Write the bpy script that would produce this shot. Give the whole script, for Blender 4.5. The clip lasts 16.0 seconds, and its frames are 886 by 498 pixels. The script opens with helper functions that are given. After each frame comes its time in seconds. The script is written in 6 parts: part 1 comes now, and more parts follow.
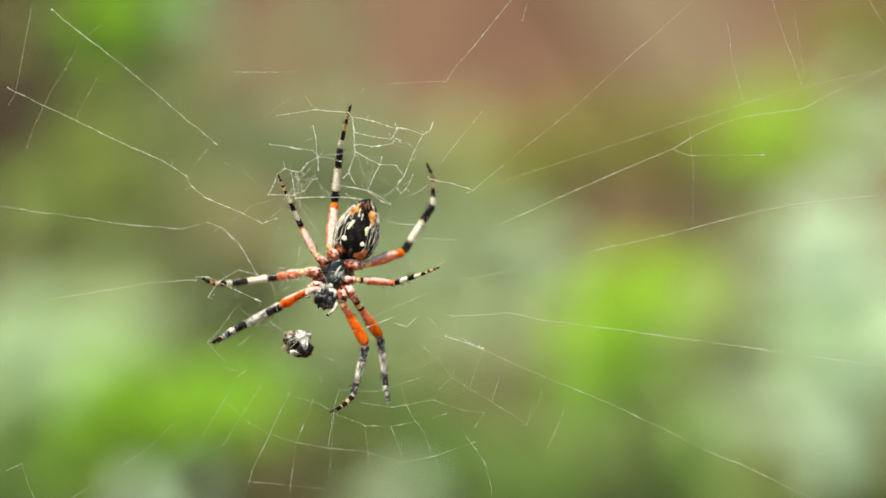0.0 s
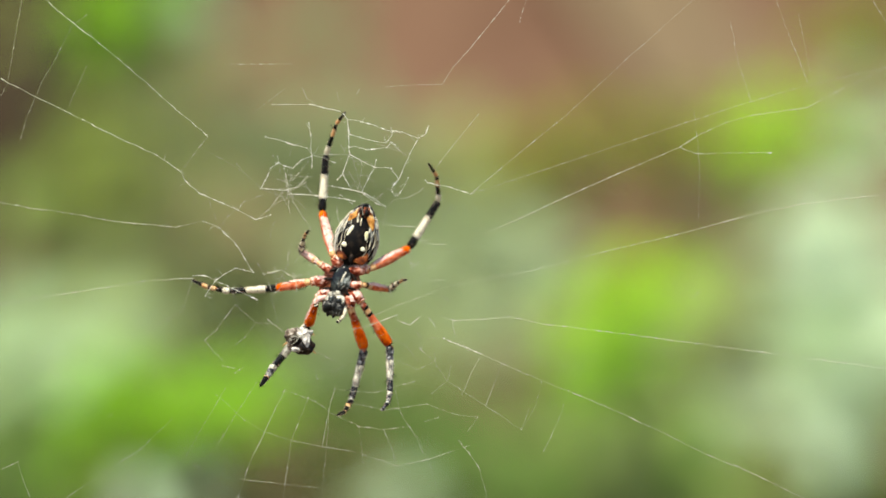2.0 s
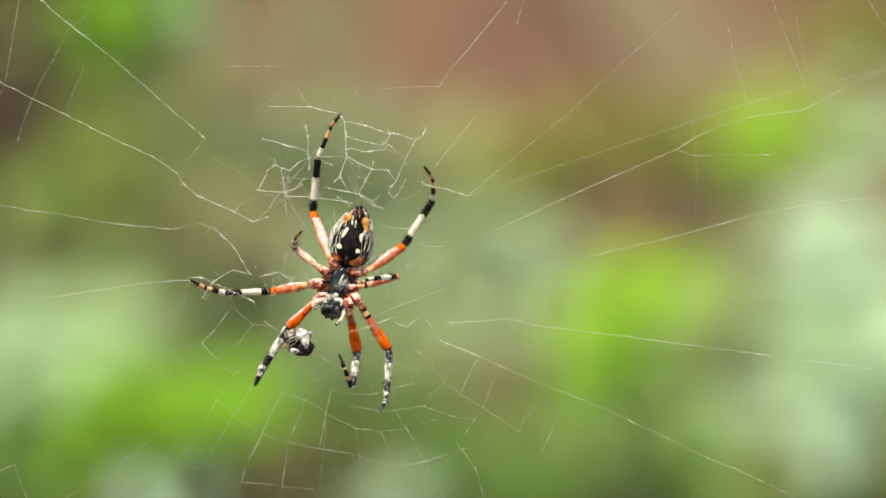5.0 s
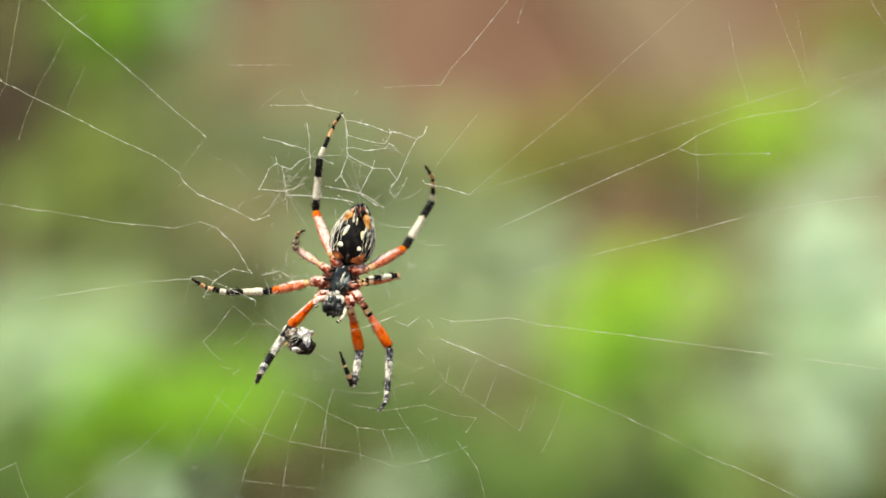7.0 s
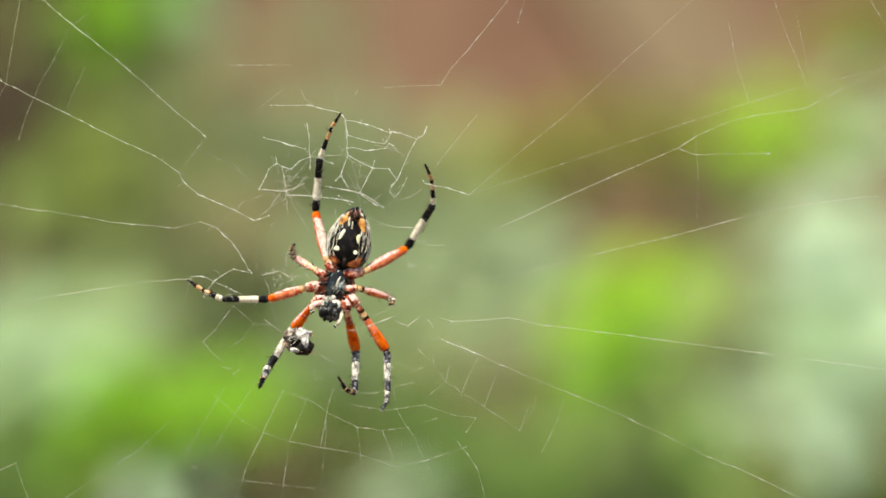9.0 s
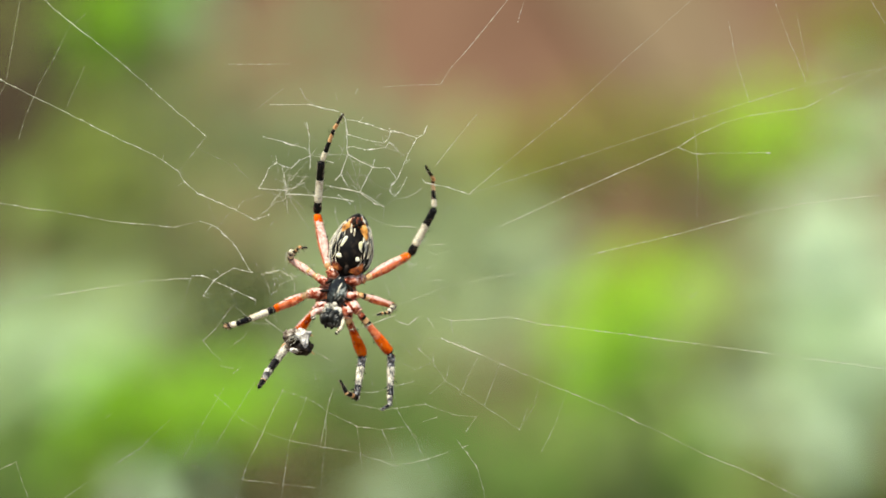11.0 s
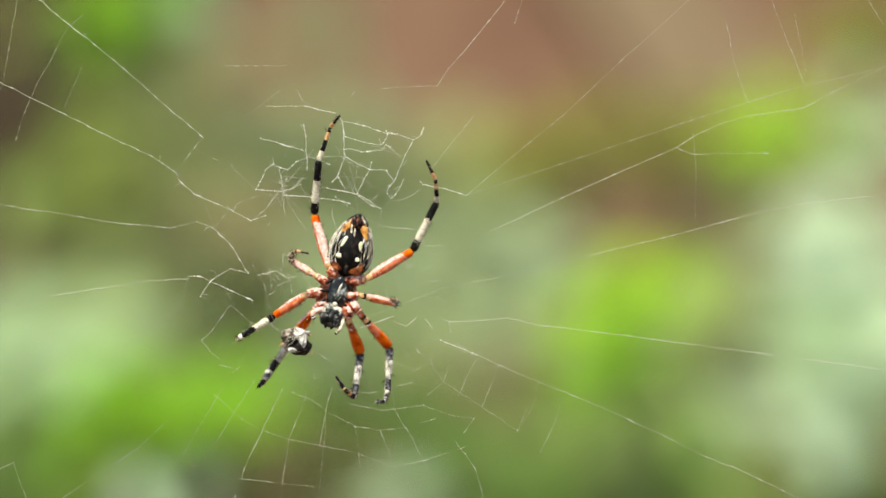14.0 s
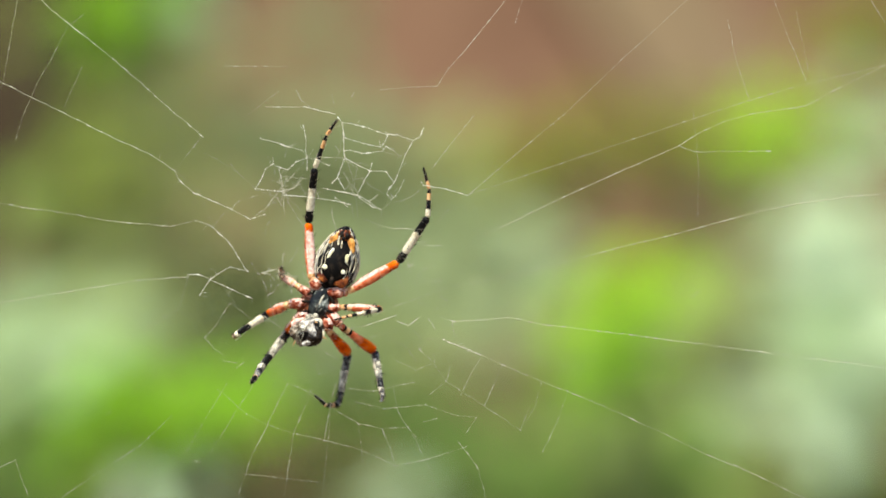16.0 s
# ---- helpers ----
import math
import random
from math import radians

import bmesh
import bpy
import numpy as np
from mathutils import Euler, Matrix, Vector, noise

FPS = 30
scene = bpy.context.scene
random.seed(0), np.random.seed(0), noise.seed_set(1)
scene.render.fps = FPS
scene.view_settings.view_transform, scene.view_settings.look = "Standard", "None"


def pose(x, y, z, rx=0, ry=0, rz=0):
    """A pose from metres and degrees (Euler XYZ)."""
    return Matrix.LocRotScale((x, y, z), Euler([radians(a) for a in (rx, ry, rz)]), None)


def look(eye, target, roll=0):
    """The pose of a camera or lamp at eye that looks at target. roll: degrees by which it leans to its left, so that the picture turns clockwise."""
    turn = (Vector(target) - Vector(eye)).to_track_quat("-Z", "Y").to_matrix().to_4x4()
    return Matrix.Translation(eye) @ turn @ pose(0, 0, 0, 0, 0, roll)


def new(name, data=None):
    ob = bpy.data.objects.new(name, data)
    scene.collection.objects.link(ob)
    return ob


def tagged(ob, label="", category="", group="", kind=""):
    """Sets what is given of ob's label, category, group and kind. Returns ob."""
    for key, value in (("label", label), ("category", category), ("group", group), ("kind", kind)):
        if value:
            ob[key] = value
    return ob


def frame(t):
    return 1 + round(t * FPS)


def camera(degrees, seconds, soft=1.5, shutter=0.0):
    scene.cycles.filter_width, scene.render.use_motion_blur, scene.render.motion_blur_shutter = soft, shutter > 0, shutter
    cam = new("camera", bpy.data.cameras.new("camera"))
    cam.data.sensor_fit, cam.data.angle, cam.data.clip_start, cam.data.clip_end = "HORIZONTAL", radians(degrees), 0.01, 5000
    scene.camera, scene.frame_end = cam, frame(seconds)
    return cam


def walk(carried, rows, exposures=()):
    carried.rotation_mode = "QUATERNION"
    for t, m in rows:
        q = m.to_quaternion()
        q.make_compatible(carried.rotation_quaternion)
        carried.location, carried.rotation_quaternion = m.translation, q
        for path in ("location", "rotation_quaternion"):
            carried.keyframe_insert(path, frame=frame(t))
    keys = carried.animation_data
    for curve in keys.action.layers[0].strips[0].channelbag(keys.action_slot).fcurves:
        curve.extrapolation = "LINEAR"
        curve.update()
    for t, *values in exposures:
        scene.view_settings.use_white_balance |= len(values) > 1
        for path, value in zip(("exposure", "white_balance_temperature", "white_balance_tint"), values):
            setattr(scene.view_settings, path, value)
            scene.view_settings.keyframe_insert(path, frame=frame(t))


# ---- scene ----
HEIGHT = 1.2          # the web's middle above the ground
MM = 0.001

# the camera stands still before the web, with a long close-up lens
cam = camera(24, 16.0, soft=1.7)
cam.data.dof.use_dof = True
cam.data.dof.focus_distance = 0.2592
cam.data.dof.aperture_fstop = 6.3
EYE = look((0, -0.2582, HEIGHT), (0, 0, HEIGHT))
walk(cam, [(0, EYE), (16, EYE)], exposures=[(0, 0.67), (16, 0.67)])

# ---- light: a bright hazy day, the sun high and behind the camera's shoulder ----
world = bpy.data.worlds.new("world")
scene.world = world
world.use_nodes = True
sky = world.node_tree.nodes.new("ShaderNodeTexSky")
sky.sky_type = "NISHITA"
sky.sun_disc = False
SUN_UP, SUN_ROUND = radians(57), radians(204)
sky.sun_elevation, sky.sun_rotation = SUN_UP, SUN_ROUND
back = world.node_tree.nodes["Background"]
back.inputs["Strength"].default_value = 0.115
world.node_tree.links.new(sky.outputs["Color"], back.inputs["Color"])
lamp = bpy.data.lights.new("sun", "SUN")
lamp.energy, lamp.angle, lamp.color = 3.7, radians(5), (1.0, 0.95, 0.79)
sun = new("sun", lamp)
sun_way = Vector((math.sin(SUN_ROUND) * math.cos(SUN_UP), math.cos(SUN_ROUND) * math.cos(SUN_UP), math.sin(SUN_UP)))
sun.matrix_world = look(sun_way * 10, (0, 0, 0))


# ---- materials ----
def material(name, colours, rough=0.5, scale=2000.0, detail=4.0, bump=0.3, depth=0.00003, coat=0.0, translucent=0.0, stretch=(1, 1, 1), vary=0.0, subsurface=0.0, gloss=0.5, clear=0.0):
    """Noise at two scales mixes the colours; the fine one also gives relief."""
    m = bpy.data.materials.new(name)
    m.use_nodes = True
    nt = m.node_tree
    shader = nt.nodes["Principled BSDF"]
    coords = nt.nodes.new("ShaderNodeTexCoord")
    mapping = nt.nodes.new("ShaderNodeMapping")
    mapping.inputs["Scale"].default_value = stretch
    nt.links.new(coords.outputs["Object"], mapping.inputs["Vector"])
    coarse = nt.nodes.new("ShaderNodeTexNoise")
    coarse.inputs["Scale"].default_value = scale
    coarse.inputs["Detail"].default_value = detail
    fine = nt.nodes.new("ShaderNodeTexNoise")
    fine.inputs["Scale"].default_value = scale * 5
    fine.inputs["Detail"].default_value = 2
    for n in (coarse, fine):
        nt.links.new(mapping.outputs["Vector"], n.inputs["Vector"])
    mix = nt.nodes.new("ShaderNodeMath")
    mix.operation = "MULTIPLY_ADD"
    mix.inputs[1].default_value = 0.3
    nt.links.new(fine.outputs["Fac"], mix.inputs[0])
    nt.links.new(coarse.outputs["Fac"], mix.inputs[2])
    ramp = nt.nodes.new("ShaderNodeValToRGB")
    while len(ramp.color_ramp.elements) < len(colours):
        ramp.color_ramp.elements.new(0.5)
    for i, c in enumerate(colours):
        ramp.color_ramp.elements[i].position = 0.47 + 0.36 * i / max(1, len(colours) - 1)
        ramp.color_ramp.elements[i].color = (*c, 1)
    nt.links.new(mix.outputs["Value"], ramp.inputs["Fac"])
    colour = ramp.outputs["Color"]
    if vary:
        info = nt.nodes.new("ShaderNodeObjectInfo")
        hsv = nt.nodes.new("ShaderNodeHueSaturation")
        spread = nt.nodes.new("ShaderNodeMapRange")
        spread.inputs["To Min"].default_value = 1 - vary
        spread.inputs["To Max"].default_value = 1 + vary
        nt.links.new(info.outputs["Random"], spread.inputs["Value"])
        nt.links.new(spread.outputs["Result"], hsv.inputs["Value"])
        nt.links.new(colour, hsv.inputs["Color"])
        colour = hsv.outputs["Color"]
    nt.links.new(colour, shader.inputs["Base Color"])
    shader.inputs["Roughness"].default_value = rough
    shader.inputs["Coat Weight"].default_value = coat
    shader.inputs["Specular IOR Level"].default_value = gloss
    if subsurface:
        shader.inputs["Subsurface Weight"].default_value = subsurface
        shader.inputs["Subsurface Radius"].default_value = (1.0, 0.4, 0.2)
        shader.inputs["Subsurface Scale"].default_value = 0.0004
    if bump:
        relief = nt.nodes.new("ShaderNodeBump")
        relief.inputs["Strength"].default_value = bump
        relief.inputs["Distance"].default_value = depth
        nt.links.new(fine.outputs["Fac"], relief.inputs["Height"])
        nt.links.new(relief.outputs["Normal"], shader.inputs["Normal"])
    if translucent:
        through_light = nt.nodes.new("ShaderNodeBsdfTranslucent")
        nt.links.new(colour, through_light.inputs["Color"])
        both = nt.nodes.new("ShaderNodeMixShader")
        both.inputs["Fac"].default_value = translucent
        nt.links.new(shader.outputs["BSDF"], both.inputs[1])
        nt.links.new(through_light.outputs["BSDF"], both.inputs[2])
        nt.links.new(both.outputs["Shader"], nt.nodes["Material Output"].inputs["Surface"])
    if clear:
        surface = nt.nodes["Material Output"].inputs["Surface"]
        solid = surface.links[0].from_socket
        see = nt.nodes.new("ShaderNodeBsdfTransparent")
        thin = nt.nodes.new("ShaderNodeMixShader")
        thin.inputs["Fac"].default_value = clear
        nt.links.new(solid, thin.inputs[1])
        nt.links.new(see.outputs["BSDF"], thin.inputs[2])
        nt.links.new(thin.outputs["Shader"], surface)
    return m


BLACK = material("black_cuticle", [(0.002, 0.002, 0.002), (0.004, 0.004, 0.004), (0.014, 0.013, 0.012)], 0.5, 2500, gloss=0.12)
CREAM = material("cream_cuticle", [(0.42, 0.34, 0.20), (0.82, 0.75, 0.54), (0.90, 0.85, 0.67)], 0.55, 2600, gloss=0.3, bump=0.5)
AMBER = material("amber_cuticle", [(0.55, 0.22, 0.06), (0.74, 0.42, 0.17), (0.80, 0.58, 0.32)], 0.45, 2400, gloss=0.3)
ORANGE = material("orange_cuticle", [(0.40, 0.02, 0.001), (0.95, 0.15, 0.002), (0.98, 0.24, 0.008)], 0.7, 1300, subsurface=0.3, gloss=0.05, stretch=(1, 1, 0.5), bump=0.15, translucent=0.15)
ROSE = material("rose_cuticle", [(0.06, 0.007, 0.003), (0.46, 0.095, 0.035), (0.82, 0.54, 0.38)], 0.6, 1700, bump=0.5, gloss=0.15)
SALMON = material("salmon_cuticle", [(0.40, 0.055, 0.020), (0.73, 0.16, 0.055), (0.86, 0.34, 0.17)], 0.6, 2200, gloss=0.12, subsurface=0.2, stretch=(1, 1, 0.5))
ROSE_DEEP = material("mottled_red_cuticle", [(0.03, 0.003, 0.002), (0.25, 0.030, 0.008), (0.56, 0.19, 0.105), (0.82, 0.56, 0.44)], 0.55, 1600, bump=0.6, gloss=0.2)
# white hairs, and the highlight painted on the upper sides of the legs
DOWN_HIGHLIGHT = material("white_down_highlight", [(0.60, 0.24, 0.17), (0.78, 0.48, 0.39), (0.89, 0.73, 0.63)], 0.75, 2600, bump=0.5)
GREY_BAND = material("grey_band", [(0.003, 0.003, 0.004), (0.012, 0.013, 0.016), (0.42, 0.42, 0.42)], 0.5, 1900, gloss=0.15)
PALE_BAND = material("pale_mottled_band", [(0.012, 0.012, 0.012), (0.17, 0.16, 0.13), (0.62, 0.58, 0.45), (0.86, 0.82, 0.68)], 0.6, 1500, 3, stretch=(1.3, 1.3, 0.6), gloss=0.3, bump=0.5)
# on the sternum the palest tone is a painted sheen
STERNUM = material("dark_sternum", [(0.002, 0.002, 0.003), (0.004, 0.005, 0.005), (0.045, 0.055, 0.05), (0.55, 0.60, 0.54)], 0.3, 900, stretch=(1.2, 1, 0.9), gloss=0.4)
HEAD = material("dark_head", [(0.003, 0.004, 0.003), (0.006, 0.006, 0.005), (0.02, 0.02, 0.017), (0.36, 0.35, 0.31)], 0.4, 1100, gloss=0.2)
BELLY = material("black_velvet_belly", [(0.002, 0.002, 0.002), (0.004, 0.0035, 0.003), (0.025, 0.018, 0.012)], 0.6, 1200, gloss=0.1)
FLANK = material("striped_flank", [(0.003, 0.003, 0.003), (0.006, 0.005, 0.004), (0.62, 0.60, 0.52)], 0.55, 1100, 2, stretch=(2.2, 1.2, 0.25), gloss=0.15)
BROWN = material("red_brown_cuticle", [(0.06, 0.010, 0.003), (0.22, 0.055, 0.012), (0.42, 0.17, 0.045)], 0.4, 900, gloss=0.3)
LUNG = material("orange_brown_cuticle", [(0.04, 0.007, 0.002), (0.20, 0.045, 0.008), (0.55, 0.20, 0.05)], 0.4, 1200, gloss=0.3)
OCHRE = material("ochre_spot", [(0.10, 0.025, 0.004), (0.62, 0.24, 0.02), (0.76, 0.44, 0.12)], 0.5, 1300)
SPOT = material("ivory_spot", [(0.70, 0.64, 0.32), (0.84, 0.80, 0.55), (0.90, 0.88, 0.74)], 0.5, 1500)
SILK = material("spider_silk", [(0.78, 0.76, 0.62), (0.87, 0.86, 0.74), (0.94, 0.93, 0.86)], 0.35, 900, translucent=0.4, bump=0)
SILK_FINE = material("fine_spider_silk", [(0.70, 0.68, 0.50), (0.80, 0.79, 0.62), (0.88, 0.87, 0.74)], 0.4, 900, translucent=0.4, bump=0, clear=0.48)
WRAP = material("wrapped_silk", [(0.06, 0.045, 0.03), (0.60, 0.55, 0.47), (0.90, 0.88, 0.81)], 0.7, 1900, bump=0.6)
WRAP_DUSKY = material("dusky_wrapped_silk", [(0.015, 0.009, 0.005), (0.15, 0.105, 0.065), (0.58, 0.51, 0.41)], 0.7, 1700, bump=0.6)
HUSK = material("dark_husk", [(0.003, 0.002, 0.002), (0.010, 0.007, 0.005), (0.06, 0.04, 0.025)], 0.5, 1200, gloss=0.15)

LEAF_BRIGHT = material("sunlit_leaf", [(0.28, 0.52, 0.003), (0.37, 0.62, 0.006), (0.45, 0.67, 0.02)], 0.75, 30, bump=0.2, depth=0.0005, translucent=0.4, vary=0.1)
LEAF_FRESH = material("fresh_leaf", [(0.15, 0.37, 0.001), (0.225, 0.46, 0.001), (0.28, 0.52, 0.004)], 0.75, 30, bump=0.2, depth=0.0005, translucent=0.4, vary=0.12)
# paled so that the sky's reflection on glossy leaves sits in the colour
LEAF_PALE = material("pale_leaf", [(0.44, 0.58, 0.32), (0.51, 0.65, 0.40), (0.60, 0.71, 0.50)], 0.55, 30, bump=0.2, depth=0.0005, translucent=0.35, vary=0.08)
LEAF_SAGE = material("sage_leaf", [(0.245, 0.32, 0.092), (0.32, 0.395, 0.125), (0.40, 0.465, 0.175)], 0.7, 30, bump=0.2, depth=0.0005, translucent=0.3, vary=0.12)
LEAF_OLIVE = material("olive_leaf", [(0.155, 0.172, 0.008), (0.22, 0.232, 0.013), (0.285, 0.285, 0.028)], 0.65, 30, bump=0.2, depth=0.0005, translucent=0.3, vary=0.12)
LEAF_MINT = material("mint_leaf", [(0.35, 0.51, 0.22), (0.43, 0.585, 0.295), (0.51, 0.65, 0.39)], 0.6, 30, bump=0.2, depth=0.0005, translucent=0.35, vary=0.1)
LEAF_GREEN = material("dull_green_leaf", [(0.16, 0.27, 0.035), (0.22, 0.34, 0.055), (0.30, 0.41, 0.10)], 0.6, 30, bump=0.2, depth=0.0005, translucent=0.3, vary=0.12)
LEAF_DUN = material("dun_leaf", [(0.155, 0.128, 0.046), (0.21, 0.170, 0.064), (0.265, 0.21, 0.092)], 0.65, 30, bump=0.2, depth=0.0005, translucent=0.25, vary=0.12)
LEAF_DRY = material("dry_tan_leaf", [(0.27, 0.205, 0.10), (0.35, 0.27, 0.135), (0.43, 0.34, 0.18)], 0.75, 30, bump=0.2, depth=0.0005, translucent=0.3, vary=0.12)
LEAF_DIM = material("grey_green_leaf", [(0.18, 0.228, 0.088), (0.24, 0.295, 0.12), (0.31, 0.365, 0.16)], 0.7, 30, bump=0.2, depth=0.0005, translucent=0.3, vary=0.12)
LEAF_HAZE = material("pale_sage_leaf", [(0.30, 0.39, 0.165), (0.385, 0.48, 0.225), (0.465, 0.55, 0.30)], 0.7, 30, bump=0.2, depth=0.0005, translucent=0.3, vary=0.1)
LEAF_MOSS = material("yellow_olive_leaf", [(0.20, 0.275, 0.028), (0.27, 0.35, 0.048), (0.345, 0.415, 0.08)], 0.7, 30, bump=0.2, depth=0.0005, translucent=0.35, vary=0.12)
# leaf green darkened further to carry the shade low in the bed
LEAF_DEEP = material("deep_green_leaf", [(0.055, 0.122, 0.005), (0.085, 0.165, 0.009), (0.13, 0.21, 0.026)], 0.65, 30, bump=0.2, depth=0.0005, translucent=0.3, vary=0.12)
STALK = material("green_brown_stem", [(0.13, 0.14, 0.045), (0.20, 0.22, 0.07), (0.28, 0.30, 0.11)], 0.7, 80, bump=0.4, depth=0.001)
BARK = material("brown_bark", [(0.020, 0.008, 0.003), (0.036, 0.016, 0.005), (0.070, 0.034, 0.012)], 0.9, 25, bump=0.8, depth=0.004, stretch=(1, 1, 0.25))
TIMBER = material("weathered_tan_timber", [(0.22, 0.15, 0.078), (0.29, 0.205, 0.11), (0.35, 0.26, 0.15)], 0.85, 12, bump=0.6, depth=0.002, stretch=(1, 1, 0.15))
CLAY = material("terracotta_plaster", [(0.180, 0.090, 0.050), (0.235, 0.125, 0.070), (0.29, 0.168, 0.100)], 0.9, 4, 6, bump=0.6, depth=0.003)
SOIL = material("brown_soil", [(0.06, 0.04, 0.022), (0.12, 0.08, 0.045), (0.20, 0.15, 0.09)], 0.95, 3, 12, bump=0.8, depth=0.01)


# ---- mesh helpers ----
def part(name, bm, mats, parent=None, label="", smooth=True):
    mesh = bpy.data.meshes.new(name)
    bmesh.ops.recalc_face_normals(bm, faces=bm.faces)
    bm.to_mesh(mesh)
    bm.free()
    for m in (mats if isinstance(mats, (list, tuple)) else [mats]):
        mesh.materials.append(m)
    for p in mesh.polygons:
        p.use_smooth = smooth
    ob = new(name, mesh)
    if parent:
        ob.parent = parent
    if label:
        ob["label"] = label
    return ob


def tube(bm, points, radii, sides=8, slot=0, slot_of=None):
    """A closed tube along points, with a radius at each; slot_of(ring, side) names the material."""
    points = [Vector(p) for p in points]
    rings, side_way = [], None
    for i, p in enumerate(points):
        way = (points[min(i + 1, len(points) - 1)] - points[max(i - 1, 0)]).normalized()
        if side_way is None:
            side_way = way.orthogonal().normalized() if abs(way.z) < 0.9 else Vector((1, 0, 0))
        side_way = (side_way - way * side_way.dot(way)).normalized()
        up = way.cross(side_way)
        rings.append([bm.verts.new(p + radii[i] * (math.cos(a) * side_way + math.sin(a) * up)) for a in (2 * math.pi * k / sides for k in range(sides))])
    for i in range(len(rings) - 1):
        for k in range(sides):
            f = bm.faces.new((rings[i][k], rings[i][(k + 1) % sides], rings[i + 1][(k + 1) % sides], rings[i + 1][k]))
            f.material_index = slot_of(i, k) if slot_of else slot
    for i, ring in ((0, rings[0]), (len(rings) - 2, rings[-1])):
        f = bm.faces.new(ring)
        f.material_index = slot_of(i, 0) if slot_of else slot
    return rings


def blob(bm, centre, radii, rough=0.0, grain=1.0, seed=0.0, slot=0, level=3, turn=None):
    """A rounded lump, its surface pushed in and out by noise."""
    made = bmesh.ops.create_icosphere(bm, subdivisions=level, radius=1)["verts"]
    for v in made:
        n = v.co.normalized()
        r = 1 + rough * noise.noise(n * grain + Vector((seed, seed * 1.7, 3.1)))
        q = Vector((n.x * radii[0], n.y * radii[1], n.z * radii[2])) * r
        if turn:
            q = turn @ q
        v.co = Vector(centre) + q
        for f in v.link_faces:
            f.material_index = slot
    return made


# ---- the ground and the wall behind ----
bm = bmesh.new()
N = 60
grid = [[bm.verts.new((x, y, 0.03 * noise.noise(Vector((x * 0.9, y * 0.9, 0))) if math.hypot(x, y) < 12 else 0.0))
         for y in [-300, -60, -20] + [-8 + 16 * j / N for j in range(N + 1)] + [20, 60, 300]]
        for x in [-300, -60, -20] + [-8 + 16 * i / N for i in range(N + 1)] + [20, 60, 300]]
for i in range(len(grid) - 1):
    for j in range(len(grid[0]) - 1):
        bm.faces.new((grid[i][j], grid[i + 1][j], grid[i + 1][j + 1], grid[i][j + 1]))
tagged(part("ground", bm, SOIL), "bare brown soil of a garden bed", "ground", kind="structure")

bm = bmesh.new()
cols, lines = 60, 30
front = [[bm.verts.new((-5 + 10 * i / cols, 2.75 + 0.012 * noise.noise(Vector((i * 0.7, j * 0.7, 5))), -0.05 + 3.0 * j / lines)) for j in range(lines + 1)] for i in range(cols + 1)]
rear = [[bm.verts.new((-5 + 10 * i / cols, 3.0, -0.05 + 3.0 * j / lines)) for j in (0, lines)] for i in (0, cols)]
for i in range(cols):
    for j in range(lines):
        bm.faces.new((front[i][j], front[i + 1][j], front[i + 1][j + 1], front[i][j + 1]))
bm.faces.new((rear[0][0], rear[0][1], rear[1][1], rear[1][0]))
bm.faces.new([front[i][lines] for i in range(cols + 1)] + [rear[1][1], rear[0][1]])
bm.faces.new([front[0][j] for j in range(lines + 1)] + [rear[0][1], rear[0][0]])
bm.faces.new([front[cols][j] for j in range(lines + 1)] + [rear[1][1], rear[1][0]])
tagged(part("wall_garden", bm, CLAY), "terracotta-plastered garden wall behind the plants", "wall", kind="structure")


# ---- trunk and leaning pole ----
def trunk(name, foot, top, r0, r1, mat, label, category):
    bm = bmesh.new()
    foot, top = Vector(foot), Vector(top)
    pts, rad = [], []
    for i in range(15):
        f = i / 14
        pts.append(foot.lerp(top, f) + Vector((noise.noise(Vector((f * 3, 1, r0))), noise.noise(Vector((f * 3, 7, r0))), 0)) * r0 * 0.35)
        rad.append((r0 + (r1 - r0) * f) * (1 + 0.1 * noise.noise(Vector((f * 9, 2, r0)))))
    tube(bm, pts, rad, 14)
    return tagged(part(name, bm, mat), label, category)


trunk("tree_trunk", (-0.680, 2.575, -0.050), (-0.470, 2.575, 2.900), 0.142, 0.115, BARK, "dark brown tree trunk behind the web", "tree trunk")


def plank(name, foot, top, width, thick, mat, label, category):
    """A sawn board with worn edges, leaning from foot to top."""
    foot, top = Vector(foot), Vector(top)
    way = (top - foot).normalized()
    face = Vector((0, -1, 0))
    side = way.cross(face).normalized()
    face = side.cross(way).normalized()
    bm = bmesh.new()
    rings = []
    for i in range(25):
        f = i / 24
        c = foot.lerp(top, f)
        w = width / 2 * (1 + 0.03 * noise.noise(Vector((f * 14, 1, 0))))
        b = min(thick * 0.3, 0.006)
        rings.append([bm.verts.new(c + side * x + face * y) for x, y in ((-w, b), (-w + b, 0), (w - b, 0), (w, b), (w, thick - b), (w - b, thick), (-w + b, thick), (-w, thick - b))])
    for a, b in zip(rings, rings[1:]):
        for k in range(8):
            bm.faces.new((a[k], a[(k + 1) % 8], b[(k + 1) % 8], b[k]))
    bm.faces.new(rings[0])
    bm.faces.new(rings[-1])
    return tagged(part(name, bm, mat, smooth=False), label, category)


plank("board", (1.357, 2.734, 0.000), (-0.463, 2.736, 2.700), 0.19, 0.02, TIMBER, "weathered tan board leaning against the wall", "board")


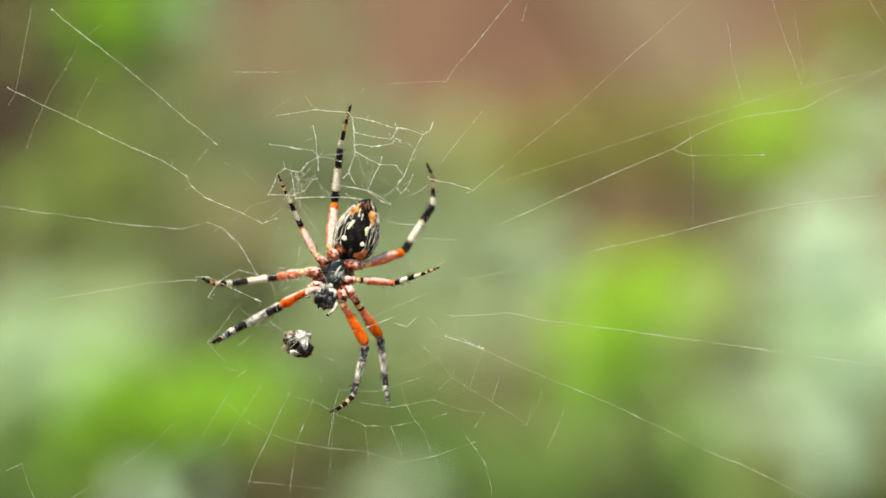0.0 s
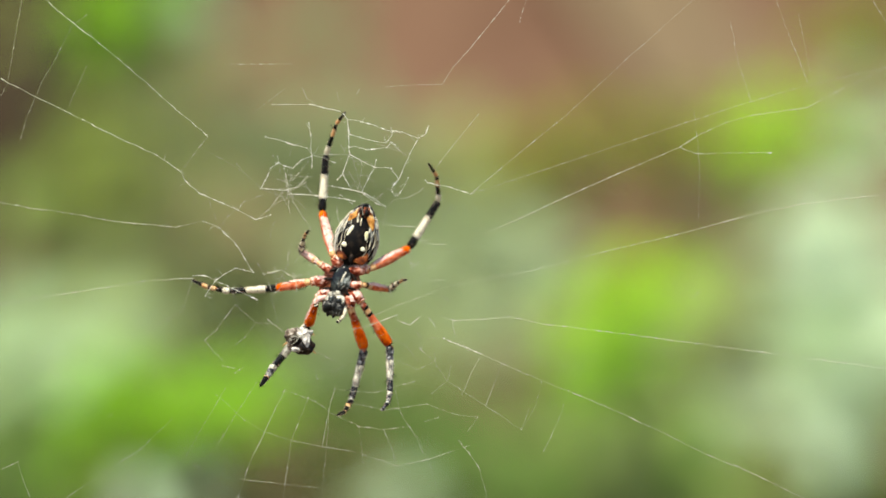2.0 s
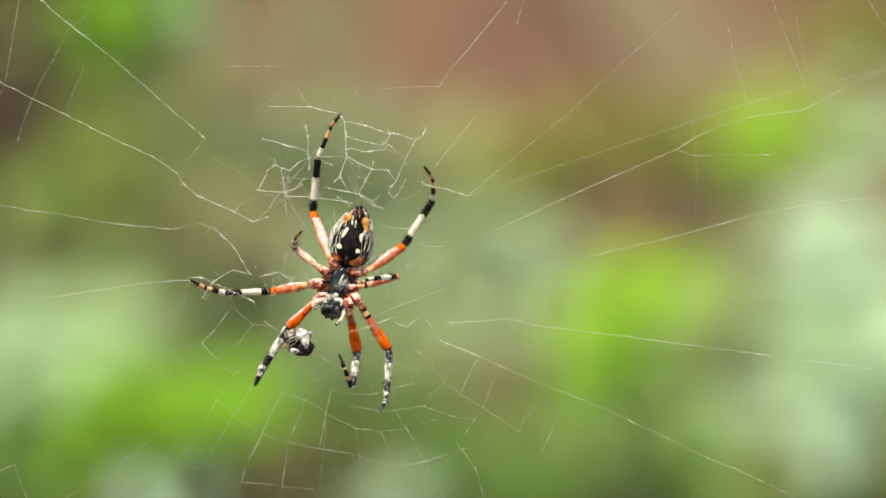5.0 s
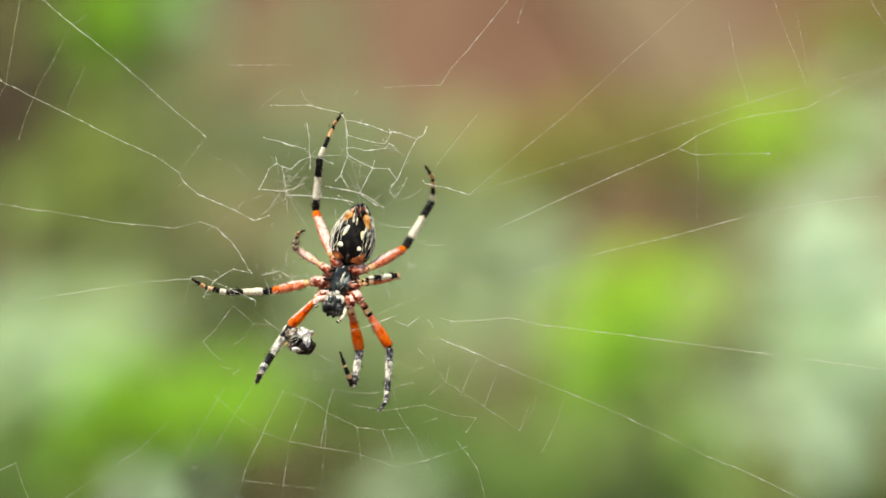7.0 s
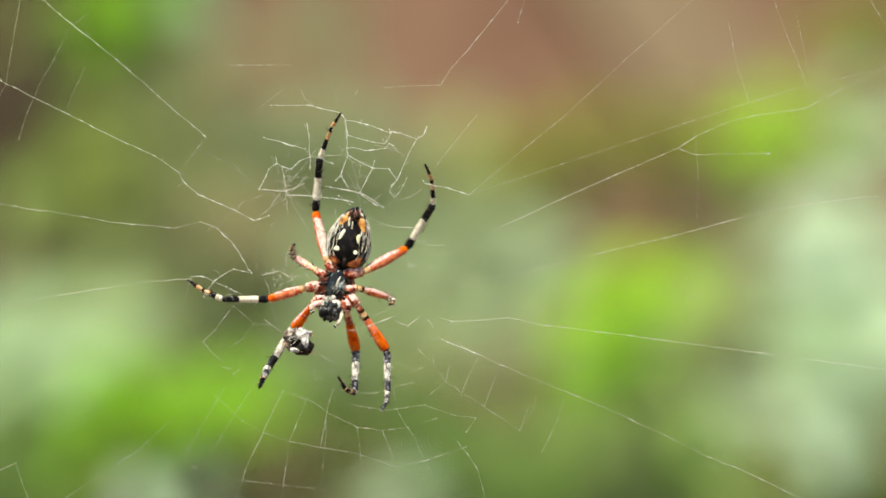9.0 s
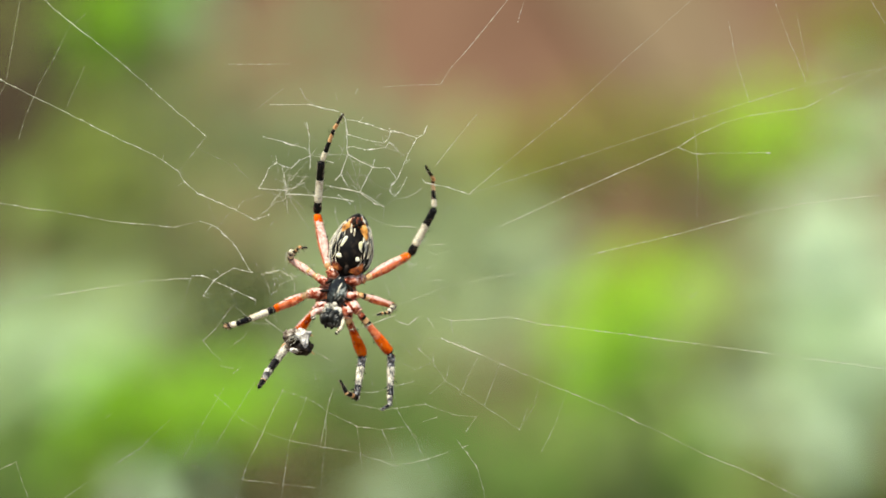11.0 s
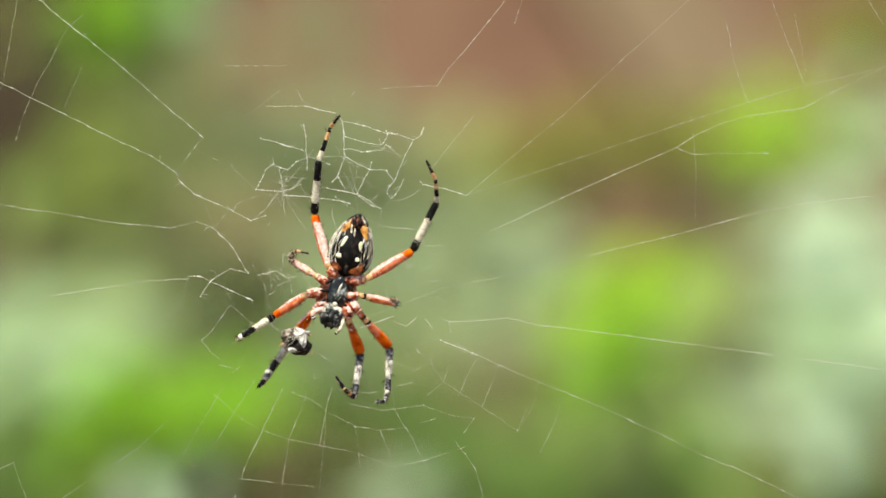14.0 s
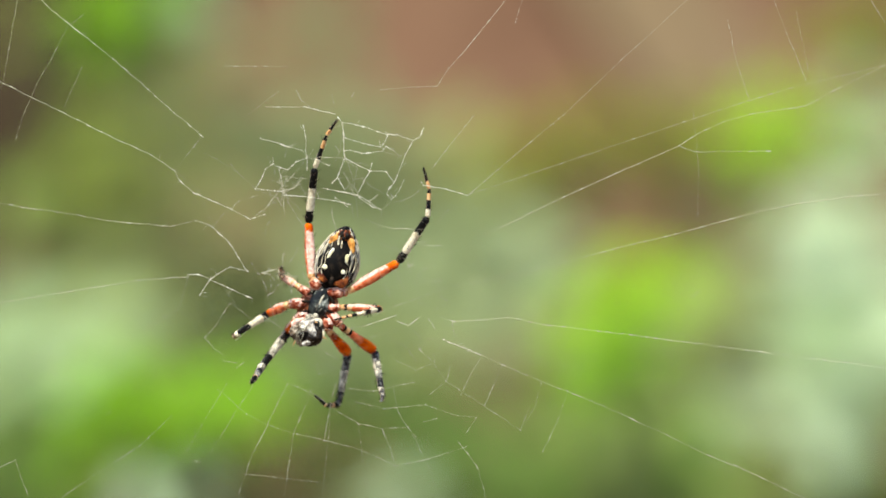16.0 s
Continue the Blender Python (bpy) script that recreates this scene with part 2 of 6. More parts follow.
# ---- plants, far out of focus ----
def leaf_mesh(name, length, width, mat):
    """A pointed oval leaf, folded along its midrib, with a curved blade and thickness."""
    bm = bmesh.new()
    n = 8
    top, low = [], []
    for i in range(n + 1):
        f = i / n
        w = width * 0.5 * math.sin(math.pi * min(1, f ** 0.8 * 0.98 + 0.01)) ** 0.8
        z = -0.18 * length * f * f
        ring = [(-w, 0.25 * w), (-0.5 * w, 0.10 * w), (0, 0), (0.5 * w, 0.10 * w), (w, 0.25 * w)]
        top.append([bm.verts.new((x, f * length, z + h)) for x, h in ring])
        low.append([bm.verts.new((x * 0.98, f * length, z + h - 0.0006)) for x, h in ring])
    for i in range(n):
        for k in range(4):
            bm.faces.new((top[i][k], top[i][k + 1], top[i + 1][k + 1], top[i + 1][k]))
            bm.faces.new((low[i][k], low[i + 1][k], low[i + 1][k + 1], low[i][k + 1]))
        for k in (0, 4):
            bm.faces.new((top[i][k], top[i + 1][k], low[i + 1][k], low[i][k]))
    tube(bm, [(0, -0.25 * length, 0.01 * length), (0, 0, 0)], [0.0012, 0.0010], 5)
    ob = part(name, bm, mat)
    mesh = ob.data
    bpy.data.objects.remove(ob)
    return mesh


LEAVES = {}


def shrub(kind, label, clumps, mat, group):
    """Stems rise from one root to clumps of leaves; a clump is (x, y, z, spread, rise, leaves, length)."""
    rng = random.Random(hash_of(label))
    cx = sum(c[0] for c in clumps) / len(clumps)
    cy = sum(c[1] for c in clumps) / len(clumps)
    root = new(kind)
    root.location = (cx, cy, 0)
    tagged(root, label, "plant", group)
    for x, y, z, spread, rise, count, length in clumps:
        key = (mat.name, round(length, 3))
        if key not in LEAVES:
            LEAVES[key] = leaf_mesh("leaf", length, length * 0.58, mat)
        tips = []
        for k in range(count):
            r, a = math.sqrt(rng.random()) * rng.uniform(0.8, 1.15), rng.uniform(0, 2 * math.pi)
            place = Vector((x - cx + r * math.cos(a) * spread, y - cy + rng.uniform(-0.06, 0.06), z + r * math.sin(a) * rise))
            turn = Matrix.Rotation(radians(rng.uniform(-45, 45)), 4, "Z") @ Matrix.Rotation(radians(rng.uniform(20, 75)), 4, "X") @ Matrix.Rotation(rng.uniform(0, 6.28), 4, "Z")
            ob = new("leaf", LEAVES[key])
            ob.parent = root
            grown = rng.uniform(0.8, 1.2)
            ob.matrix_basis = Matrix.LocRotScale(place, turn.to_quaternion(), Vector((1, 1, 1)) * grown)
            tips.append(place + turn.to_3x3() @ Vector((0, -0.24 * length * grown, 0)))
        stems = []
        for k in range(max(1, count // 12)):
            bm = bmesh.new()
            base = Vector((rng.uniform(-0.02, 0.02), rng.uniform(-0.02, 0.02), -0.02))
            tip = tips[k * len(tips) // max(1, count // 12)]
            pts = [base.lerp(tip, f) + Vector((0.05 * math.sin(f * 5 + k), 0.04 * math.sin(f * 4 + k), 0)) * f * (1 - f) * 2 for f in [i / 9 for i in range(10)]]
            tube(bm, pts, [0.008 - 0.006 * i / 9 for i in range(10)], 7)
            part("stem", bm, STALK, root)
            stems.append(pts)
        bm = bmesh.new()                 # a thin twig from a stem to every leaf
        for tip in tips:
            pts = min(stems, key=lambda s: (s[-1] - tip).length)
            fork = pts[rng.choice((6, 7, 8))]
            knee = fork.lerp(tip, 0.55) + Vector((0, 0, 0.12 * (tip - fork).length))
            tube(bm, [fork, fork.lerp(knee, 0.6), knee, tip], [0.0018, 0.0014, 0.0011, 0.0009], 4)
        part("branch", bm, STALK, root)


def hash_of(text):
    return sum((i + 1) * ord(c) for i, c in enumerate(text))


shrub("hedge_shrub", "dense far hedge with large dull green leaves", [(-0.351, 2.420, 1.056, 0.305, 0.138, 80, 0.110), (-0.105, 2.420, 1.215, 0.218, 0.109, 36, 0.110)], LEAF_SAGE, "plants behind the web")
shrub("hedge_shrub", "dense far hedge with large mid green leaves", [(0.251, 2.420, 0.965, 0.349, 0.125, 91, 0.110)], LEAF_GREEN, "plants behind the web")
shrub("sage_shrub", "wide far shrub with dull sage green leaves", [(-0.268, 2.050, 1.332, 0.044, 0.119, 30, 0.063), (-0.122, 1.950, 1.262, 0.120, 0.095, 84, 0.063), (-0.149, 2.200, 1.447, 0.070, 0.036, 7, 0.063)], LEAF_DIM, "plants behind the web")
shrub("sage_shrub", "broad shrub of grey-green leaves against the wall", [(0.040, 1.750, 1.152, 0.110, 0.042, 38, 0.063), (-0.070, 1.720, 1.172, 0.060, 0.036, 24, 0.060), (-0.046, 1.700, 1.142, 0.075, 0.030, 22, 0.060), (0.022, 1.750, 1.222, 0.032, 0.018, 8, 0.055)], LEAF_HAZE, "plants behind the web")
shrub("sage_shrub", "wide low shrub with mid green leaves", [(-0.047, 1.800, 1.061, 0.145, 0.061, 61, 0.063)], LEAF_GREEN, "plants behind the web")
shrub("sage_shrub", "low shrub of grey-green leaves by the soil", [(0.247, 1.700, 1.094, 0.149, 0.069, 75, 0.063), (-0.268, 1.700, 1.137, 0.080, 0.032, 21, 0.057), (-0.190, 1.900, 1.232, 0.055, 0.036, 18, 0.057), (-0.042, 1.600, 1.100, 0.055, 0.030, 5, 0.060)], LEAF_SAGE, "plants behind the web")
shrub("sage_shrub", "low green shrub with dull leaves", [(0.103, 1.350, 1.039, 0.113, 0.039, 40, 0.057), (0.121, 1.150, 1.088, 0.042, 0.017, 5, 0.050), (0.273, 1.300, 1.027, 0.080, 0.030, 18, 0.057), (-0.387, 1.660, 1.060, 0.040, 0.020, 3, 0.057), (-0.387, 1.800, 1.251, 0.061, 0.039, 13, 0.057), (0.140, 1.150, 1.044, 0.042, 0.019, 16, 0.050)], LEAF_GREEN, "plants behind the web")
shrub("olive_shrub", "shrub with dull olive brown leaves", [(-0.297, 2.050, 1.207, 0.065, 0.056, 20, 0.057), (-0.205, 1.850, 1.222, 0.045, 0.070, 7, 0.057), (-0.443, 2.000, 1.207, 0.067, 0.031, 10, 0.057), (-0.058, 1.350, 1.046, 0.105, 0.016, 36, 0.050), (0.042, 1.350, 1.087, 0.048, 0.024, 7, 0.050), (-0.228, 2.000, 1.400, 0.040, 0.034, 9, 0.057), (-0.350, 1.500, 1.015, 0.043, 0.019, 8, 0.050)], LEAF_DUN, "plants behind the web")
shrub("dry_shrub", "small upright shrub with dry tan leaves", [(-0.194, 1.760, 1.222, 0.034, 0.042, 9, 0.054)], LEAF_DRY, "plants behind the web")
shrub("olive_shrub", "upright shrub with yellow-olive leaves", [(-0.316, 1.790, 1.286, 0.052, 0.066, 46, 0.052), (-0.385, 1.790, 1.428, 0.028, 0.033, 3, 0.052)], LEAF_MOSS, "plants behind the web")
shrub("olive_shrub", "trailing shrub with dark olive leaves", [(0.070, 1.980, 1.276, 0.103, 0.030, 33, 0.052), (0.200, 1.980, 1.320, 0.110, 0.030, 38, 0.052), (0.313, 1.980, 1.328, 0.049, 0.036, 15, 0.052), (0.453, 1.980, 1.437, 0.055, 0.042, 21, 0.052)], LEAF_OLIVE, "plants behind the web")
shrub("leafy_shrub", "low shrub with bright sunlit green leaves", [(0.134, 1.270, 1.165, 0.024, 0.031, 22, 0.042)], LEAF_BRIGHT, "plants behind the web")
shrub("leafy_shrub", "low shrub with fresh green leaves beside a bright one", [(0.107, 1.050, 1.135, 0.024, 0.013, 9, 0.040)], LEAF_FRESH, "plants behind the web")
shrub("leafy_shrub", "spreading shrub with fresh green leaves near the ground", [(-0.186, 1.100, 1.096, 0.048, 0.017, 34, 0.042), (-0.150, 1.200, 1.086, 0.036, 0.012, 14, 0.038)], LEAF_FRESH, "plants behind the web")
shrub("pale_shrub", "shrub with pale silvery green leaves", [(-0.222, 1.460, 1.402, 0.020, 0.020, 4, 0.050), (-0.300, 1.300, 1.120, 0.051, 0.030, 18, 0.050), (0.279, 1.200, 1.148, 0.040, 0.030, 14, 0.050), (-0.249, 1.460, 1.121, 0.033, 0.014, 4, 0.046)], LEAF_MINT, "plants behind the web")
# the silvery tone is sky highlight put into the leaf colour
shrub("pale_shrub", "tall shrub with pale silvery leaves in full light", [(0.308, 1.350, 1.179, 0.039, 0.052, 32, 0.055), (0.290, 1.400, 1.084, 0.060, 0.040, 14, 0.052), (0.266, 1.120, 1.092, 0.036, 0.034, 9, 0.045), (0.050, 1.600, 1.190, 0.050, 0.020, 2, 0.050)], LEAF_PALE, "plants behind the web")
shrub("pale_shrub", "low shrub with pale grey leaves by the soil", [(-0.044, 1.050, 1.042, 0.046, 0.008, 4, 0.042), (-0.165, 1.000, 1.036, 0.030, 0.005, 3, 0.038)], LEAF_PALE, "plants behind the web")
shrub("leafy_shrub", "tall shrub with light green leaves", [(0.343, 1.460, 1.280, 0.021, 0.047, 8, 0.050)], LEAF_MINT, "plants behind the web")
shrub("leafy_shrub", "tall shrub with saturated green leaves", [(-0.252, 1.460, 1.396, 0.042, 0.028, 24, 0.050), (0.294, 1.500, 1.291, 0.024, 0.021, 5, 0.040)], LEAF_FRESH, "plants behind the web")
shrub("leafy_shrub", "tall shrub with bright yellow-green leaves", [(0.272, 1.400, 1.302, 0.027, 0.027, 10, 0.040)], LEAF_BRIGHT, "plants behind the web")
shrub("leafy_shrub", "low shrub with deep green leaves by the soil", [(0.082, 1.150, 1.048, 0.084, 0.019, 18, 0.045), (-0.038, 1.250, 1.080, 0.074, 0.016, 17, 0.045), (-0.287, 1.150, 1.050, 0.040, 0.026, 26, 0.045)], LEAF_DEEP, "plants behind the web")


# ---- the web ----
K, S, M, F, E = 0.046, 0.040, 0.037, 0.029, 0.021       # gauges of the silk in millimetres
web = new("orb_web")
web.location = (0, 0, HEIGHT)
tagged(web, "torn white orb web of fine silk threads hanging upright", "spider web")
STRANDS = []


def strand(gauge, points, before, after):
    """One thread through points in the web's plane. before, after: its drift (mm, mm, degrees) early and late in the clip."""
    n = len(STRANDS)
    mid = Vector((sum(p[0] for p in points) / len(points), 0, sum(p[1] for p in points) / len(points)))
    fine, radii = [], []
    bm = bmesh.new()
    run = 0.0
    rng = random.Random(n)
    for a, b in zip(points, points[1:]):
        a, b = Vector((a[0], 0, a[1])), Vector((b[0], 0, b[1]))
        steps = max(3, int((b - a).length / 0.22))
        for i in range(steps + (b == Vector((points[-1][0], 0, points[-1][1])))):
            f = i / steps
            run += (b - a).length / steps
            p = a.lerp(b, f)
            w = 0.11 * noise.noise(Vector((run * 0.7, n * 3.3, 0))) + 0.07 * noise.noise(Vector((run * 2.3, n * 1.9, 4)))
            p += Vector((w, 0.25 * noise.noise(Vector((p.x * 0.1, n, p.z * 0.1))), w * 0.7))
            fine.append((p - mid) * MM)
            thick = (0.42 if gauge >= M else 0.36) + 1.0 * max(0, noise.noise(Vector((run * 0.25, n * 5.1, 9)))) + 3.0 * max(0, noise.noise(Vector((run * 1.5, n * 2.1, 5))) - 0.08)
            radii.append(gauge * MM * thick)
    tube(bm, fine, radii, 5)
    # dust and glue beads caught on the thread, the larger ones where threads meet
    for k in range(1 + len(fine) // (16 if gauge == K else 13)):
        blob(bm, rng.choice(fine), [max(gauge, 0.026) * MM * rng.uniform(1.4, 2.8), max(gauge, 0.026) * MM * 1.6, max(gauge, 0.026) * MM * rng.uniform(1.4, 2.8)], 0.5, 2, n, level=1)
    for a in points:
        if rng.random() < (0.8 if gauge == K else 0.65):
            c = min(fine, key=lambda q: (q - (Vector((a[0], 0, a[1])) - mid) * MM).length)
            r = (0.055 if gauge == K else 0.048) * MM * rng.uniform(0.8, 1.5)
            blob(bm, c, [r * rng.uniform(0.9, 1.5), r, r * rng.uniform(0.9, 1.5)], 0.6, 2, n + a[0], level=1)
    if gauge >= S:                       # frayed side fibres
        for k in range(len(fine) // (11 if gauge == K else 60)):
            foot = rng.choice(fine)
            tip = foot + Vector((rng.uniform(-1, 1), rng.uniform(-0.3, 0.3), rng.uniform(-1, 1))) * MM
            bow = foot.lerp(tip, 0.5) + Vector((rng.uniform(-0.2, 0.2), 0, rng.uniform(-0.2, 0.2))) * MM
            tube(bm, [foot, bow, tip], [0.016 * MM, 0.018 * MM, 0.008 * MM], 4)
    ob = part("strand", bm, SILK if gauge >= S else SILK_FINE, web)
    ob.location = mid * MM
    STRANDS.append((ob, mid, before, after))


strand(S, [(-49.6, 30.9), (-46.1, 27.9), (-43.7, 26.1), (-40.5, 23.5), (-36.3, 19.9), (-33.9, 17.7), (-29.3, 13.9)], (0.49, -1.41, 0.8), (-0.17, -0.12, -0.1))
strand(F, [(-29.3, 13.9), (-30.4, 12.5), (-32.7, 9.5)], (0.12, -0.84, -0.4), (-0.31, -0.01, -0.9))
strand(S, [(-54.9, 21.0), (-50.7, 18.8), (-46.5, 16.7), (-40.9, 13.9), (-35.6, 11.5), (-32.7, 9.5)], (0.31, -1.10, 0.9), (-0.22, -0.05, 0.1))
strand(K, [(-32.7, 9.5), (-32.3, 8.5), (-30.4, 6.8), (-25.8, 4.8), (-23.4, 3.5), (-21.6, 4.1)], (0.17, -0.71, 0.7), (-0.31, 0.02, -0.1))
strand(M, [(-57.7, 6.1), (-54.9, 5.6), (-51.4, 5.0), (-45.1, 4.1), (-40.9, 3.3), (-33.3, 2.6), (-30.0, 3.4)], (0.11, -0.59, 0.8), (-0.24, 0.01, 0.1))
strand(K, [(-30.0, 3.4), (-27.9, 2.5), (-26.0, 0.6), (-23.7, -3.0)], (0.06, -0.44, -1.2), (-0.35, 0.04, 0.5))
strand(K, [(-23.7, -3.0), (-26.0, -2.5), (-27.4, -3.3), (-28.4, -4.0), (-29.7, -5.9)], (-0.12, -0.42, -1.4), (-0.25, 0.07, 0.3))
strand(K, [(-31.2, -3.4), (-29.7, -3.4), (-26.9, -4.7), (-23.2, -6.4)], (-0.15, -0.39, -0.2), (-0.24, 0.08, 0.3))
strand(M, [(-57.7, -7.4), (-54.9, -6.9), (-49.3, -6.0), (-40.2, -4.6), (-37.4, -4.1), (-31.2, -3.7)], (0.02, -0.50, 0.3), (-0.12, 0.07, 0.1))
strand(F, [(-31.2, -3.7), (-32.5, -7.8), (-37.0, -10.4)], (-0.09, -0.42, 0.2), (-0.04, 0.17, 1.1))
strand(F, [(-52.4, 30.9), (-54.2, 20.4), (-54.9, 19.0)], (0.52, -1.40, -1.0), (-0.13, -0.12, -0.1))
strand(F, [(-44.4, 28.9), (-46.3, 27.4), (-48.2, 23.5), (-50.0, 20.4), (-51.7, 16.5), (-52.6, 13.4)], (0.58, -1.51, -2.6), (-0.13, -0.12, -0.3))
strand(E, [(-44.4, 22.5), (-46.5, 17.6)], (0.60, -1.56, -4.0), (-0.13, -0.13, -0.6))
strand(F, [(-26.5, 22.8), (-22.7, 22.8), (-18.8, 22.8)], (-0.01, -1.20, -0.1), (-0.27, -0.30, -0.5))
strand(F, [(-27.9, 2.5), (-26.9, 3.9), (-24.8, 5.8), (-22.5, 6.6)], (0.23, -0.67, -4.5), (-0.32, -0.01, -1.6))
strand(E, [(-25.8, 10.4), (-24.1, 8.6)], (0.32, -0.90, 0.4), (-0.26, -0.10, 0.1))
strand(E, [(-23.7, 16.8), (-19.9, 19.7)], (-0.06, -1.44, -0.2), (-0.30, -0.34, -0.3))
strand(S, [(-21.4, 17.8), (-16.7, 17.8), (-15.0, 17.4), (-12.9, 16.9)], (0.01, -0.85, 8.7), (-0.25, -0.36, -0.2))
strand(M, [(-17.7, 19.8), (-17.1, 18.6), (-15.7, 17.6)], (-0.01, -1.06, 7.3), (-0.26, -0.34, 0.4))
strand(F, [(-13.4, 19.3), (-13.1, 18.3)], (0.05, -0.36, 2.7), (-0.21, -0.38, 0.1))
strand(M, [(-10.5, 19.8), (-10.9, 19.1)], (0.05, -0.05, 0.7), (-0.20, -0.41, 0.2))
strand(K, [(-12.5, 16.7), (-12.0, 16.0), (-8.7, 15.2), (-6.4, 14.4), (-5.2, 14.4), (-3.3, 13.6), (-2.4, 14.1), (-2.0, 15.1)], (0.04, 0.15, 1.2), (-0.23, -0.39, 0.8))
strand(K, [(-6.5, 14.5), (-6.0, 14.6), (-5.3, 14.3)], (0.05, 0.20, 2.0), (-0.22, -0.45, 0.5))
strand(K, [(-12.1, 16.0), (-11.9, 14.1), (-11.8, 11.6)], (0.13, -0.00, 1.2), (-0.19, -0.45, 0.1))
strand(K, [(-11.8, 14.1), (-9.4, 13.4), (-7.3, 13.0), (-6.7, 13.7), (-6.4, 14.4), (-6.6, 14.9)], (0.06, 0.25, 3.1), (-0.20, -0.51, -0.5))
strand(K, [(-11.9, 12.5), (-11.1, 12.6), (-9.7, 12.2), (-7.1, 12.5), (-6.7, 13.1), (-6.1, 12.8)], (0.11, 0.19, 2.8), (-0.18, -0.51, -0.3))
strand(F, [(-7.1, 12.5), (-5.0, 11.8)], (0.06, 0.26, -0.7), (-0.19, -0.49, 1.5))
strand(K, [(-3.3, 13.6), (-4.5, 11.3), (-5.7, 8.5)], (0.05, 0.20, 1.0), (-0.20, -0.41, 1.8))
strand(K, [(-11.8, 11.6), (-12.3, 10.2), (-12.7, 9.1), (-13.3, 8.5)], (0.19, 0.00, 0.8), (-0.19, -0.46, -0.5))
strand(K, [(-12.7, 9.1), (-11.8, 7.6)], (0.20, -0.00, -0.0), (-0.19, -0.46, 0.3))
strand(K, [(-11.8, 11.6), (-8.7, 10.0), (-6.6, 9.9), (-5.7, 8.5), (-6.4, 7.8), (-6.6, 7.2), (-6.1, 6.4)], (0.13, 0.14, 0.1), (-0.14, -0.49, 0.3))
strand(K, [(-8.5, 10.9), (-8.7, 10.0), (-9.4, 8.8), (-10.2, 7.1)], (0.18, 0.13, 0.8), (-0.15, -0.52, -0.8))
strand(F, [(-11.5, 11.3), (-10.2, 7.1)], (0.18, 0.05, -0.1), (-0.17, -0.48, 0.2))
strand(F, [(-12.7, 9.1), (-9.7, 9.0), (-8.0, 7.8), (-6.1, 6.7)], (0.16, 0.09, 0.7), (-0.16, -0.48, 0.2))
strand(K, [(-6.1, 6.4), (-5.5, 6.9), (-4.8, 8.1), (-4.5, 8.8)], (0.06, 0.15, 0.9), (-0.14, -0.44, 0.4))
strand(K, [(-14.6, 7.8), (-10.1, 6.9), (-7.4, 5.2)], (0.15, -0.00, 1.1), (-0.16, -0.43, -0.2))
strand(S, [(-22.2, 13.8), (-17.1, 12.4), (-16.4, 11.6), (-13.6, 10.6)], (0.15, -0.53, 7.0), (-0.22, -0.33, -0.9))
strand(F, [(-16.4, 11.6), (-11.8, 11.6)], (0.18, -0.17, 5.1), (-0.19, -0.40, -1.9))
strand(K, [(-16.9, 15.5), (-16.6, 14.1), (-16.6, 12.3), (-16.4, 11.6), (-16.5, 9.9)], (0.14, -0.53, 2.4), (-0.21, -0.32, 0.6))
strand(F, [(-16.6, 14.1), (-15.5, 13.2)], (0.12, -0.49, 11.2), (-0.21, -0.34, -0.6))
strand(K, [(-20.7, 11.4), (-20.6, 10.6), (-19.9, 10.2), (-18.8, 9.9), (-17.8, 10.9), (-16.5, 11.4)], (0.25, -0.72, 6.5), (-0.19, -0.24, -1.3))
strand(K, [(-20.6, 10.6), (-21.6, 9.9), (-22.0, 8.8), (-22.8, 7.4)], (0.37, -0.95, 1.9), (-0.21, -0.16, -0.9))
strand(K, [(-22.8, 7.4), (-21.3, 7.3), (-19.5, 7.2)], (0.37, -0.90, 2.9), (-0.20, -0.16, -1.3))
strand(K, [(-19.9, 9.9), (-19.7, 8.8), (-19.3, 6.7)], (0.32, -0.81, 0.1), (-0.17, -0.20, 0.4))
strand(M, [(-19.1, 8.8), (-19.3, 6.7)], (0.31, -0.77, 0.1), (-0.17, -0.21, 0.1))
strand(M, [(-19.5, 9.0), (-16.5, 8.8)], (0.27, -0.58, 9.2), (-0.18, -0.25, -1.7))
strand(M, [(-19.7, 7.2), (-18.1, 7.6), (-17.1, 8.8)], (0.28, -0.64, 6.5), (-0.17, -0.23, -1.0))
strand(M, [(-19.5, 7.1), (-18.5, 5.3), (-16.7, 2.5)], (0.25, -0.66, 0.3), (-0.17, -0.17, 0.1))
strand(F, [(-19.3, 6.7), (-17.1, 4.8)], (0.26, -0.66, 2.6), (-0.17, -0.19, -0.1))
strand(F, [(-22.8, 7.4), (-20.2, 6.4)], (0.36, -0.90, 2.4), (-0.20, -0.14, -0.5))
strand(F, [(-19.5, 6.7), (-21.8, 4.8), (-23.4, 3.5)], (0.28, -0.74, -1.4), (-0.22, -0.08, -2.5))
strand(K, [(-19.3, 6.7), (-15.7, 6.5), (-12.9, 6.2), (-11.1, 5.8)], (0.21, -0.29, 5.3), (-0.17, -0.33, -1.7))
strand(K, [(-12.9, 6.6), (-12.2, 6.0), (-11.5, 5.5)], (0.17, -0.05, -0.1), (-0.18, -0.41, 0.4))
strand(K, [(-10.1, 6.7), (-8.3, 5.5), (-7.3, 5.1)], (0.12, 0.05, -0.6), (-0.14, -0.44, 1.0))
strand(F, [(-7.3, 5.1), (-6.2, 6.0), (-4.5, 6.3), (-3.3, 6.9), (-2.7, 7.4)], (0.01, 0.13, 1.8), (-0.11, -0.40, 0.6))
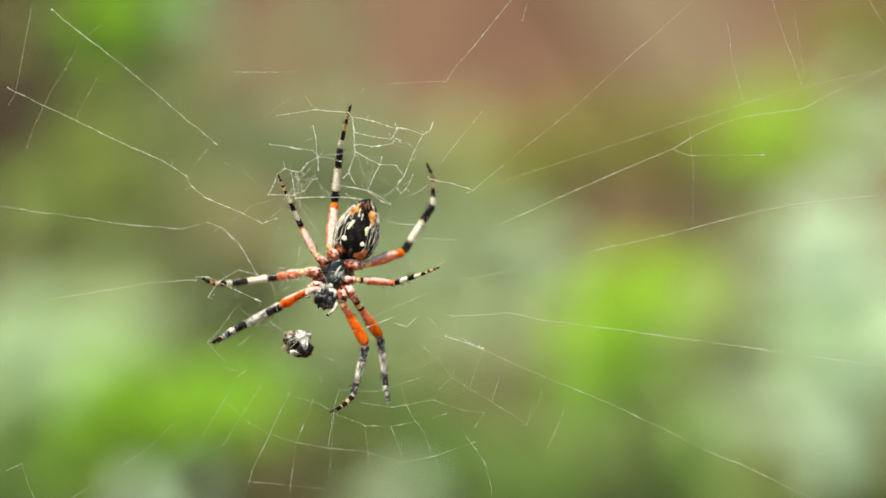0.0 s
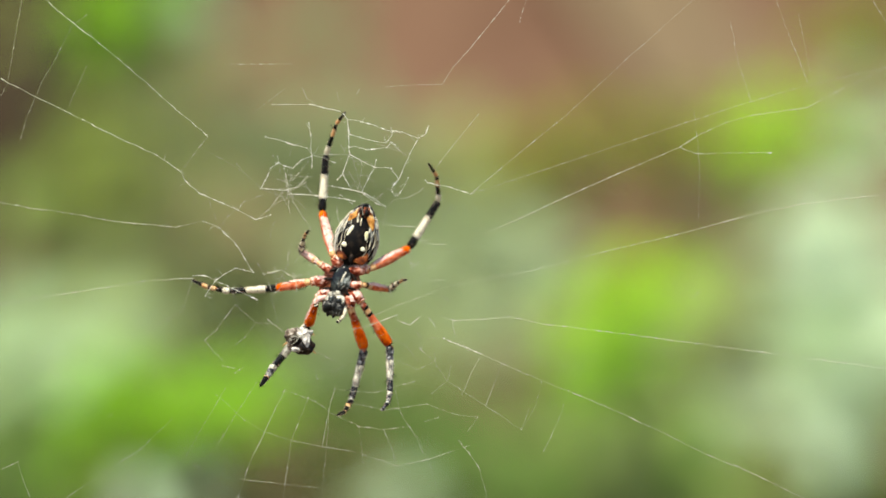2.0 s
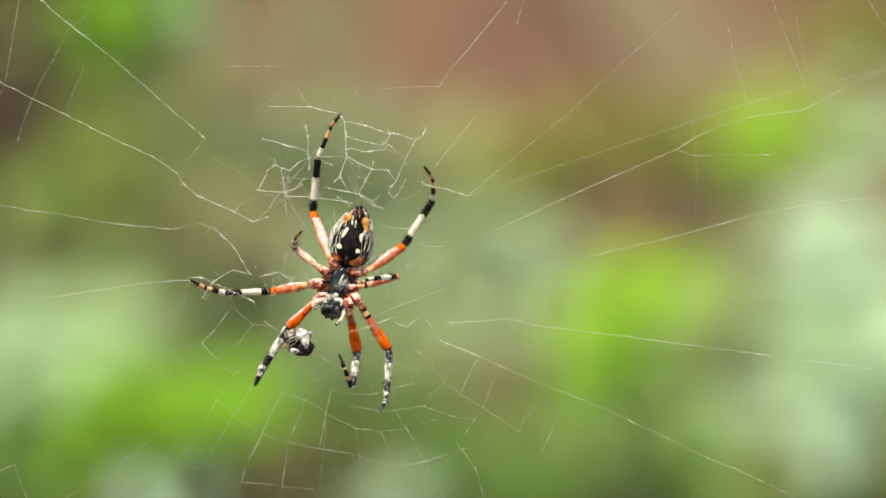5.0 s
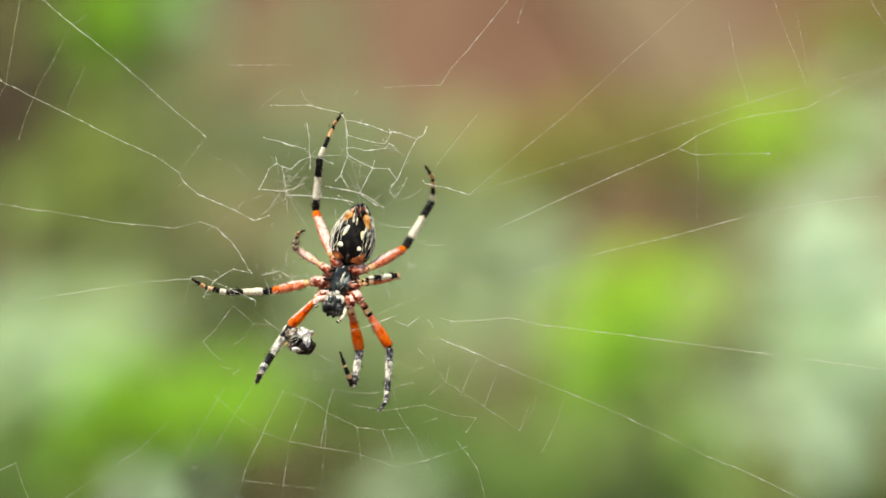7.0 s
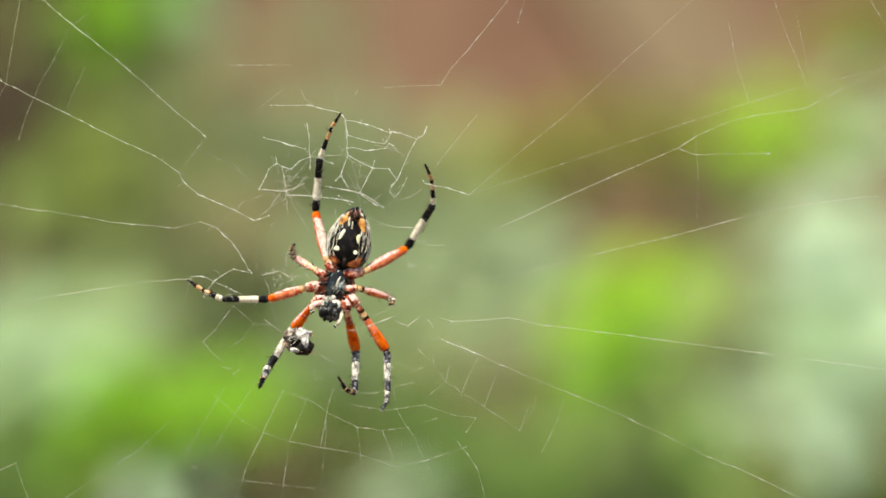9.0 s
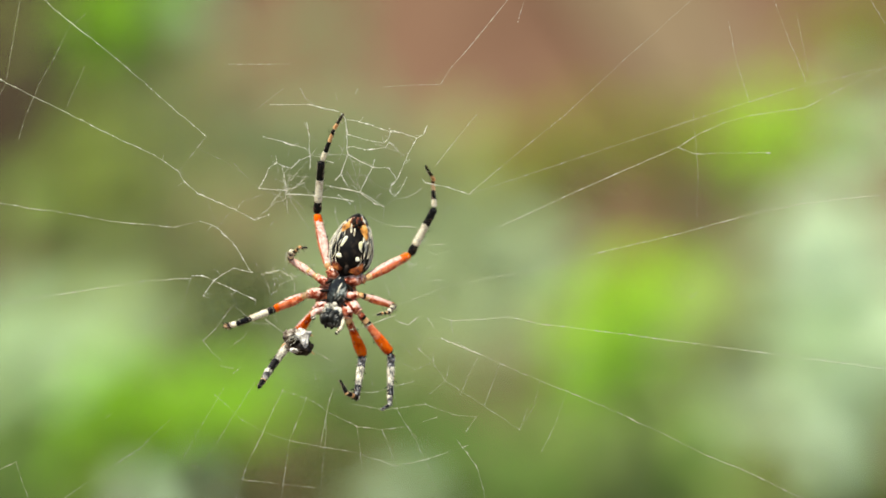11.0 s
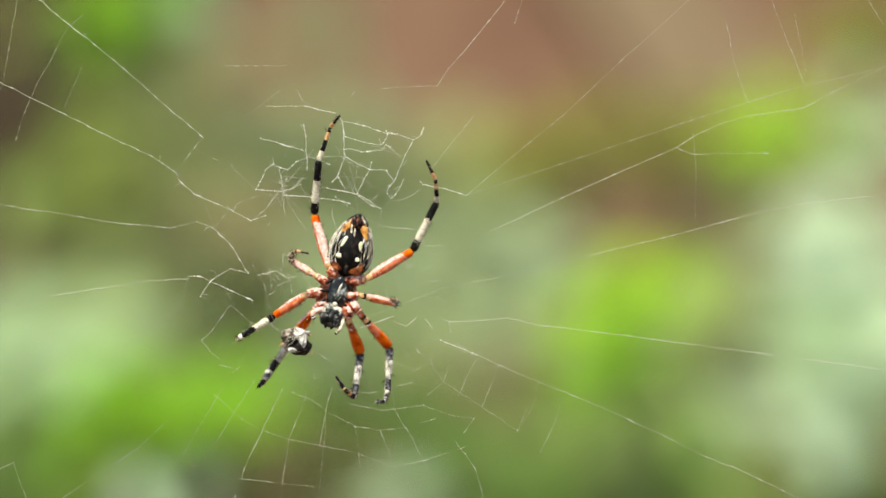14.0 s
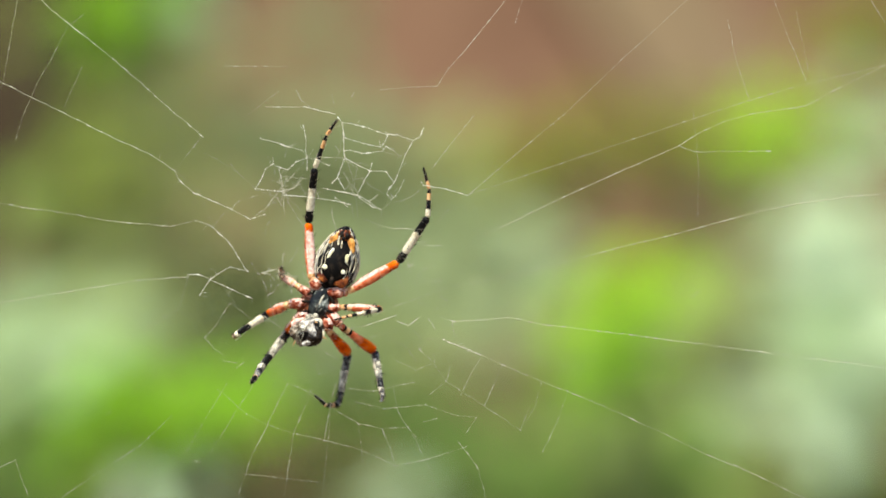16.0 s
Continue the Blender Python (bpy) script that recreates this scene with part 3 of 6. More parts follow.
strand(F, [(-9.5, 3.9), (-5.9, 2.7), (-2.0, 2.5)], (-0.09, 0.03, 0.6), (-0.06, -0.33, 0.9))
strand(F, [(-7.3, 4.8), (-7.6, 2.9)], (0.01, 0.01, -2.1), (-0.11, -0.38, 0.4))
strand(S, [(-2.5, 8.6), (-2.2, 8.1), (0.4, 7.6), (3.2, 6.7)], (-0.17, 0.23, 0.4), (-0.02, -0.31, 1.4))
strand(F, [(3.2, 6.7), (9.5, 12.0), (15.1, 16.5), (19.3, 20.4), (22.7, 23.6), (25.6, 26.1), (30.9, 30.9)], (-0.29, 0.03, -0.4), (-0.02, -0.05, 0.6))
strand(F, [(3.2, 6.7), (12.3, 9.7), (20.7, 12.5), (29.1, 15.3), (36.1, 17.6), (43.1, 19.7), (57.1, 23.0)], (-0.95, -0.22, -0.4), (0.17, 0.02, 0.3))
strand(M, [(-1.1, 10.0), (1.1, 12.8), (4.1, 16.5)], (-0.07, 0.16, -0.2), (-0.17, -0.27, 0.4))
strand(F, [(-7.3, 20.0), (-4.5, 20.2), (-0.3, 20.3)], (0.01, 0.14, -0.1), (-0.22, -0.35, 1.0))
strand(M, [(-0.3, 20.3), (1.1, 22.5), (3.2, 24.8), (7.8, 30.5), (9.5, 32.7)], (-0.10, 0.03, 0.1), (-0.14, -0.22, -0.0))
strand(F, [(4.6, 1.6), (10.2, 4.1)], (-0.37, 0.23, -0.2), (0.13, -0.23, 0.2))
strand(M, [(10.2, 4.1), (15.1, 6.4), (22.1, 9.5), (29.1, 12.5), (31.6, 14.1), (34.7, 15.5), (38.2, 16.5), (44.9, 17.4), (48.4, 19.3), (57.1, 23.5)], (-1.11, -0.30, -0.3), (0.21, 0.07, 0.3))
strand(F, [(29.1, 12.5), (31.0, 11.7), (35.4, 11.8), (40.5, 11.8)], (-1.41, -0.45, -0.3), (0.27, 0.16, -0.1))
strand(M, [(21.1, -0.1), (28.1, 1.5), (33.3, 2.9), (38.9, 4.4), (44.5, 5.5), (50.1, 6.2), (57.1, 6.8)], (-1.05, -0.14, -0.5), (0.27, 0.06, 0.2))
strand(F, [(0.1, -4.8), (4.6, -3.9), (10.2, -2.9), (13.7, -2.0), (21.1, -0.1)], (-0.67, 0.22, -0.0), (0.31, -0.14, 0.4))
strand(F, [(10.1, 30.9), (9.3, 28.1)], (-0.20, -0.04, 0.1), (-0.07, -0.12, -0.1))
strand(F, [(41.0, 30.9), (43.1, 25.3), (44.9, 20.7)], (-1.13, -0.40, -1.9), (0.17, 0.12, 0.4))
strand(F, [(35.4, 28.1), (36.3, 23.2), (37.9, 18.3)], (-1.16, -0.42, -3.0), (0.17, 0.13, 0.6))
strand(E, [(30.9, 16.9), (31.6, 9.9), (31.4, 3.6)], (-1.31, -0.32, 0.7), (0.29, 0.13, 0.3))
strand(E, [(43.8, 29.1), (45.2, 22.1)], (-1.14, -0.40, -1.8), (0.18, 0.12, 0.4))
strand(F, [(52.9, 30.9), (54.7, 27.9)], (-0.93, -0.30, -0.5), (0.16, 0.07, 0.2))
strand(M, [(-0.6, -8.3), (1.3, -9.0), (4.6, -8.8), (8.1, -8.5), (12.3, -9.4), (22.1, -10.6), (31.9, -11.9), (43.1, -13.4), (50.1, -14.3), (57.1, -15.3)], (-0.73, 0.23, -0.3), (0.35, -0.07, 0.2))
strand(M, [(-0.1, -11.2), (2.2, -12.2), (4.5, -13.1), (8.1, -14.8), (12.3, -16.5), (15.3, -17.7), (22.1, -20.6), (29.1, -23.9), (31.9, -25.3), (37.5, -27.6), (43.5, -30.5), (47.3, -32.1)], (-0.37, 0.26, -0.3), (0.32, -0.07, 0.2))
strand(F, [(-3.1, -12.4), (-1.3, -14.1), (0.3, -16.4), (2.5, -17.9), (5.1, -19.5), (9.5, -22.5)], (0.03, 0.24, 1.8), (0.30, -0.12, 0.0))
strand(E, [(-1.0, -14.6), (-1.3, -13.2), (-0.3, -11.8)], (-0.18, 0.11, 3.0), (0.33, -0.15, -0.4))
strand(F, [(0.3, -16.4), (0.8, -14.6)], (0.05, 0.28, 6.0), (0.32, -0.13, -2.2))
strand(F, [(2.2, -18.1), (3.2, -15.7), (4.3, -13.6)], (0.06, 0.41, 4.9), (0.38, -0.15, -3.4))
strand(F, [(5.1, -19.5), (5.9, -17.4), (7.1, -14.3)], (0.04, 0.40, 4.4), (0.36, -0.14, -2.4))
strand(F, [(9.5, -22.5), (10.6, -19.5)], (0.01, 0.32, 2.0), (0.32, -0.12, -0.6))
strand(M, [(1.7, -23.7), (2.5, -24.8), (3.4, -26.0), (4.3, -27.4), (5.2, -30.9)], (0.28, 0.25, -1.6), (0.27, -0.11, 0.3))
strand(F, [(4.1, -20.9), (2.9, -22.7)], (0.30, 0.32, 2.2), (0.27, -0.12, 0.5))
strand(M, [(-5.9, -8.9), (-4.3, -9.5), (-3.1, -8.5)], (-0.97, -0.43, 2.7), (0.30, -0.13, -0.7))
strand(M, [(-2.0, -8.7), (-1.1, -9.9)], (-0.51, -0.09, 11.0), (0.33, -0.15, 0.1))
strand(M, [(-12.0, -10.2), (-9.4, -9.6), (-5.9, -8.3)], (-0.79, -0.43, -0.0), (0.25, -0.00, -1.9))
strand(F, [(-19.9, -17.6), (-18.5, -18.1), (-16.0, -19.0), (-13.6, -20.7), (-11.5, -21.6), (-10.6, -22.1), (-7.6, -22.5), (-4.3, -22.1)], (0.12, -0.28, 4.5), (0.51, 0.43, -3.9))
strand(F, [(-2.5, -21.5), (-0.8, -21.0)], (0.45, 0.26, -0.6), (0.24, -0.13, -2.8))
strand(F, [(-13.6, -17.4), (-10.8, -17.8), (-8.7, -17.9), (-5.9, -17.1), (-3.6, -16.5)], (0.09, -0.02, 3.2), (0.33, 0.13, -3.1))
strand(F, [(-16.0, -15.0), (-15.8, -16.2), (-15.1, -16.0)], (-0.07, -0.58, 1.9), (0.63, 0.59, -0.0))
strand(F, [(-11.2, -19.3), (-7.3, -20.0), (-2.2, -19.3)], (0.27, 0.11, 2.4), (0.28, 0.06, -2.4))
strand(F, [(-22.3, -22.8), (-19.0, -23.8), (-15.2, -24.6)], (0.15, -0.46, 1.0), (0.72, 0.82, -0.4))
strand(F, [(-15.2, -24.6), (-10.8, -25.3), (-5.9, -27.0)], (0.22, -0.10, 3.6), (0.45, 0.36, -5.1))
strand(F, [(-3.4, -26.5), (-1.8, -26.1)], (0.37, 0.23, 0.2), (0.24, -0.07, -1.3))
strand(F, [(-19.9, -17.6), (-22.3, -22.8), (-24.1, -26.5), (-25.8, -31.4)], (0.06, -0.55, -0.0), (0.69, 0.73, -0.6))
strand(F, [(-16.9, -18.5), (-19.0, -23.8), (-19.5, -27.2), (-20.1, -31.4)], (0.11, -0.48, 0.3), (0.70, 0.78, -0.5))
strand(F, [(-13.6, -17.4), (-14.1, -19.0), (-14.5, -20.9), (-15.2, -24.6)], (0.06, -0.42, 1.4), (0.62, 0.62, 0.5))
strand(F, [(-5.7, -19.9), (-4.5, -22.1), (-3.4, -23.4)], (0.40, 0.27, 0.7), (0.18, -0.03, -0.1))
strand(E, [(-5.7, -19.9), (-6.2, -16.7)], (0.24, 0.20, 4.9), (0.21, -0.02, -1.1))
strand(E, [(-8.7, -17.9), (-9.0, -13.9)], (-0.09, -0.04, 6.6), (0.28, 0.05, -0.3))
strand(E, [(-27.2, -17.4), (-29.7, -21.6), (-32.1, -25.8)], (-0.02, -0.52, 0.0), (0.57, 0.56, -0.4))
strand(E, [(-23.4, -16.7), (-26.5, -21.6), (-29.7, -26.9)], (-0.01, -0.59, -0.2), (0.63, 0.63, -0.3))
strand(F, [(-37.7, -24.9), (-42.3, -27.9), (-46.1, -30.4), (-47.5, -31.4)], (-0.01, -0.41, -0.2), (0.29, 0.31, 0.2))
strand(E, [(-37.7, -24.9), (-33.9, -21.3)], (-0.02, -0.45, -0.2), (0.43, 0.44, -0.0))
strand(F, [(-54.9, -27.4), (-52.9, -26.5), (-51.4, -30.9)], (-0.01, -0.41, 0.1), (0.17, 0.19, 0.6))
strand(M, [(-31.2, -26.8), (-30.4, -27.1)], (0.03, -0.45, 0.1), (0.53, 0.54, 1.4))
strand(E, [(-25.5, -28.6), (-15.7, -29.7)], (0.12, -0.39, 0.6), (0.61, 0.65, -0.2))
strand(M, [(-26.0, -7.1), (-23.4, -9.2), (-21.4, -9.4), (-22.0, -8.8), (-19.9, -10.3)], (-0.21, -0.40, -0.5), (0.11, 0.26, 2.7))
strand(M, [(-26.2, -7.3), (-28.3, -10.1), (-29.8, -11.5), (-28.6, -12.9), (-27.6, -13.8)], (-0.21, -0.40, 1.1), (0.36, 0.42, 4.1))
strand(F, [(-23.4, -9.2), (-24.8, -11.1), (-25.8, -11.8)], (-0.23, -0.40, 0.8), (0.35, 0.42, 2.2))
strand(M, [(-27.6, -14.6), (-26.0, -14.9)], (-0.12, -0.53, -2.0), (0.62, 0.59, 0.3))
strand(M, [(-26.0, -15.5), (-25.1, -14.8)], (-0.11, -0.59, 0.0), (0.62, 0.59, 0.1))
strand(F, [(-23.2, -1.9), (-22.3, -3.4), (-21.6, -4.8), (-21.3, -6.9), (-20.9, -8.3), (-20.6, -9.2)], (-0.11, -0.44, -1.2), (-0.13, 0.12, 3.6))
strand(F, [(-22.5, -3.2), (-21.3, -3.1), (-21.1, -2.4), (-19.9, -3.8)], (-0.01, -0.49, -0.7), (-0.27, 0.04, 0.1))
strand(M, [(-22.0, -3.1), (-20.2, -2.7), (-18.8, -3.6), (-18.1, -3.4)], (-0.00, -0.48, 0.2), (-0.23, 0.03, -0.2))
strand(F, [(-5.7, -2.7), (-4.6, -5.9)], (-0.86, -0.38, -6.4), (0.18, -0.16, 2.4))
strand(F, [(-4.8, -1.0), (-3.8, -2.0)], (-0.54, -0.16, -4.1), (0.10, -0.21, 2.4))
strand(E, [(-2.4, -4.1), (-0.3, -3.9)], (-0.67, -0.10, 5.1), (0.26, -0.17, -0.2))
strand(F, [(-0.4, -5.9), (0.4, -6.4)], (-0.61, 0.04, 6.6), (0.34, -0.16, 0.7))
strand(E, [(-2.7, 0.1), (-1.0, -0.8), (1.1, -0.3)], (-0.42, 0.05, 2.1), (0.13, -0.22, 0.4))
strand(F, [(-3.9, 1.8), (-3.1, 0.9), (-1.7, 1.1)], (-0.29, 0.03, 0.4), (0.04, -0.26, 1.1))
strand(M, [(30.7, -6.2), (31.4, -5.5)], (-1.17, 0.21, 0.0), (0.42, 0.05, 0.0))
strand(E, [(-47.9, -15.7), (-45.8, -16.7)], (-0.00, -0.46, 0.1), (0.12, 0.20, 1.2))
strand(E, [(-41.9, -21.1), (-41.2, -20.6)], (-0.02, -0.44, -0.0), (0.27, 0.32, 0.2))
strand(F, [(-16.0, -12.7), (-13.4, -14.1)], (-0.14, -0.43, 2.0), (0.46, 0.40, -1.7))
strand(E, [(-9.0, -11.1), (-5.9, -10.1)], (-0.83, -0.39, -0.3), (0.28, -0.05, -1.8))
strand(F, [(-8.7, -8.3), (-5.9, -7.1), (-3.1, -6.1), (0.1, -4.8)], (-0.90, -0.33, 2.0), (0.26, -0.12, -0.9))
strand(F, [(-4.3, -1.0), (-4.2, -2.0), (-3.9, -2.9)], (-0.59, -0.19, -6.6), (0.12, -0.20, 2.6))
strand(M, [(-4.5, -1.9), (-3.9, -2.0)], (-0.60, -0.19, 1.1), (0.12, -0.20, 0.7))
strand(F, [(-8.3, -0.8), (-8.1, -2.0), (-6.6, -5.9)], (-0.63, -0.32, -8.0), (0.06, -0.17, 2.5))
strand(F, [(-18.5, -1.7), (-17.8, -0.6), (-17.6, 0.1)], (0.10, -0.52, -1.5), (-0.20, -0.04, -1.0))
strand(F, [(-19.7, -2.6), (-19.0, -3.4), (-18.3, -3.9)], (0.00, -0.48, -0.5), (-0.21, 0.02, 1.3))
strand(F, [(-18.8, -3.1), (-18.1, -3.6)], (-0.00, -0.47, 0.1), (-0.19, 0.02, 1.1))
strand(F, [(-21.3, 2.9), (-21.1, 3.2)], (0.23, -0.68, -1.1), (-0.23, -0.02, -0.9))
strand(E, [(-21.6, 2.2), (-21.6, 1.3)], (0.21, -0.66, -1.0), (-0.24, -0.01, -0.4))
strand(F, [(-21.1, -2.4), (-21.0, -3.4), (-20.4, -4.1)], (-0.01, -0.49, -2.2), (-0.26, 0.04, 1.0))
strand(F, [(1.0, -9.0), (1.3, -11.1)], (-0.34, 0.16, 3.6), (0.38, -0.17, 0.3))
strand(E, [(-3.4, -4.1), (-3.1, -5.5)], (-0.85, -0.32, -3.4), (0.24, -0.16, 2.0))
strand(K, [(-0.1, -11.2), (2.2, -12.2), (4.5, -13.1)], (-0.23, 0.28, 4.7), (0.44, -0.19, 0.2))
strand(S, [(2.2, -12.0), (3.2, -12.5)], (-0.22, 0.35, 6.0), (0.47, -0.20, 0.6))
strand(E, [(-14.3, -20.1), (-14.6, -23.7), (-15.3, -31.1)], (0.11, -0.38, 0.3), (0.62, 0.64, -0.3))
strand(E, [(-10.6, -22.1), (-10.1, -26.5), (-9.4, -31.1)], (0.19, -0.04, -0.0), (0.37, 0.24, -0.1))
strand(E, [(-4.3, -22.1), (-1.7, -27.2), (-0.6, -31.1)], (0.33, 0.23, -1.2), (0.23, -0.05, 0.5))
strand(F, [(-7.6, -22.5), (-6.6, -24.8), (-5.9, -27.0)], (0.33, 0.19, -0.2), (0.23, 0.02, 0.2))
strand(E, [(-5.9, -27.0), (-1.8, -26.1), (3.2, -24.4)], (0.33, 0.23, 0.5), (0.26, -0.07, -0.8))
strand(E, [(-28.3, -18.1), (-24.8, -21.3), (-22.3, -22.8)], (0.02, -0.56, 0.9), (0.67, 0.70, 1.8))
strand(E, [(0.8, 5.0), (-0.6, 3.4)], (-0.27, 0.23, 1.9), (0.06, -0.28, -0.4))
strand(E, [(-3.1, -6.6), (-1.3, -7.5), (0.4, -6.9)], (-0.71, -0.13, 7.5), (0.32, -0.16, -0.1))
strand(E, [(-3.8, -10.1), (-2.9, -11.1), (-3.1, -12.4)], (-0.54, -0.14, 11.6), (0.32, -0.14, 0.1))
strand(E, [(-2.9, -12.4), (-2.0, -11.1), (-0.1, -11.2)], (-0.32, 0.01, 1.3), (0.33, -0.15, -0.5))
strand(E, [(-6.6, -11.1), (-5.0, -12.0), (-3.4, -13.9)], (-0.54, -0.17, 9.2), (0.30, -0.10, -0.2))
strand(E, [(-5.9, -13.9), (-3.4, -15.0), (-1.3, -14.1)], (-0.16, 0.07, 2.7), (0.30, -0.10, -0.9))
strand(E, [(-1.7, -18.1), (0.3, -16.4)], (0.23, 0.29, 3.3), (0.27, -0.11, -0.6))
strand(E, [(-2.2, -19.3), (1.1, -20.6), (4.1, -20.9)], (0.35, 0.30, 0.4), (0.26, -0.12, 0.0))
strand(E, [(12.0, -16.5), (11.3, -19.5), (9.5, -22.5)], (-0.07, 0.33, 2.4), (0.34, -0.13, -0.7))
strand(E, [(15.3, -17.7), (14.1, -21.3), (12.3, -25.1)], (-0.13, 0.28, 1.6), (0.32, -0.11, -0.3))
strand(E, [(-11.5, -13.9), (-13.6, -15.3), (-16.0, -15.0)], (-0.14, -0.41, 4.5), (0.49, 0.40, -4.0))
strand(E, [(-30.4, 12.5), (-25.5, 9.9), (-22.8, 7.4)], (0.28, -0.89, 0.2), (-0.27, -0.07, -0.3))
strand(E, [(-32.7, 9.5), (-29.7, 7.1), (-27.9, 2.5)], (0.11, -0.63, 1.4), (-0.35, 0.03, -0.3))
strand(E, [(-26.9, -4.7), (-25.5, -6.9), (-26.0, -7.1)], (-0.27, -0.35, -1.0), (-0.16, 0.12, 2.9))


# loose fibres that cross the torn parts of the web, from thread to thread
rng = random.Random(4)
for cx, cz, reach, count in ((-19.3, 7.2, 2.4, 18), (-12.0, 11.0, 4.0, 6), (-7.0, 12.5, 4.0, 5), (-9.5, 6.2, 3.6, 7), (-19.5, -3.2, 2.0, 12), (-4.0, -2.0, 3.0, 5), (-16.5, 9.5, 3.5, 5)):
    for k in range(count):
        a = Vector((cx + rng.gauss(0, 0.5) * reach, 0, cz + rng.gauss(0, 0.5) * reach))
        way = Vector((rng.gauss(0, 1), 0, rng.gauss(0, 1))).normalized() * rng.uniform(0.8, 3.2)
        bow = a + way * 0.5 + Vector((rng.gauss(0, 0.25), 0, rng.gauss(0, 0.25)))
        b = a + way
        strand(rng.choice((F, F, E, E, M)), [(a.x, a.z), (bow.x, bow.z), (b.x, b.z)], (0.85, 0.35, -1.0), (-0.2, -0.2, 0.0))


# ---- the spider ----
spider = new("spider")
tagged(spider, "orange-legged garden spider, belly to the viewer, black-and-white banded legs", "spider")
spider.location = (0, 0.003, HEIGHT)


def lump(name, centre, radii, mat, label="", rough=0.06, grain=2.0, turn=0, parent=None, level=3):
    bm = bmesh.new()
    blob(bm, [c * MM for c in centre], [r * MM for r in radii], rough, grain, len(name) + centre[0], level=level, turn=Matrix.Rotation(radians(turn), 3, "Y"))
    return part(name, bm, mat, parent or spider, label)


# abdomen: an egg, striped on the flanks and velvet black below
bm = bmesh.new()
rings, sides = 40, 40
egg = []
for i in range(rings + 1):
    f = i / rings
    a = math.pi * f
    z = -math.cos(a)
    wide = math.sin(a) * (1.0 - 0.29 * z - 0.06 * z * z)
    egg.append([bm.verts.new((2.76 * MM * wide * math.cos(b), 2.6 * MM * wide * math.sin(b) + 0.9 * MM, (6.15 + 4.15 * z) * MM)) for b in (2 * math.pi * k / sides for k in range(sides))])
for i in range(rings):
    for k in range(sides):
        f = bm.faces.new((egg[i][k], egg[i][(k + 1) % sides], egg[i + 1][(k + 1) % sides], egg[i + 1][k]))
        b = 2 * math.pi * (k + 0.5) / sides
        f.material_index = 0 if math.sin(b) < -0.78 + 0.10 * math.sin(i * 0.5) else 1
bmesh.ops.remove_doubles(bm, verts=bm.verts, dist=0.00001)
abdomen = part("abdomen", bm, [BELLY, FLANK], spider, "black abdomen with white-striped flanks")


def on_belly(x, z, lift=0.0):
    """The depth of the belly's skin at (x, z), in millimetres."""
    zz = max(-0.98, min(0.98, (z - 6.15) / 4.15))
    wide = math.sqrt(1 - zz * zz) * (1.0 - 0.29 * zz - 0.06 * zz * zz)
    c = max(-0.98, min(0.98, x / (2.76 * wide)))
    return 0.9 - 2.6 * wide * math.sqrt(1 - c * c) - lift


for x, z, w, h, turn in ((-1.0, 6.4, 0.26, 0.84, 14), (1.08, 6.35, 0.27, 0.68, -2), (-1.12, 4.65, 0.48, 0.32, -12), (1.08, 4.7, 0.38, 0.28, 18)):
    lump("spot", (x, on_belly(x, z, -0.02), z), (w, 0.10, h), SPOT, "ivory spot on the belly", 0.2, 1.3, turn, abdomen)
for x, z, w, h, turn in ((-1.15, 8.1, 0.52, 0.75, 22), (1.15, 7.9, 0.58, 1.15, -14), (-0.85, 8.95, 0.26, 0.45, 28), (0.88, 8.95, 0.28, 0.45, -30)):
    lump("patch", (x, on_belly(x, z, -0.05), z), (w, 0.16, h), OCHRE, "ochre patch beside the spinnerets", 0.25, 2.5, turn, abdomen)
for x, z, w, h, turn in ((-1.05, 3.5, 0.82, 0.78, 0), (1.15, 3.6, 0.95, 0.95, 0)):
    lump("lung_cover", (x, on_belly(x, z, -0.12), z), (w, 0.16, h), LUNG, "orange-brown lung cover", 0.25, 2, turn, abdomen)
lump("furrow", (0.1, on_belly(0.1, 3.4, -0.02), 3.3), (0.30, 0.20, 0.7), HUSK, "", 0.1, 2, 0, abdomen)
# pale net lines along the flanks
for side in (-1, 1):
    for k in range(11):
        bm = bmesh.new()
        pts, rad = [], []
        for i in range(22):
            f = i / 21
            z = 3.4 + 5.6 * f
            zz = (z - 6.15) / 4.15
            wide = math.sqrt(max(0.02, 1 - zz * zz)) * (1.0 - 0.29 * zz - 0.06 * zz * zz)
            b = radians(-58 + 10 * k + 3 * math.sin(f * 9 + k * 2) + 8 * noise.noise(Vector((f * 5, k, side))))
            pts.append((side * 2.78 * MM * wide * math.cos(b), (0.9 + 2.62 * wide * math.sin(b)) * MM, z * MM))
            rad.append(MM * max(0.004, 0.035 + 0.10 * noise.noise(Vector((f * 7, k * 3, side * 5)))) * (1 if 0 < i < 21 else 0.3))
        tube(bm, pts, rad, 5)
        part("stripe", bm, CREAM, abdomen, "thin white flank stripe")
# spinnerets
for x, z, r, h in ((-0.36, 9.1, 0.34, 0.46), (0.36, 9.1, 0.34, 0.46), (-0.26, 9.60, 0.26, 0.34), (0.28, 9.60, 0.26, 0.34), (0, 8.65, 0.24, 0.30)):
    lump("spinneret", (x, on_belly(x, z, 0.32), z), (r, 0.36, h), HUSK, "dark spinneret", 0.25, 3, 0, abdomen)
lump("spinneret_collar", (0.02, on_belly(0, 9.0, 0.0), 9.0), (0.95, 0.42, 0.75), LUNG, "brown rim round the spinnerets", 0.45, 4, 0, abdomen)
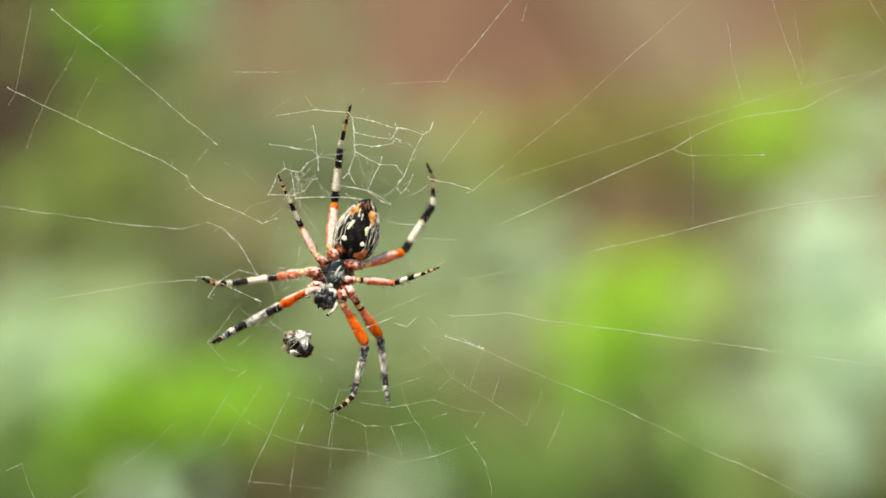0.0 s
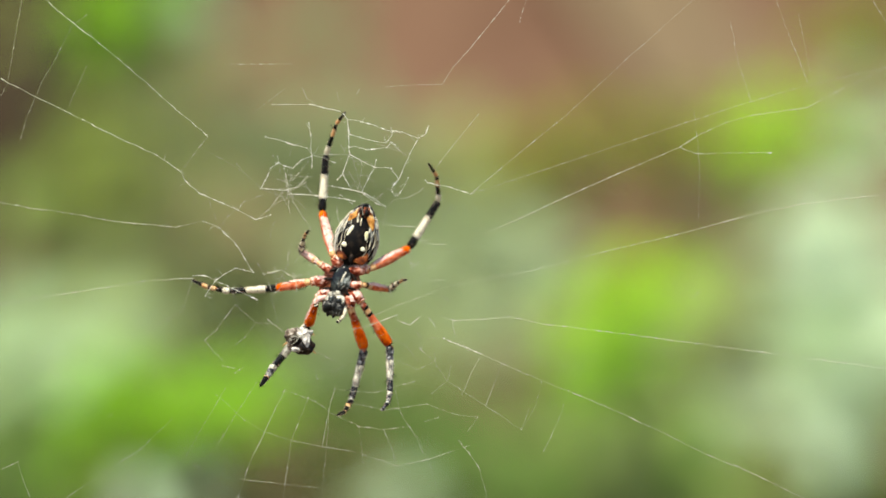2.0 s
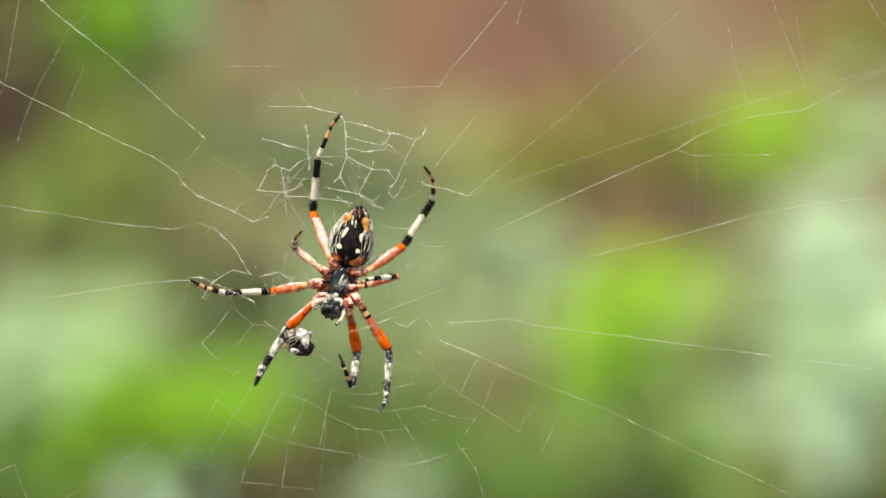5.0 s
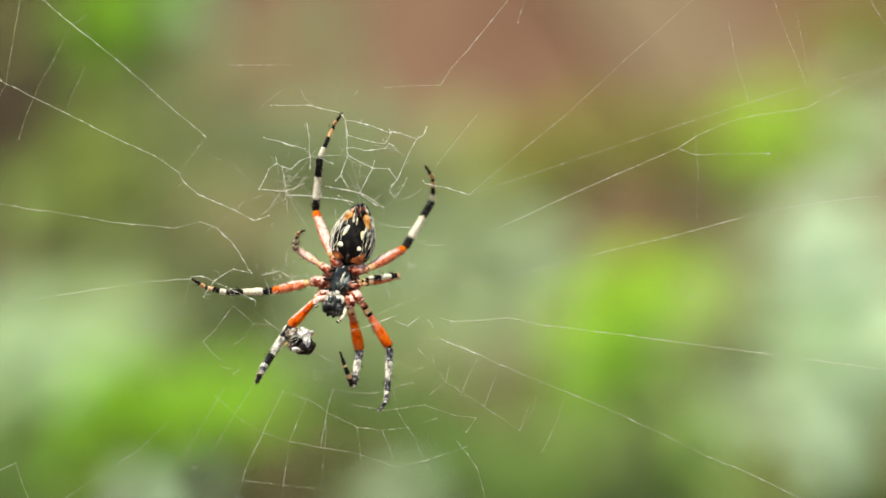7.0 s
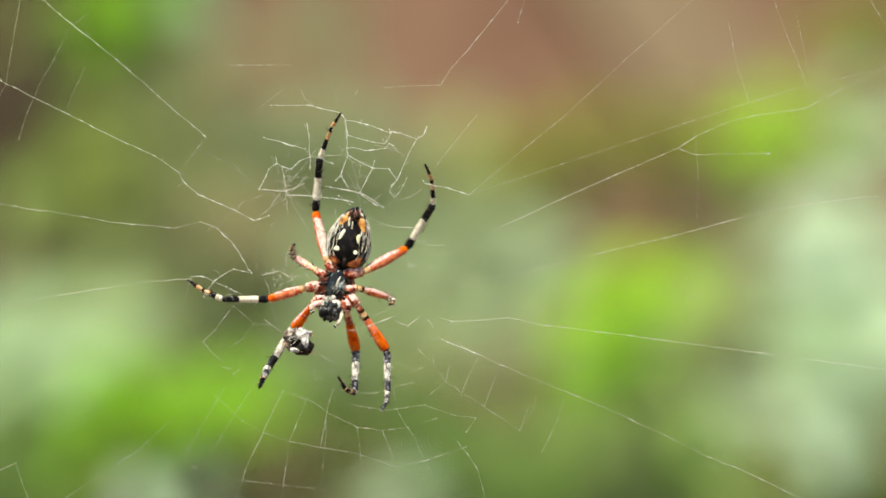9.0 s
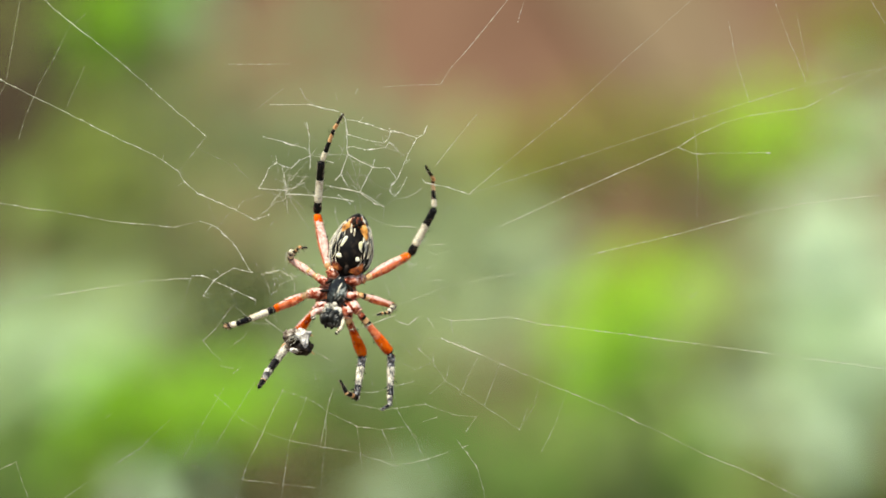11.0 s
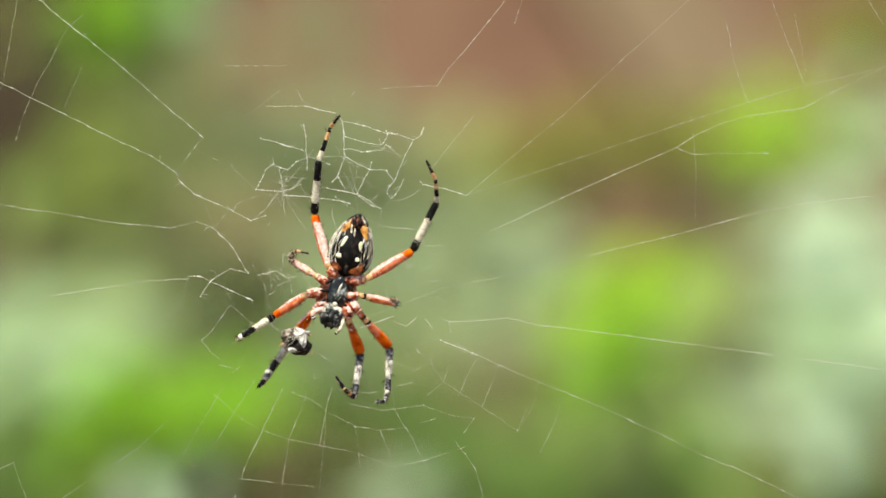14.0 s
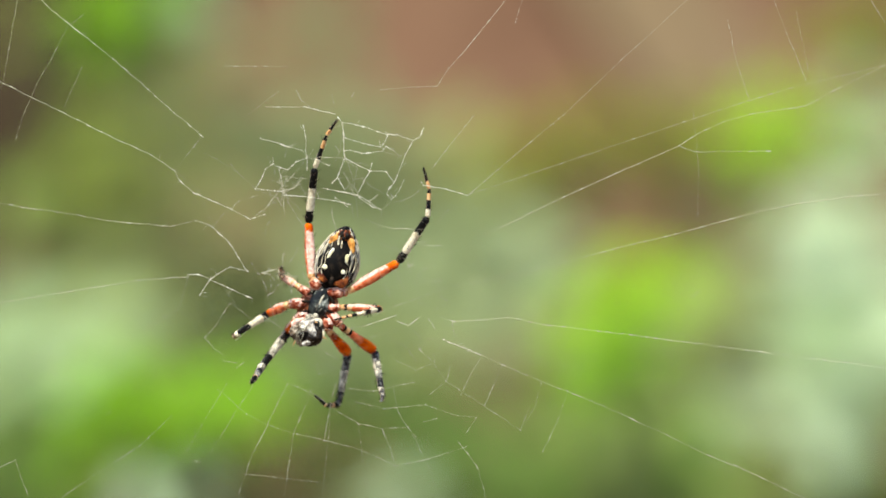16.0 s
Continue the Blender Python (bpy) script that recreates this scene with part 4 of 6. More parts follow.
for x, z, w, h, turn in ((-0.45, 8.0, 0.13, 0.85, -10), (0.02, 7.75, 0.11, 0.60, -8), (-0.75, 9.35, 0.16, 0.45, 40), (0.78, 9.35, 0.16, 0.45, -40)):
    lump("pale_streak", (x, on_belly(x, z, 0.02), z), (w, 0.14, h), CREAM, "pale streak below the spinnerets", 0.35, 3, turn, abdomen)

# front body
# the dark tone also puts shade into the creases between the coxae
lump("carapace", (0, 1.0, -0.6), (2.55, 1.4, 3.3), BROWN, "dark red-brown carapace", 0.05)
bm = bmesh.new()
outline = [(2.25, 0.30), (1.7, 0.95), (0.9, 1.32), (0.0, 1.42), (-0.9, 1.25), (-1.6, 0.85), (-2.0, 0.35)]
rows = []
for z, w in outline:
    rows.append([bm.verts.new((0.88 * w * u * MM, (-0.78 + 0.34 * u * u + 0.05 * abs(z)) * MM, z * MM)) for u in (-1, -0.66, -0.33, 0, 0.33, 0.66, 1)])
    rows[-1] += [bm.verts.new((w * u * 0.9 * MM, 0.4 * MM, z * MM)) for u in (1, 0, -1)]
for a, b in zip(rows, rows[1:]):
    for k in range(10):
        bm.faces.new((a[k], a[(k + 1) % 10], b[(k + 1) % 10], b[k]))
bm.faces.new(rows[0])
bm.faces.new(rows[-1])
sternum = part("sternum", bm, STERNUM, spider, "black shield-shaped sternum, its grey sheen painted in")
# the glossy shield's highlight, painted as thin pale lumps
for x, z, w, h, turn in ((0.18, 0.75, 0.13, 0.70, 12), (-0.12, -0.25, 0.16, 0.42, -8), (0.42, -0.55, 0.10, 0.34, 24)):
    lump("streak", (x, -0.70 - 0.05, z), (w, 0.08, h), PALE_BAND, "pale grey streak painted as a highlight", 0.4, 3, turn, sternum)
for x, z, w, h in ((-0.55, -1.75, 0.52, 0.42), (0.60, -1.95, 0.55, 0.40), (0.05, -1.35, 0.34, 0.26), (-0.95, -2.35, 0.30, 0.36), (1.0, -2.4, 0.30, 0.32)):
    lump("lip", (x, -0.86, z), (w * 1.15, 0.24, h * 1.1), PALE_BAND, "mottled pale grey mouthpart", 0.2, 2, x * 20)
lump("pedicel", (0, 0.2, 2.6), (0.45, 0.6, 0.7), HUSK)
lump("head", (0.05, -0.05, -3.0), (1.55, 1.25, 1.35), HEAD, "black head with grey mouthparts", 0.06, 2)
for side in (-1, 1):
    lump("jaw", (side * 0.68, -0.75, -3.25), (0.66, 0.75, 0.95), HEAD, "", 0.05, 2, side * -8)
    lump("fang", (side * 0.45, -1.05, -4.1), (0.20, 0.25, 0.45), HUSK, "", 0.1, 3, side * 20)
    lump("mouth_plate", (side * 0.52, -1.0, -2.25), (0.40, 0.26, 0.42), STERNUM, "greyish mouth plate", 0.3, 4, side * 25)
    bm = bmesh.new()
    path = ([(-1.0, -0.3, -2.2), (-1.7, -0.8, -2.5), (-2.25, -1.0, -2.9), (-2.25, -1.1, -3.4), (-1.95, -1.0, -3.75)] if side < 0
            else [(1.15, -0.1, -2.6), (1.55, -0.6, -3.2), (1.55, -0.8, -3.85), (1.25, -0.9, -4.5), (1.0, -0.9, -4.95)])
    smooth_path = []
    for i in range(len(path) - 1):
        for k in range(4):
            smooth_path.append(Vector(path[i]).lerp(Vector(path[i + 1]), k / 4))
    smooth_path.append(Vector(path[-1]))
    stout = 1.25 if side < 0 else 1.0
    tube(bm, [p * MM for p in smooth_path], [stout * MM * r for r in [0.26, 0.30, 0.34, 0.30, 0.25, 0.29, 0.31, 0.28, 0.22, 0.27, 0.28, 0.25, 0.17, 0.23, 0.25, 0.2, 0.1]], 10, slot_of=lambda i, k: (0 if k < 3 else 1) if i < 12 else (2 if i in (12, 14, 15) else 1))
    for k in range(26):
        foot = smooth_path[4 + k % 12] * MM
        way = Vector((math.cos(k * 2.4), math.sin(k * 2.4) - 0.3, -0.4)).normalized()
        tube(bm, [foot + way * 0.2 * MM, foot + way * 0.45 * MM], [0.018 * MM, 0.004 * MM], 3, slot=2 if k % 2 else 1)
    part("palp", bm, [DOWN_HIGHLIGHT, CREAM, HUSK], spider, "small pale hairy feeler with a dark tip beside the mouth")


# shade in the gaps between the leg bases, painted as dark lumps
for x, z, w, h, turn in ((-1.35, 1.25, 0.22, 0.75, 48), (1.4, 1.1, 0.22, 0.75, -50), (-1.6, 0.0, 0.20, 0.75, 75), (1.55, -0.35, 0.20, 0.75, -80), (-1.5, -1.3, 0.20, 0.7, 62), (1.5, -1.3, 0.20, 0.7, -55)):
    lump("membrane", (x, -0.25, z), (w, 0.35, h), HUSK, "dark lump painted as shade between the leg bases", 0.3, 3, turn)

# ---- legs ----
def tapered(length, r0, r1, belly_at, belly, bands, pale_side, spines, rng, bent=0.0, pinch=0.0, hairs=0):
    """A leg joint along +z with coloured bands, bristles and a pale side, part down, part painted highlight."""
    bm = bmesh.new()
    n = 34
    pts, rad = [], []
    for i in range(n + 1):
        f = i / n
        r = r0 + (r1 - r0) * f + belly * math.exp(-((f - belly_at) / 0.28) ** 2)
        if i in (0, n):
            r *= 0.45
        elif i in (1, n - 1):
            r *= 0.85
        if pinch:                        # the soft joint between kneecap and shin
            r *= 1 - 0.16 * math.exp(-((f - pinch) / 0.035) ** 2)
        pts.append(Vector((bent * math.sin(math.pi * f), 0, length * f)) * MM)
        rad.append(r * MM)
    sides = 14

    def slot_of(i, k):
        f = (i + 0.5) / n
        f += 0.035 * noise.noise(Vector((k * 1.7, length, 0.5)))
        a = 2 * math.pi * (k + 0.5) / sides
        for j, (end, slot, pale) in enumerate(bands):
            if f <= end or j == len(bands) - 1:
                edge = pale_side[2] + 0.2 * noise.noise(Vector((f * 9, k * 0.3, length)))
                centre = radians(-pale_side[1] if pale_side[0] > 0 else 180 + pale_side[1])
                return pale if pale is not None and math.cos(a - centre) > edge else slot
        return 0

    tube(bm, pts, rad, sides, slot_of=slot_of)
    for k in range(spines):              # bristles
        f = rng.uniform(0.08, 0.95)
        a = rng.uniform(0, 2 * math.pi)
        i = int(f * n)
        foot = pts[i] + Vector((math.cos(a), math.sin(a), 0)) * rad[i] * 0.8
        way = Vector((math.cos(a), math.sin(a), rng.uniform(0.5, 1.1))).normalized()
        big = rng.random() < 0.4
        size = (rng.uniform(0.5, 0.95) if big else rng.uniform(0.25, 0.5)) * MM * (1.0 if length > 3.6 else 0.65)
        tube(bm, [foot, foot + way * size * 0.5, foot + way * size + Vector((0, 0, size * 0.15))], [(0.048 if big else 0.024) * MM, (0.034 if big else 0.017) * MM, 0.004 * MM], 4, slot=0 if big else 1)
    for k in range(hairs):               # short fine hair
        f, a = rng.uniform(0.05, 0.98), rng.uniform(0, 2 * math.pi)
        i = int(f * n)
        foot = pts[i] + Vector((math.cos(a), math.sin(a), 0)) * rad[i] * 0.9
        way = Vector((math.cos(a), math.sin(a), rng.uniform(0.6, 1.6))).normalized()
        tube(bm, [foot, foot + way * rng.uniform(0.16, 0.34) * MM], [0.015 * MM, 0.003 * MM], 3, slot=0 if rng.random() < 0.45 else 5)
    return bm


LEG_MATS = [BLACK, CREAM, AMBER, ORANGE, ROSE, DOWN_HIGHLIGHT, GREY_BAND, PALE_BAND, SALMON]
BK, CR, AM, ORG, RO, DN, GB, PB, SA = range(9)


def leg(hip, coxa, lengths, thick, femur_bands, tibia_bands, foot_bands, toe_bands, pale_side, swell, label):
    """Hip and coxa in the body's space (mm). The coxa is the leg's own mesh; the four joints turn on it."""
    rng = random.Random(int(hip[0] * 100))
    hip, coxa = Vector((hip[0], 0, hip[1])), Vector((coxa[0], 0.1, coxa[1]))
    bm = bmesh.new()
    along = (hip - coxa).normalized()
    steps = (-0.9, -0.7, -0.35, 0.0, 0.25, 0.5, 0.66, 0.74, 0.82, 0.92, 1.02, 1.10)
    pts = [coxa.lerp(hip, f) * MM + Vector((0, -0.22 * MM * math.exp(-((f - 0.2) / 0.35) ** 2), 0)) for f in steps]
    tube(bm, pts, [r * thick * MM for r in (0.35, 0.50, 0.64, 0.74, 0.76, 0.70, 0.58, 0.55, 0.62, 0.62, 0.52, 0.26)], 16, slot_of=lambda i, k: 4 if i == 6 else (1 if i == 9 else 0))
    lit = Vector((-0.25, -0.45, 0.86))
    for f in list(bm.faces):             # sunward faces paled: a highlight painted over the down
        c = f.calc_center_median()
        near = min(pts, key=lambda p: (p - c).length)
        if f.material_index == 0 and (c - near).length > 0 and (c - near).normalized().dot(lit) > 0.62 + 0.45 * noise.noise(c * 2200):
            f.material_index = 2
    for k in range(46):
        f, a = rng.uniform(-0.2, 1.0), rng.uniform(0, 2 * math.pi)
        out = Matrix.Rotation(a, 3, along) @ along.orthogonal().normalized()
        foot = (coxa.lerp(hip, f) + out * 0.6 * thick) * MM
        tube(bm, [foot, foot + (out + along * rng.uniform(0.2, 1.0)).normalized() * rng.uniform(0.18, 0.42) * MM], [0.022 * MM, 0.004 * MM], 3, slot=2 if rng.random() < 0.7 else 3)
    base = part("leg", bm, [ROSE_DEEP, AMBER, DOWN_HIGHLIGHT, HUSK, BROWN], spider, label)
    joints = []
    front = swell > 0.6
    stout = (1.26 if hip.x < 0 else 1.06) if front else 1.0
    sole = (1.75 if hip.x < 0 else 1.15) if front else (1.3 if thick > 0.9 and thick < 1 else 1.0)
    for name, length, r0, r1, at, belly, bands, spines, bent in (
            ("femur", lengths[0], 0.44, 0.52, swell, 0.20, femur_bands, 22, 0.0),
            ("tibia", lengths[1], 0.47 * stout, (0.38 * stout if thick < 0.97 or front else 0.46), 0.15, 0.06, tibia_bands, 34, 0.0),
            ("metatarsus", lengths[2], 0.31 * sole, 0.21 * sole, 0.1, 0.03, foot_bands, 16, 0.0),
            ("tarsus", lengths[3], 0.23 * sole, 0.12 * sole, 0.1, 0.02, toe_bands, 9, 0.0)):
        bm = tapered(length, r0 * thick, r1 * thick, at, belly * thick, bands, pale_side, spines, rng, bent, 0.20 if name == "tibia" else 0.0, int(26 * length))
        joints.append(part(name, bm, LEG_MATS, base))
    return dict(hip=hip, joints=joints, rows=[[], [], [], []])


REAR_TIBIA = [(0.24, BK, None), (0.66, CR, None), (1.0, BK, None)]
FRONT_TIBIA = [(0.04, RO, None), (0.33, GB, PB), (0.74, PB, None), (0.98, GB, PB), (1.0, PB, None)]
CRISP_TIBIA = [(0.04, RO, None), (0.33, BK, PB), (0.74, PB, None), (0.98, BK, GB), (1.0, PB, None)]
SHORT_TIBIA = [(0.10, AM, None), (0.32, BK, None), (0.62, CR, None), (0.88, BK, None), (1.0, CR, None)]
FEET = [(0.30, CR, None), (0.62, BK, None), (0.86, AM, None), (1.0, BK, None)]
FRONT_FEET = [(0.42, PB, None), (0.72, GB, None), (0.82, PB, None), (1.0, GB, None)]
DARK_FEET = [(0.12, PB, None), (0.46, BK, None), (0.66, AM, None), (1.0, BK, None)]
TOES, FRONT_TOES, DARK_TOES = [(0.35, AM, None), (1.0, BK, None)], [(0.12, PB, None), (1.0, GB, None)], [(0.12, AM, None), (1.0, BK, None)]
# DN: the side paled for down and for the light from above
FEMUR_ROSE = [(0.10, AM, None), (0.84, SA, DN), (1.0, ORG, None)]
FEMUR_PINK = [(0.10, AM, None), (0.16, BK, DN), (0.26, RO, DN), (0.33, AM, None), (0.92, RO, DN), (1.0, AM, None)]
FEMUR_LIT = [(0.12, AM, None), (0.80, SA, DN), (1.0, ORG, None)]
FEMUR_FIRE = [(0.10, AM, RO), (0.30, RO, DN), (0.95, ORG, None), (1.0, RO, None)]
FEMUR_RING = [(0.10, AM, None), (0.18, BK, None), (0.30, AM, DN), (0.90, SA, DN), (1.0, ORG, None)]
FEMUR_LIT2 = [(0.08, RO, None), (0.97, ORG, DN), (1.0, RO, None)]
FEMUR_FIRE2 = [(0.08, RO, None), (0.15, BK, RO), (0.24, AM, None), (0.30, BK, RO), (0.58, SA, DN), (0.95, ORG, SA), (1.0, BK, None)]
LA = leg((-1.77, 2.79), (-0.98, 2.28), (7.30, 7.31, 4.50, 2.34), 1.0, FEMUR_ROSE, REAR_TIBIA, FEET, TOES, (1, 45, 0.1), 0.45, "long rear leg, rose femur and banded shin")
LB = leg((2.92, 2.60), (1.47, 2.07), (7.55, 7.13, 3.54, 2.82), 1.0, FEMUR_LIT, REAR_TIBIA, FEET, TOES, (-1, 12, 0.42), 0.45, "long rear leg, orange femur and banded shin")
LC = leg((-3.08, 1.48), (-1.89, 1.09), (4.10, 4.41, 1.96, 1.54), 0.72, FEMUR_PINK, SHORT_TIBIA, FEET, TOES, (1, 45, 0.25), 0.45, "short rose leg with fine bands")
LD = leg((2.63, 0.49), (1.65, 0.08), (5.18, 4.41, 1.96, 1.54), 0.74, FEMUR_RING, SHORT_TIBIA, FEET, TOES, (-1, 20, 0.5), 0.45, "short ringed leg with fine bands")
LE = leg((-3.64, -0.98), (-2.52, -0.55), (5.28, 6.02, 2.80, 2.24), 0.92, FEMUR_LIT, REAR_TIBIA, FEET, TOES, (1, 0, 0.5), 0.45, "outstretched leg, orange femur and banded shin")
LF = leg((-2.29, -2.80), (-1.46, -1.82), (4.89, 7.00, 2.80, 2.10), 0.95, FEMUR_LIT2, CRISP_TIBIA, FRONT_FEET, DARK_TOES, (1, 0, 0.72), 0.75, "front leg, orange femur and grey mottled shin")
LG = leg((2.03, -2.71), (1.76, -1.69), (6.32, 6.72, 3.15, 2.03), 1.0, FEMUR_FIRE, FRONT_TIBIA, DARK_FEET, DARK_TOES, (1, 0, 0.95), 0.75, "front leg, fiery orange femur and grey mottled shin")
LH = leg((3.21, -1.67), (2.30, -0.97), (7.05, 6.44, 2.66, 1.82), 0.95, FEMUR_FIRE2, FRONT_TIBIA, FRONT_FEET, FRONT_TOES, (1, 0, 0.85), 0.75, "front leg, orange femur and grey mottled shin")


# ---- the wrapped prey ----
prey = new("wrapped_prey")
tagged(prey, "small dark insect wrapped in white silk on the web", "prey")
prey.location = (0, 0.001, HEIGHT)
for x, y, z, r, d, h, name, mat, label, rough, grain in (
        (0.60, -0.10, -0.80, 1.25, 1.10, 1.05, "husk", HUSK, "dark insect body", 0.35, 1.8),
        (-0.15, 0.25, -0.10, 1.30, 1.00, 1.20, "thorax", HUSK, "dark hollow of the insect's body", 0.4, 2.4),
        (0.50, -0.35, 0.85, 1.05, 0.85, 0.80, "silk_wrap", WRAP, "lump of white wrapping silk", 0.40, 1.9),
        (0.90, -0.85, 0.15, 0.50, 0.50, 0.95, "silk_wrap", WRAP, "lump of white wrapping silk", 0.45, 2.2),
        (-1.20, -0.35, 0.55, 0.60, 0.65, 0.75, "silk_wrap", WRAP_DUSKY, "grey-brown lump of wrapping silk", 0.55, 2.4),
        (-0.55, -0.55, 1.05, 0.65, 0.55, 0.45, "silk_wrap", WRAP_DUSKY, "grey-brown lump of wrapping silk", 0.5, 2.6),
        (-0.15, -0.70, -1.10, 0.75, 0.45, 0.36, "silk_wrap", WRAP, "strip of pale silk", 0.5, 2.8),
        (-1.10, -0.45, -0.55, 0.35, 0.45, 0.65, "silk_wrap", WRAP_DUSKY, "grey-brown strip of silk", 0.5, 2.8),
        # a dark knob stands for the shade in the parcel's hollow
        (-0.30, -0.75, 0.05, 0.50, 0.45, 0.55, "hollow_knob", HUSK, "dark knob painted as the parcel's shaded hollow", 0.5, 2.4)):
    bm = bmesh.new()
    blob(bm, (x * MM, y * MM, z * MM), (r * MM, d * MM, h * MM), rough, grain, x * 7 + z, level=4)
    part(name, bm, mat, prey, label)
rng = random.Random(8)
for k in range(6):                       # silk wound round the parcel
    bm = bmesh.new()
    tilt, shift = rng.uniform(-60, 60), rng.uniform(0.2, 1.3)
    turn = Matrix.Rotation(radians(tilt), 3, "Y")
    pts = [turn @ Vector((1.52 * math.cos(a), 1.32 * math.sin(a), shift * 0.5 + 0.06 * math.sin(a * 5 + k))) + Vector((0.1, -0.1, 0.15)) for a in [math.pi * (1.02 + 0.96 * i / 14) for i in range(15)]]
    tube(bm, [p * MM for p in pts], [rng.uniform(0.012, 0.03) * MM for p in pts], 5)
    part("silk_thread", bm, SILK, prey)
for a, b in (((-1.2, -0.3, -0.2), (-2.1, -0.5, -0.75)), ((1.4, 0, -1.2), (2.1, -0.2, -1.75)), ((1.5, 0, 0.7), (1.95, -0.3, 0.55))):
    bm = bmesh.new()
    tube(bm, [Vector(a) * MM, Vector(a).lerp(Vector(b), 0.5) * MM + Vector((0, 0, 0.0001)), Vector(b) * MM], [0.16 * MM, 0.11 * MM, 0.04 * MM], 7)
    part("insect_leg", bm, AMBER, prey, "amber leg stub")


# ---- what moves ----
def stance(which, t, *joints):
    """The leg's knee, ankle, toe and tip at t seconds, in the body's space (mm)."""
    start = which["hip"]
    for k, end in enumerate(joints):
        end = Vector(end)
        z = (end - start).normalized()
        y = Vector((0, 1, 0)) if abs(z.y) < 0.97 else Vector((0, 1, 0.2)).normalized()
        x = y.cross(z).normalized()
        y = z.cross(x)
        m = Matrix((x, y, z)).transposed().to_4x4()
        m.translation = start * MM
        which["rows"][k].append((t, m))
        start = end


def motions():
    sway, body, parcel = [], [], []
    # the abdomen swings on its waist: seconds, sideways shift (mm), tilt (degrees)
    swing = [(0, 0.9, -2), (0.5, 1.0, -2), (1, 1.1, -2), (1.25, 1.0, -2), (1.5, 0.45, 0), (2, 0.4, 0), (2.5, 0.1, 0), (4, 0.1, 0), (6.5, 0.1, 0), (8, 0.1, 0), (8.5, 0.4, 0), (9, 0.35, 0), (9.2, 0.35, 0), (11.5, 0.5, 0), (12, 0.6, -1), (12.5, 0.3, 0), (13, 0.2, 0), (13.5, 0.35, 0), (14, 0.3, 0), (15, 0.4, 0), (15.5, 0.5, 0), (16, 0.7, 0)]
    walk(abdomen, [(t, pose(d * MM * 0.96, 0, d * MM * 0.28, 0, a, 0)) for t, d, a in swing])
    sway.append((0, pose(0.00075, 0, HEIGHT + 0.00032)))
    sway.append((0.5, pose(0.00151, 0, HEIGHT + 0.00043)))
    sway.append((1, pose(0.00054, 0, HEIGHT + 0.00021)))
    sway.append((1.5, pose(0.00022, 0, HEIGHT - 0.00011)))
    sway.append((2, pose(0.00022, 0, HEIGHT + 0.00011)))
    sway.append((2.5, pose(0.00000, 0, HEIGHT - 0.00011)))
    sway.append((3, pose(-0.00011, 0, HEIGHT - 0.00011)))
    sway.append((3.5, pose(-0.00021, 0, HEIGHT - 0.00011)))
    sway.append((4, pose(-0.00021, 0, HEIGHT - 0.00022)))
    sway.append((6.5, pose(0.00000, 0, HEIGHT - 0.00000)))
    sway.append((7, pose(0.00000, 0, HEIGHT - 0.00000)))
    sway.append((7.5, pose(0.00011, 0, HEIGHT - 0.00000)))
    sway.append((8, pose(0.00000, 0, HEIGHT - 0.00000)))
    sway.append((8.5, pose(0.00016, 0, HEIGHT + 0.00011)))
    sway.append((9, pose(0.00000, 0, HEIGHT - 0.00000)))
    sway.append((11.5, pose(0.00000, 0, HEIGHT + 0.00011)))
    sway.append((12, pose(0.00005, 0, HEIGHT + 0.00011)))
    sway.append((12.5, pose(-0.00011, 0, HEIGHT - 0.00000)))
    sway.append((13, pose(-0.00022, 0, HEIGHT - 0.00011)))
    sway.append((13.5, pose(-0.00021, 0, HEIGHT - 0.00000)))
    sway.append((14, pose(-0.00032, 0, HEIGHT - 0.00000)))
    sway.append((14.5, pose(-0.00022, 0, HEIGHT - 0.00000)))
    sway.append((15, pose(-0.00022, 0, HEIGHT - 0.00000)))
    sway.append((15.5, pose(-0.00027, 0, HEIGHT + 0.00016)))
    sway.append((16, pose(-0.00021, 0, HEIGHT + 0.00016)))
    body.append((0, pose(-0.01360, 0.003, HEIGHT - 0.00333, 0, 21.64, 0)))
    body.append((0.3, pose(-0.01314, 0.003, HEIGHT - 0.00326, 0, 21.64, 0)))
    body.append((0.5, pose(-0.01283, 0.003, HEIGHT - 0.00322, 0, 21.64, 0)))
    body.append((0.7, pose(-0.01322, 0.003, HEIGHT - 0.00331, 0, 21.64, 0)))
    body.append((1, pose(-0.01381, 0.003, HEIGHT - 0.00344, 0, 21.64, 0)))
    body.append((1.25, pose(-0.01397, 0.003, HEIGHT - 0.00360, 0, 21.64, 0)))
    body.append((1.5, pose(-0.01374, 0.003, HEIGHT - 0.00297, 0, 18.84, 0)))
    body.append((1.7, pose(-0.01289, 0.003, HEIGHT - 0.00404, 0, 15.95, 0)))
    body.append((2, pose(-0.01282, 0.003, HEIGHT - 0.00418, 0, 16.29, 0)))
    body.append((2.5, pose(-0.01324, 0.003, HEIGHT - 0.00453, 0, 16.12, 0)))
    body.append((3, pose(-0.01324, 0.003, HEIGHT - 0.00453, 0, 16.12, 0)))
    body.append((3.5, pose(-0.01317, 0.003, HEIGHT - 0.00453, 0, 15.41, 0)))
    body.append((4, pose(-0.01317, 0.003, HEIGHT - 0.00464, 0, 15.41, 0)))
    body.append((6.5, pose(-0.01289, 0.003, HEIGHT - 0.00418, 0, 15.22, 0)))
    body.append((7, pose(-0.01289, 0.003, HEIGHT - 0.00418, 0, 15.22, 0)))
    body.append((7.5, pose(-0.01278, 0.003, HEIGHT - 0.00418, 0, 15.22, 0)))
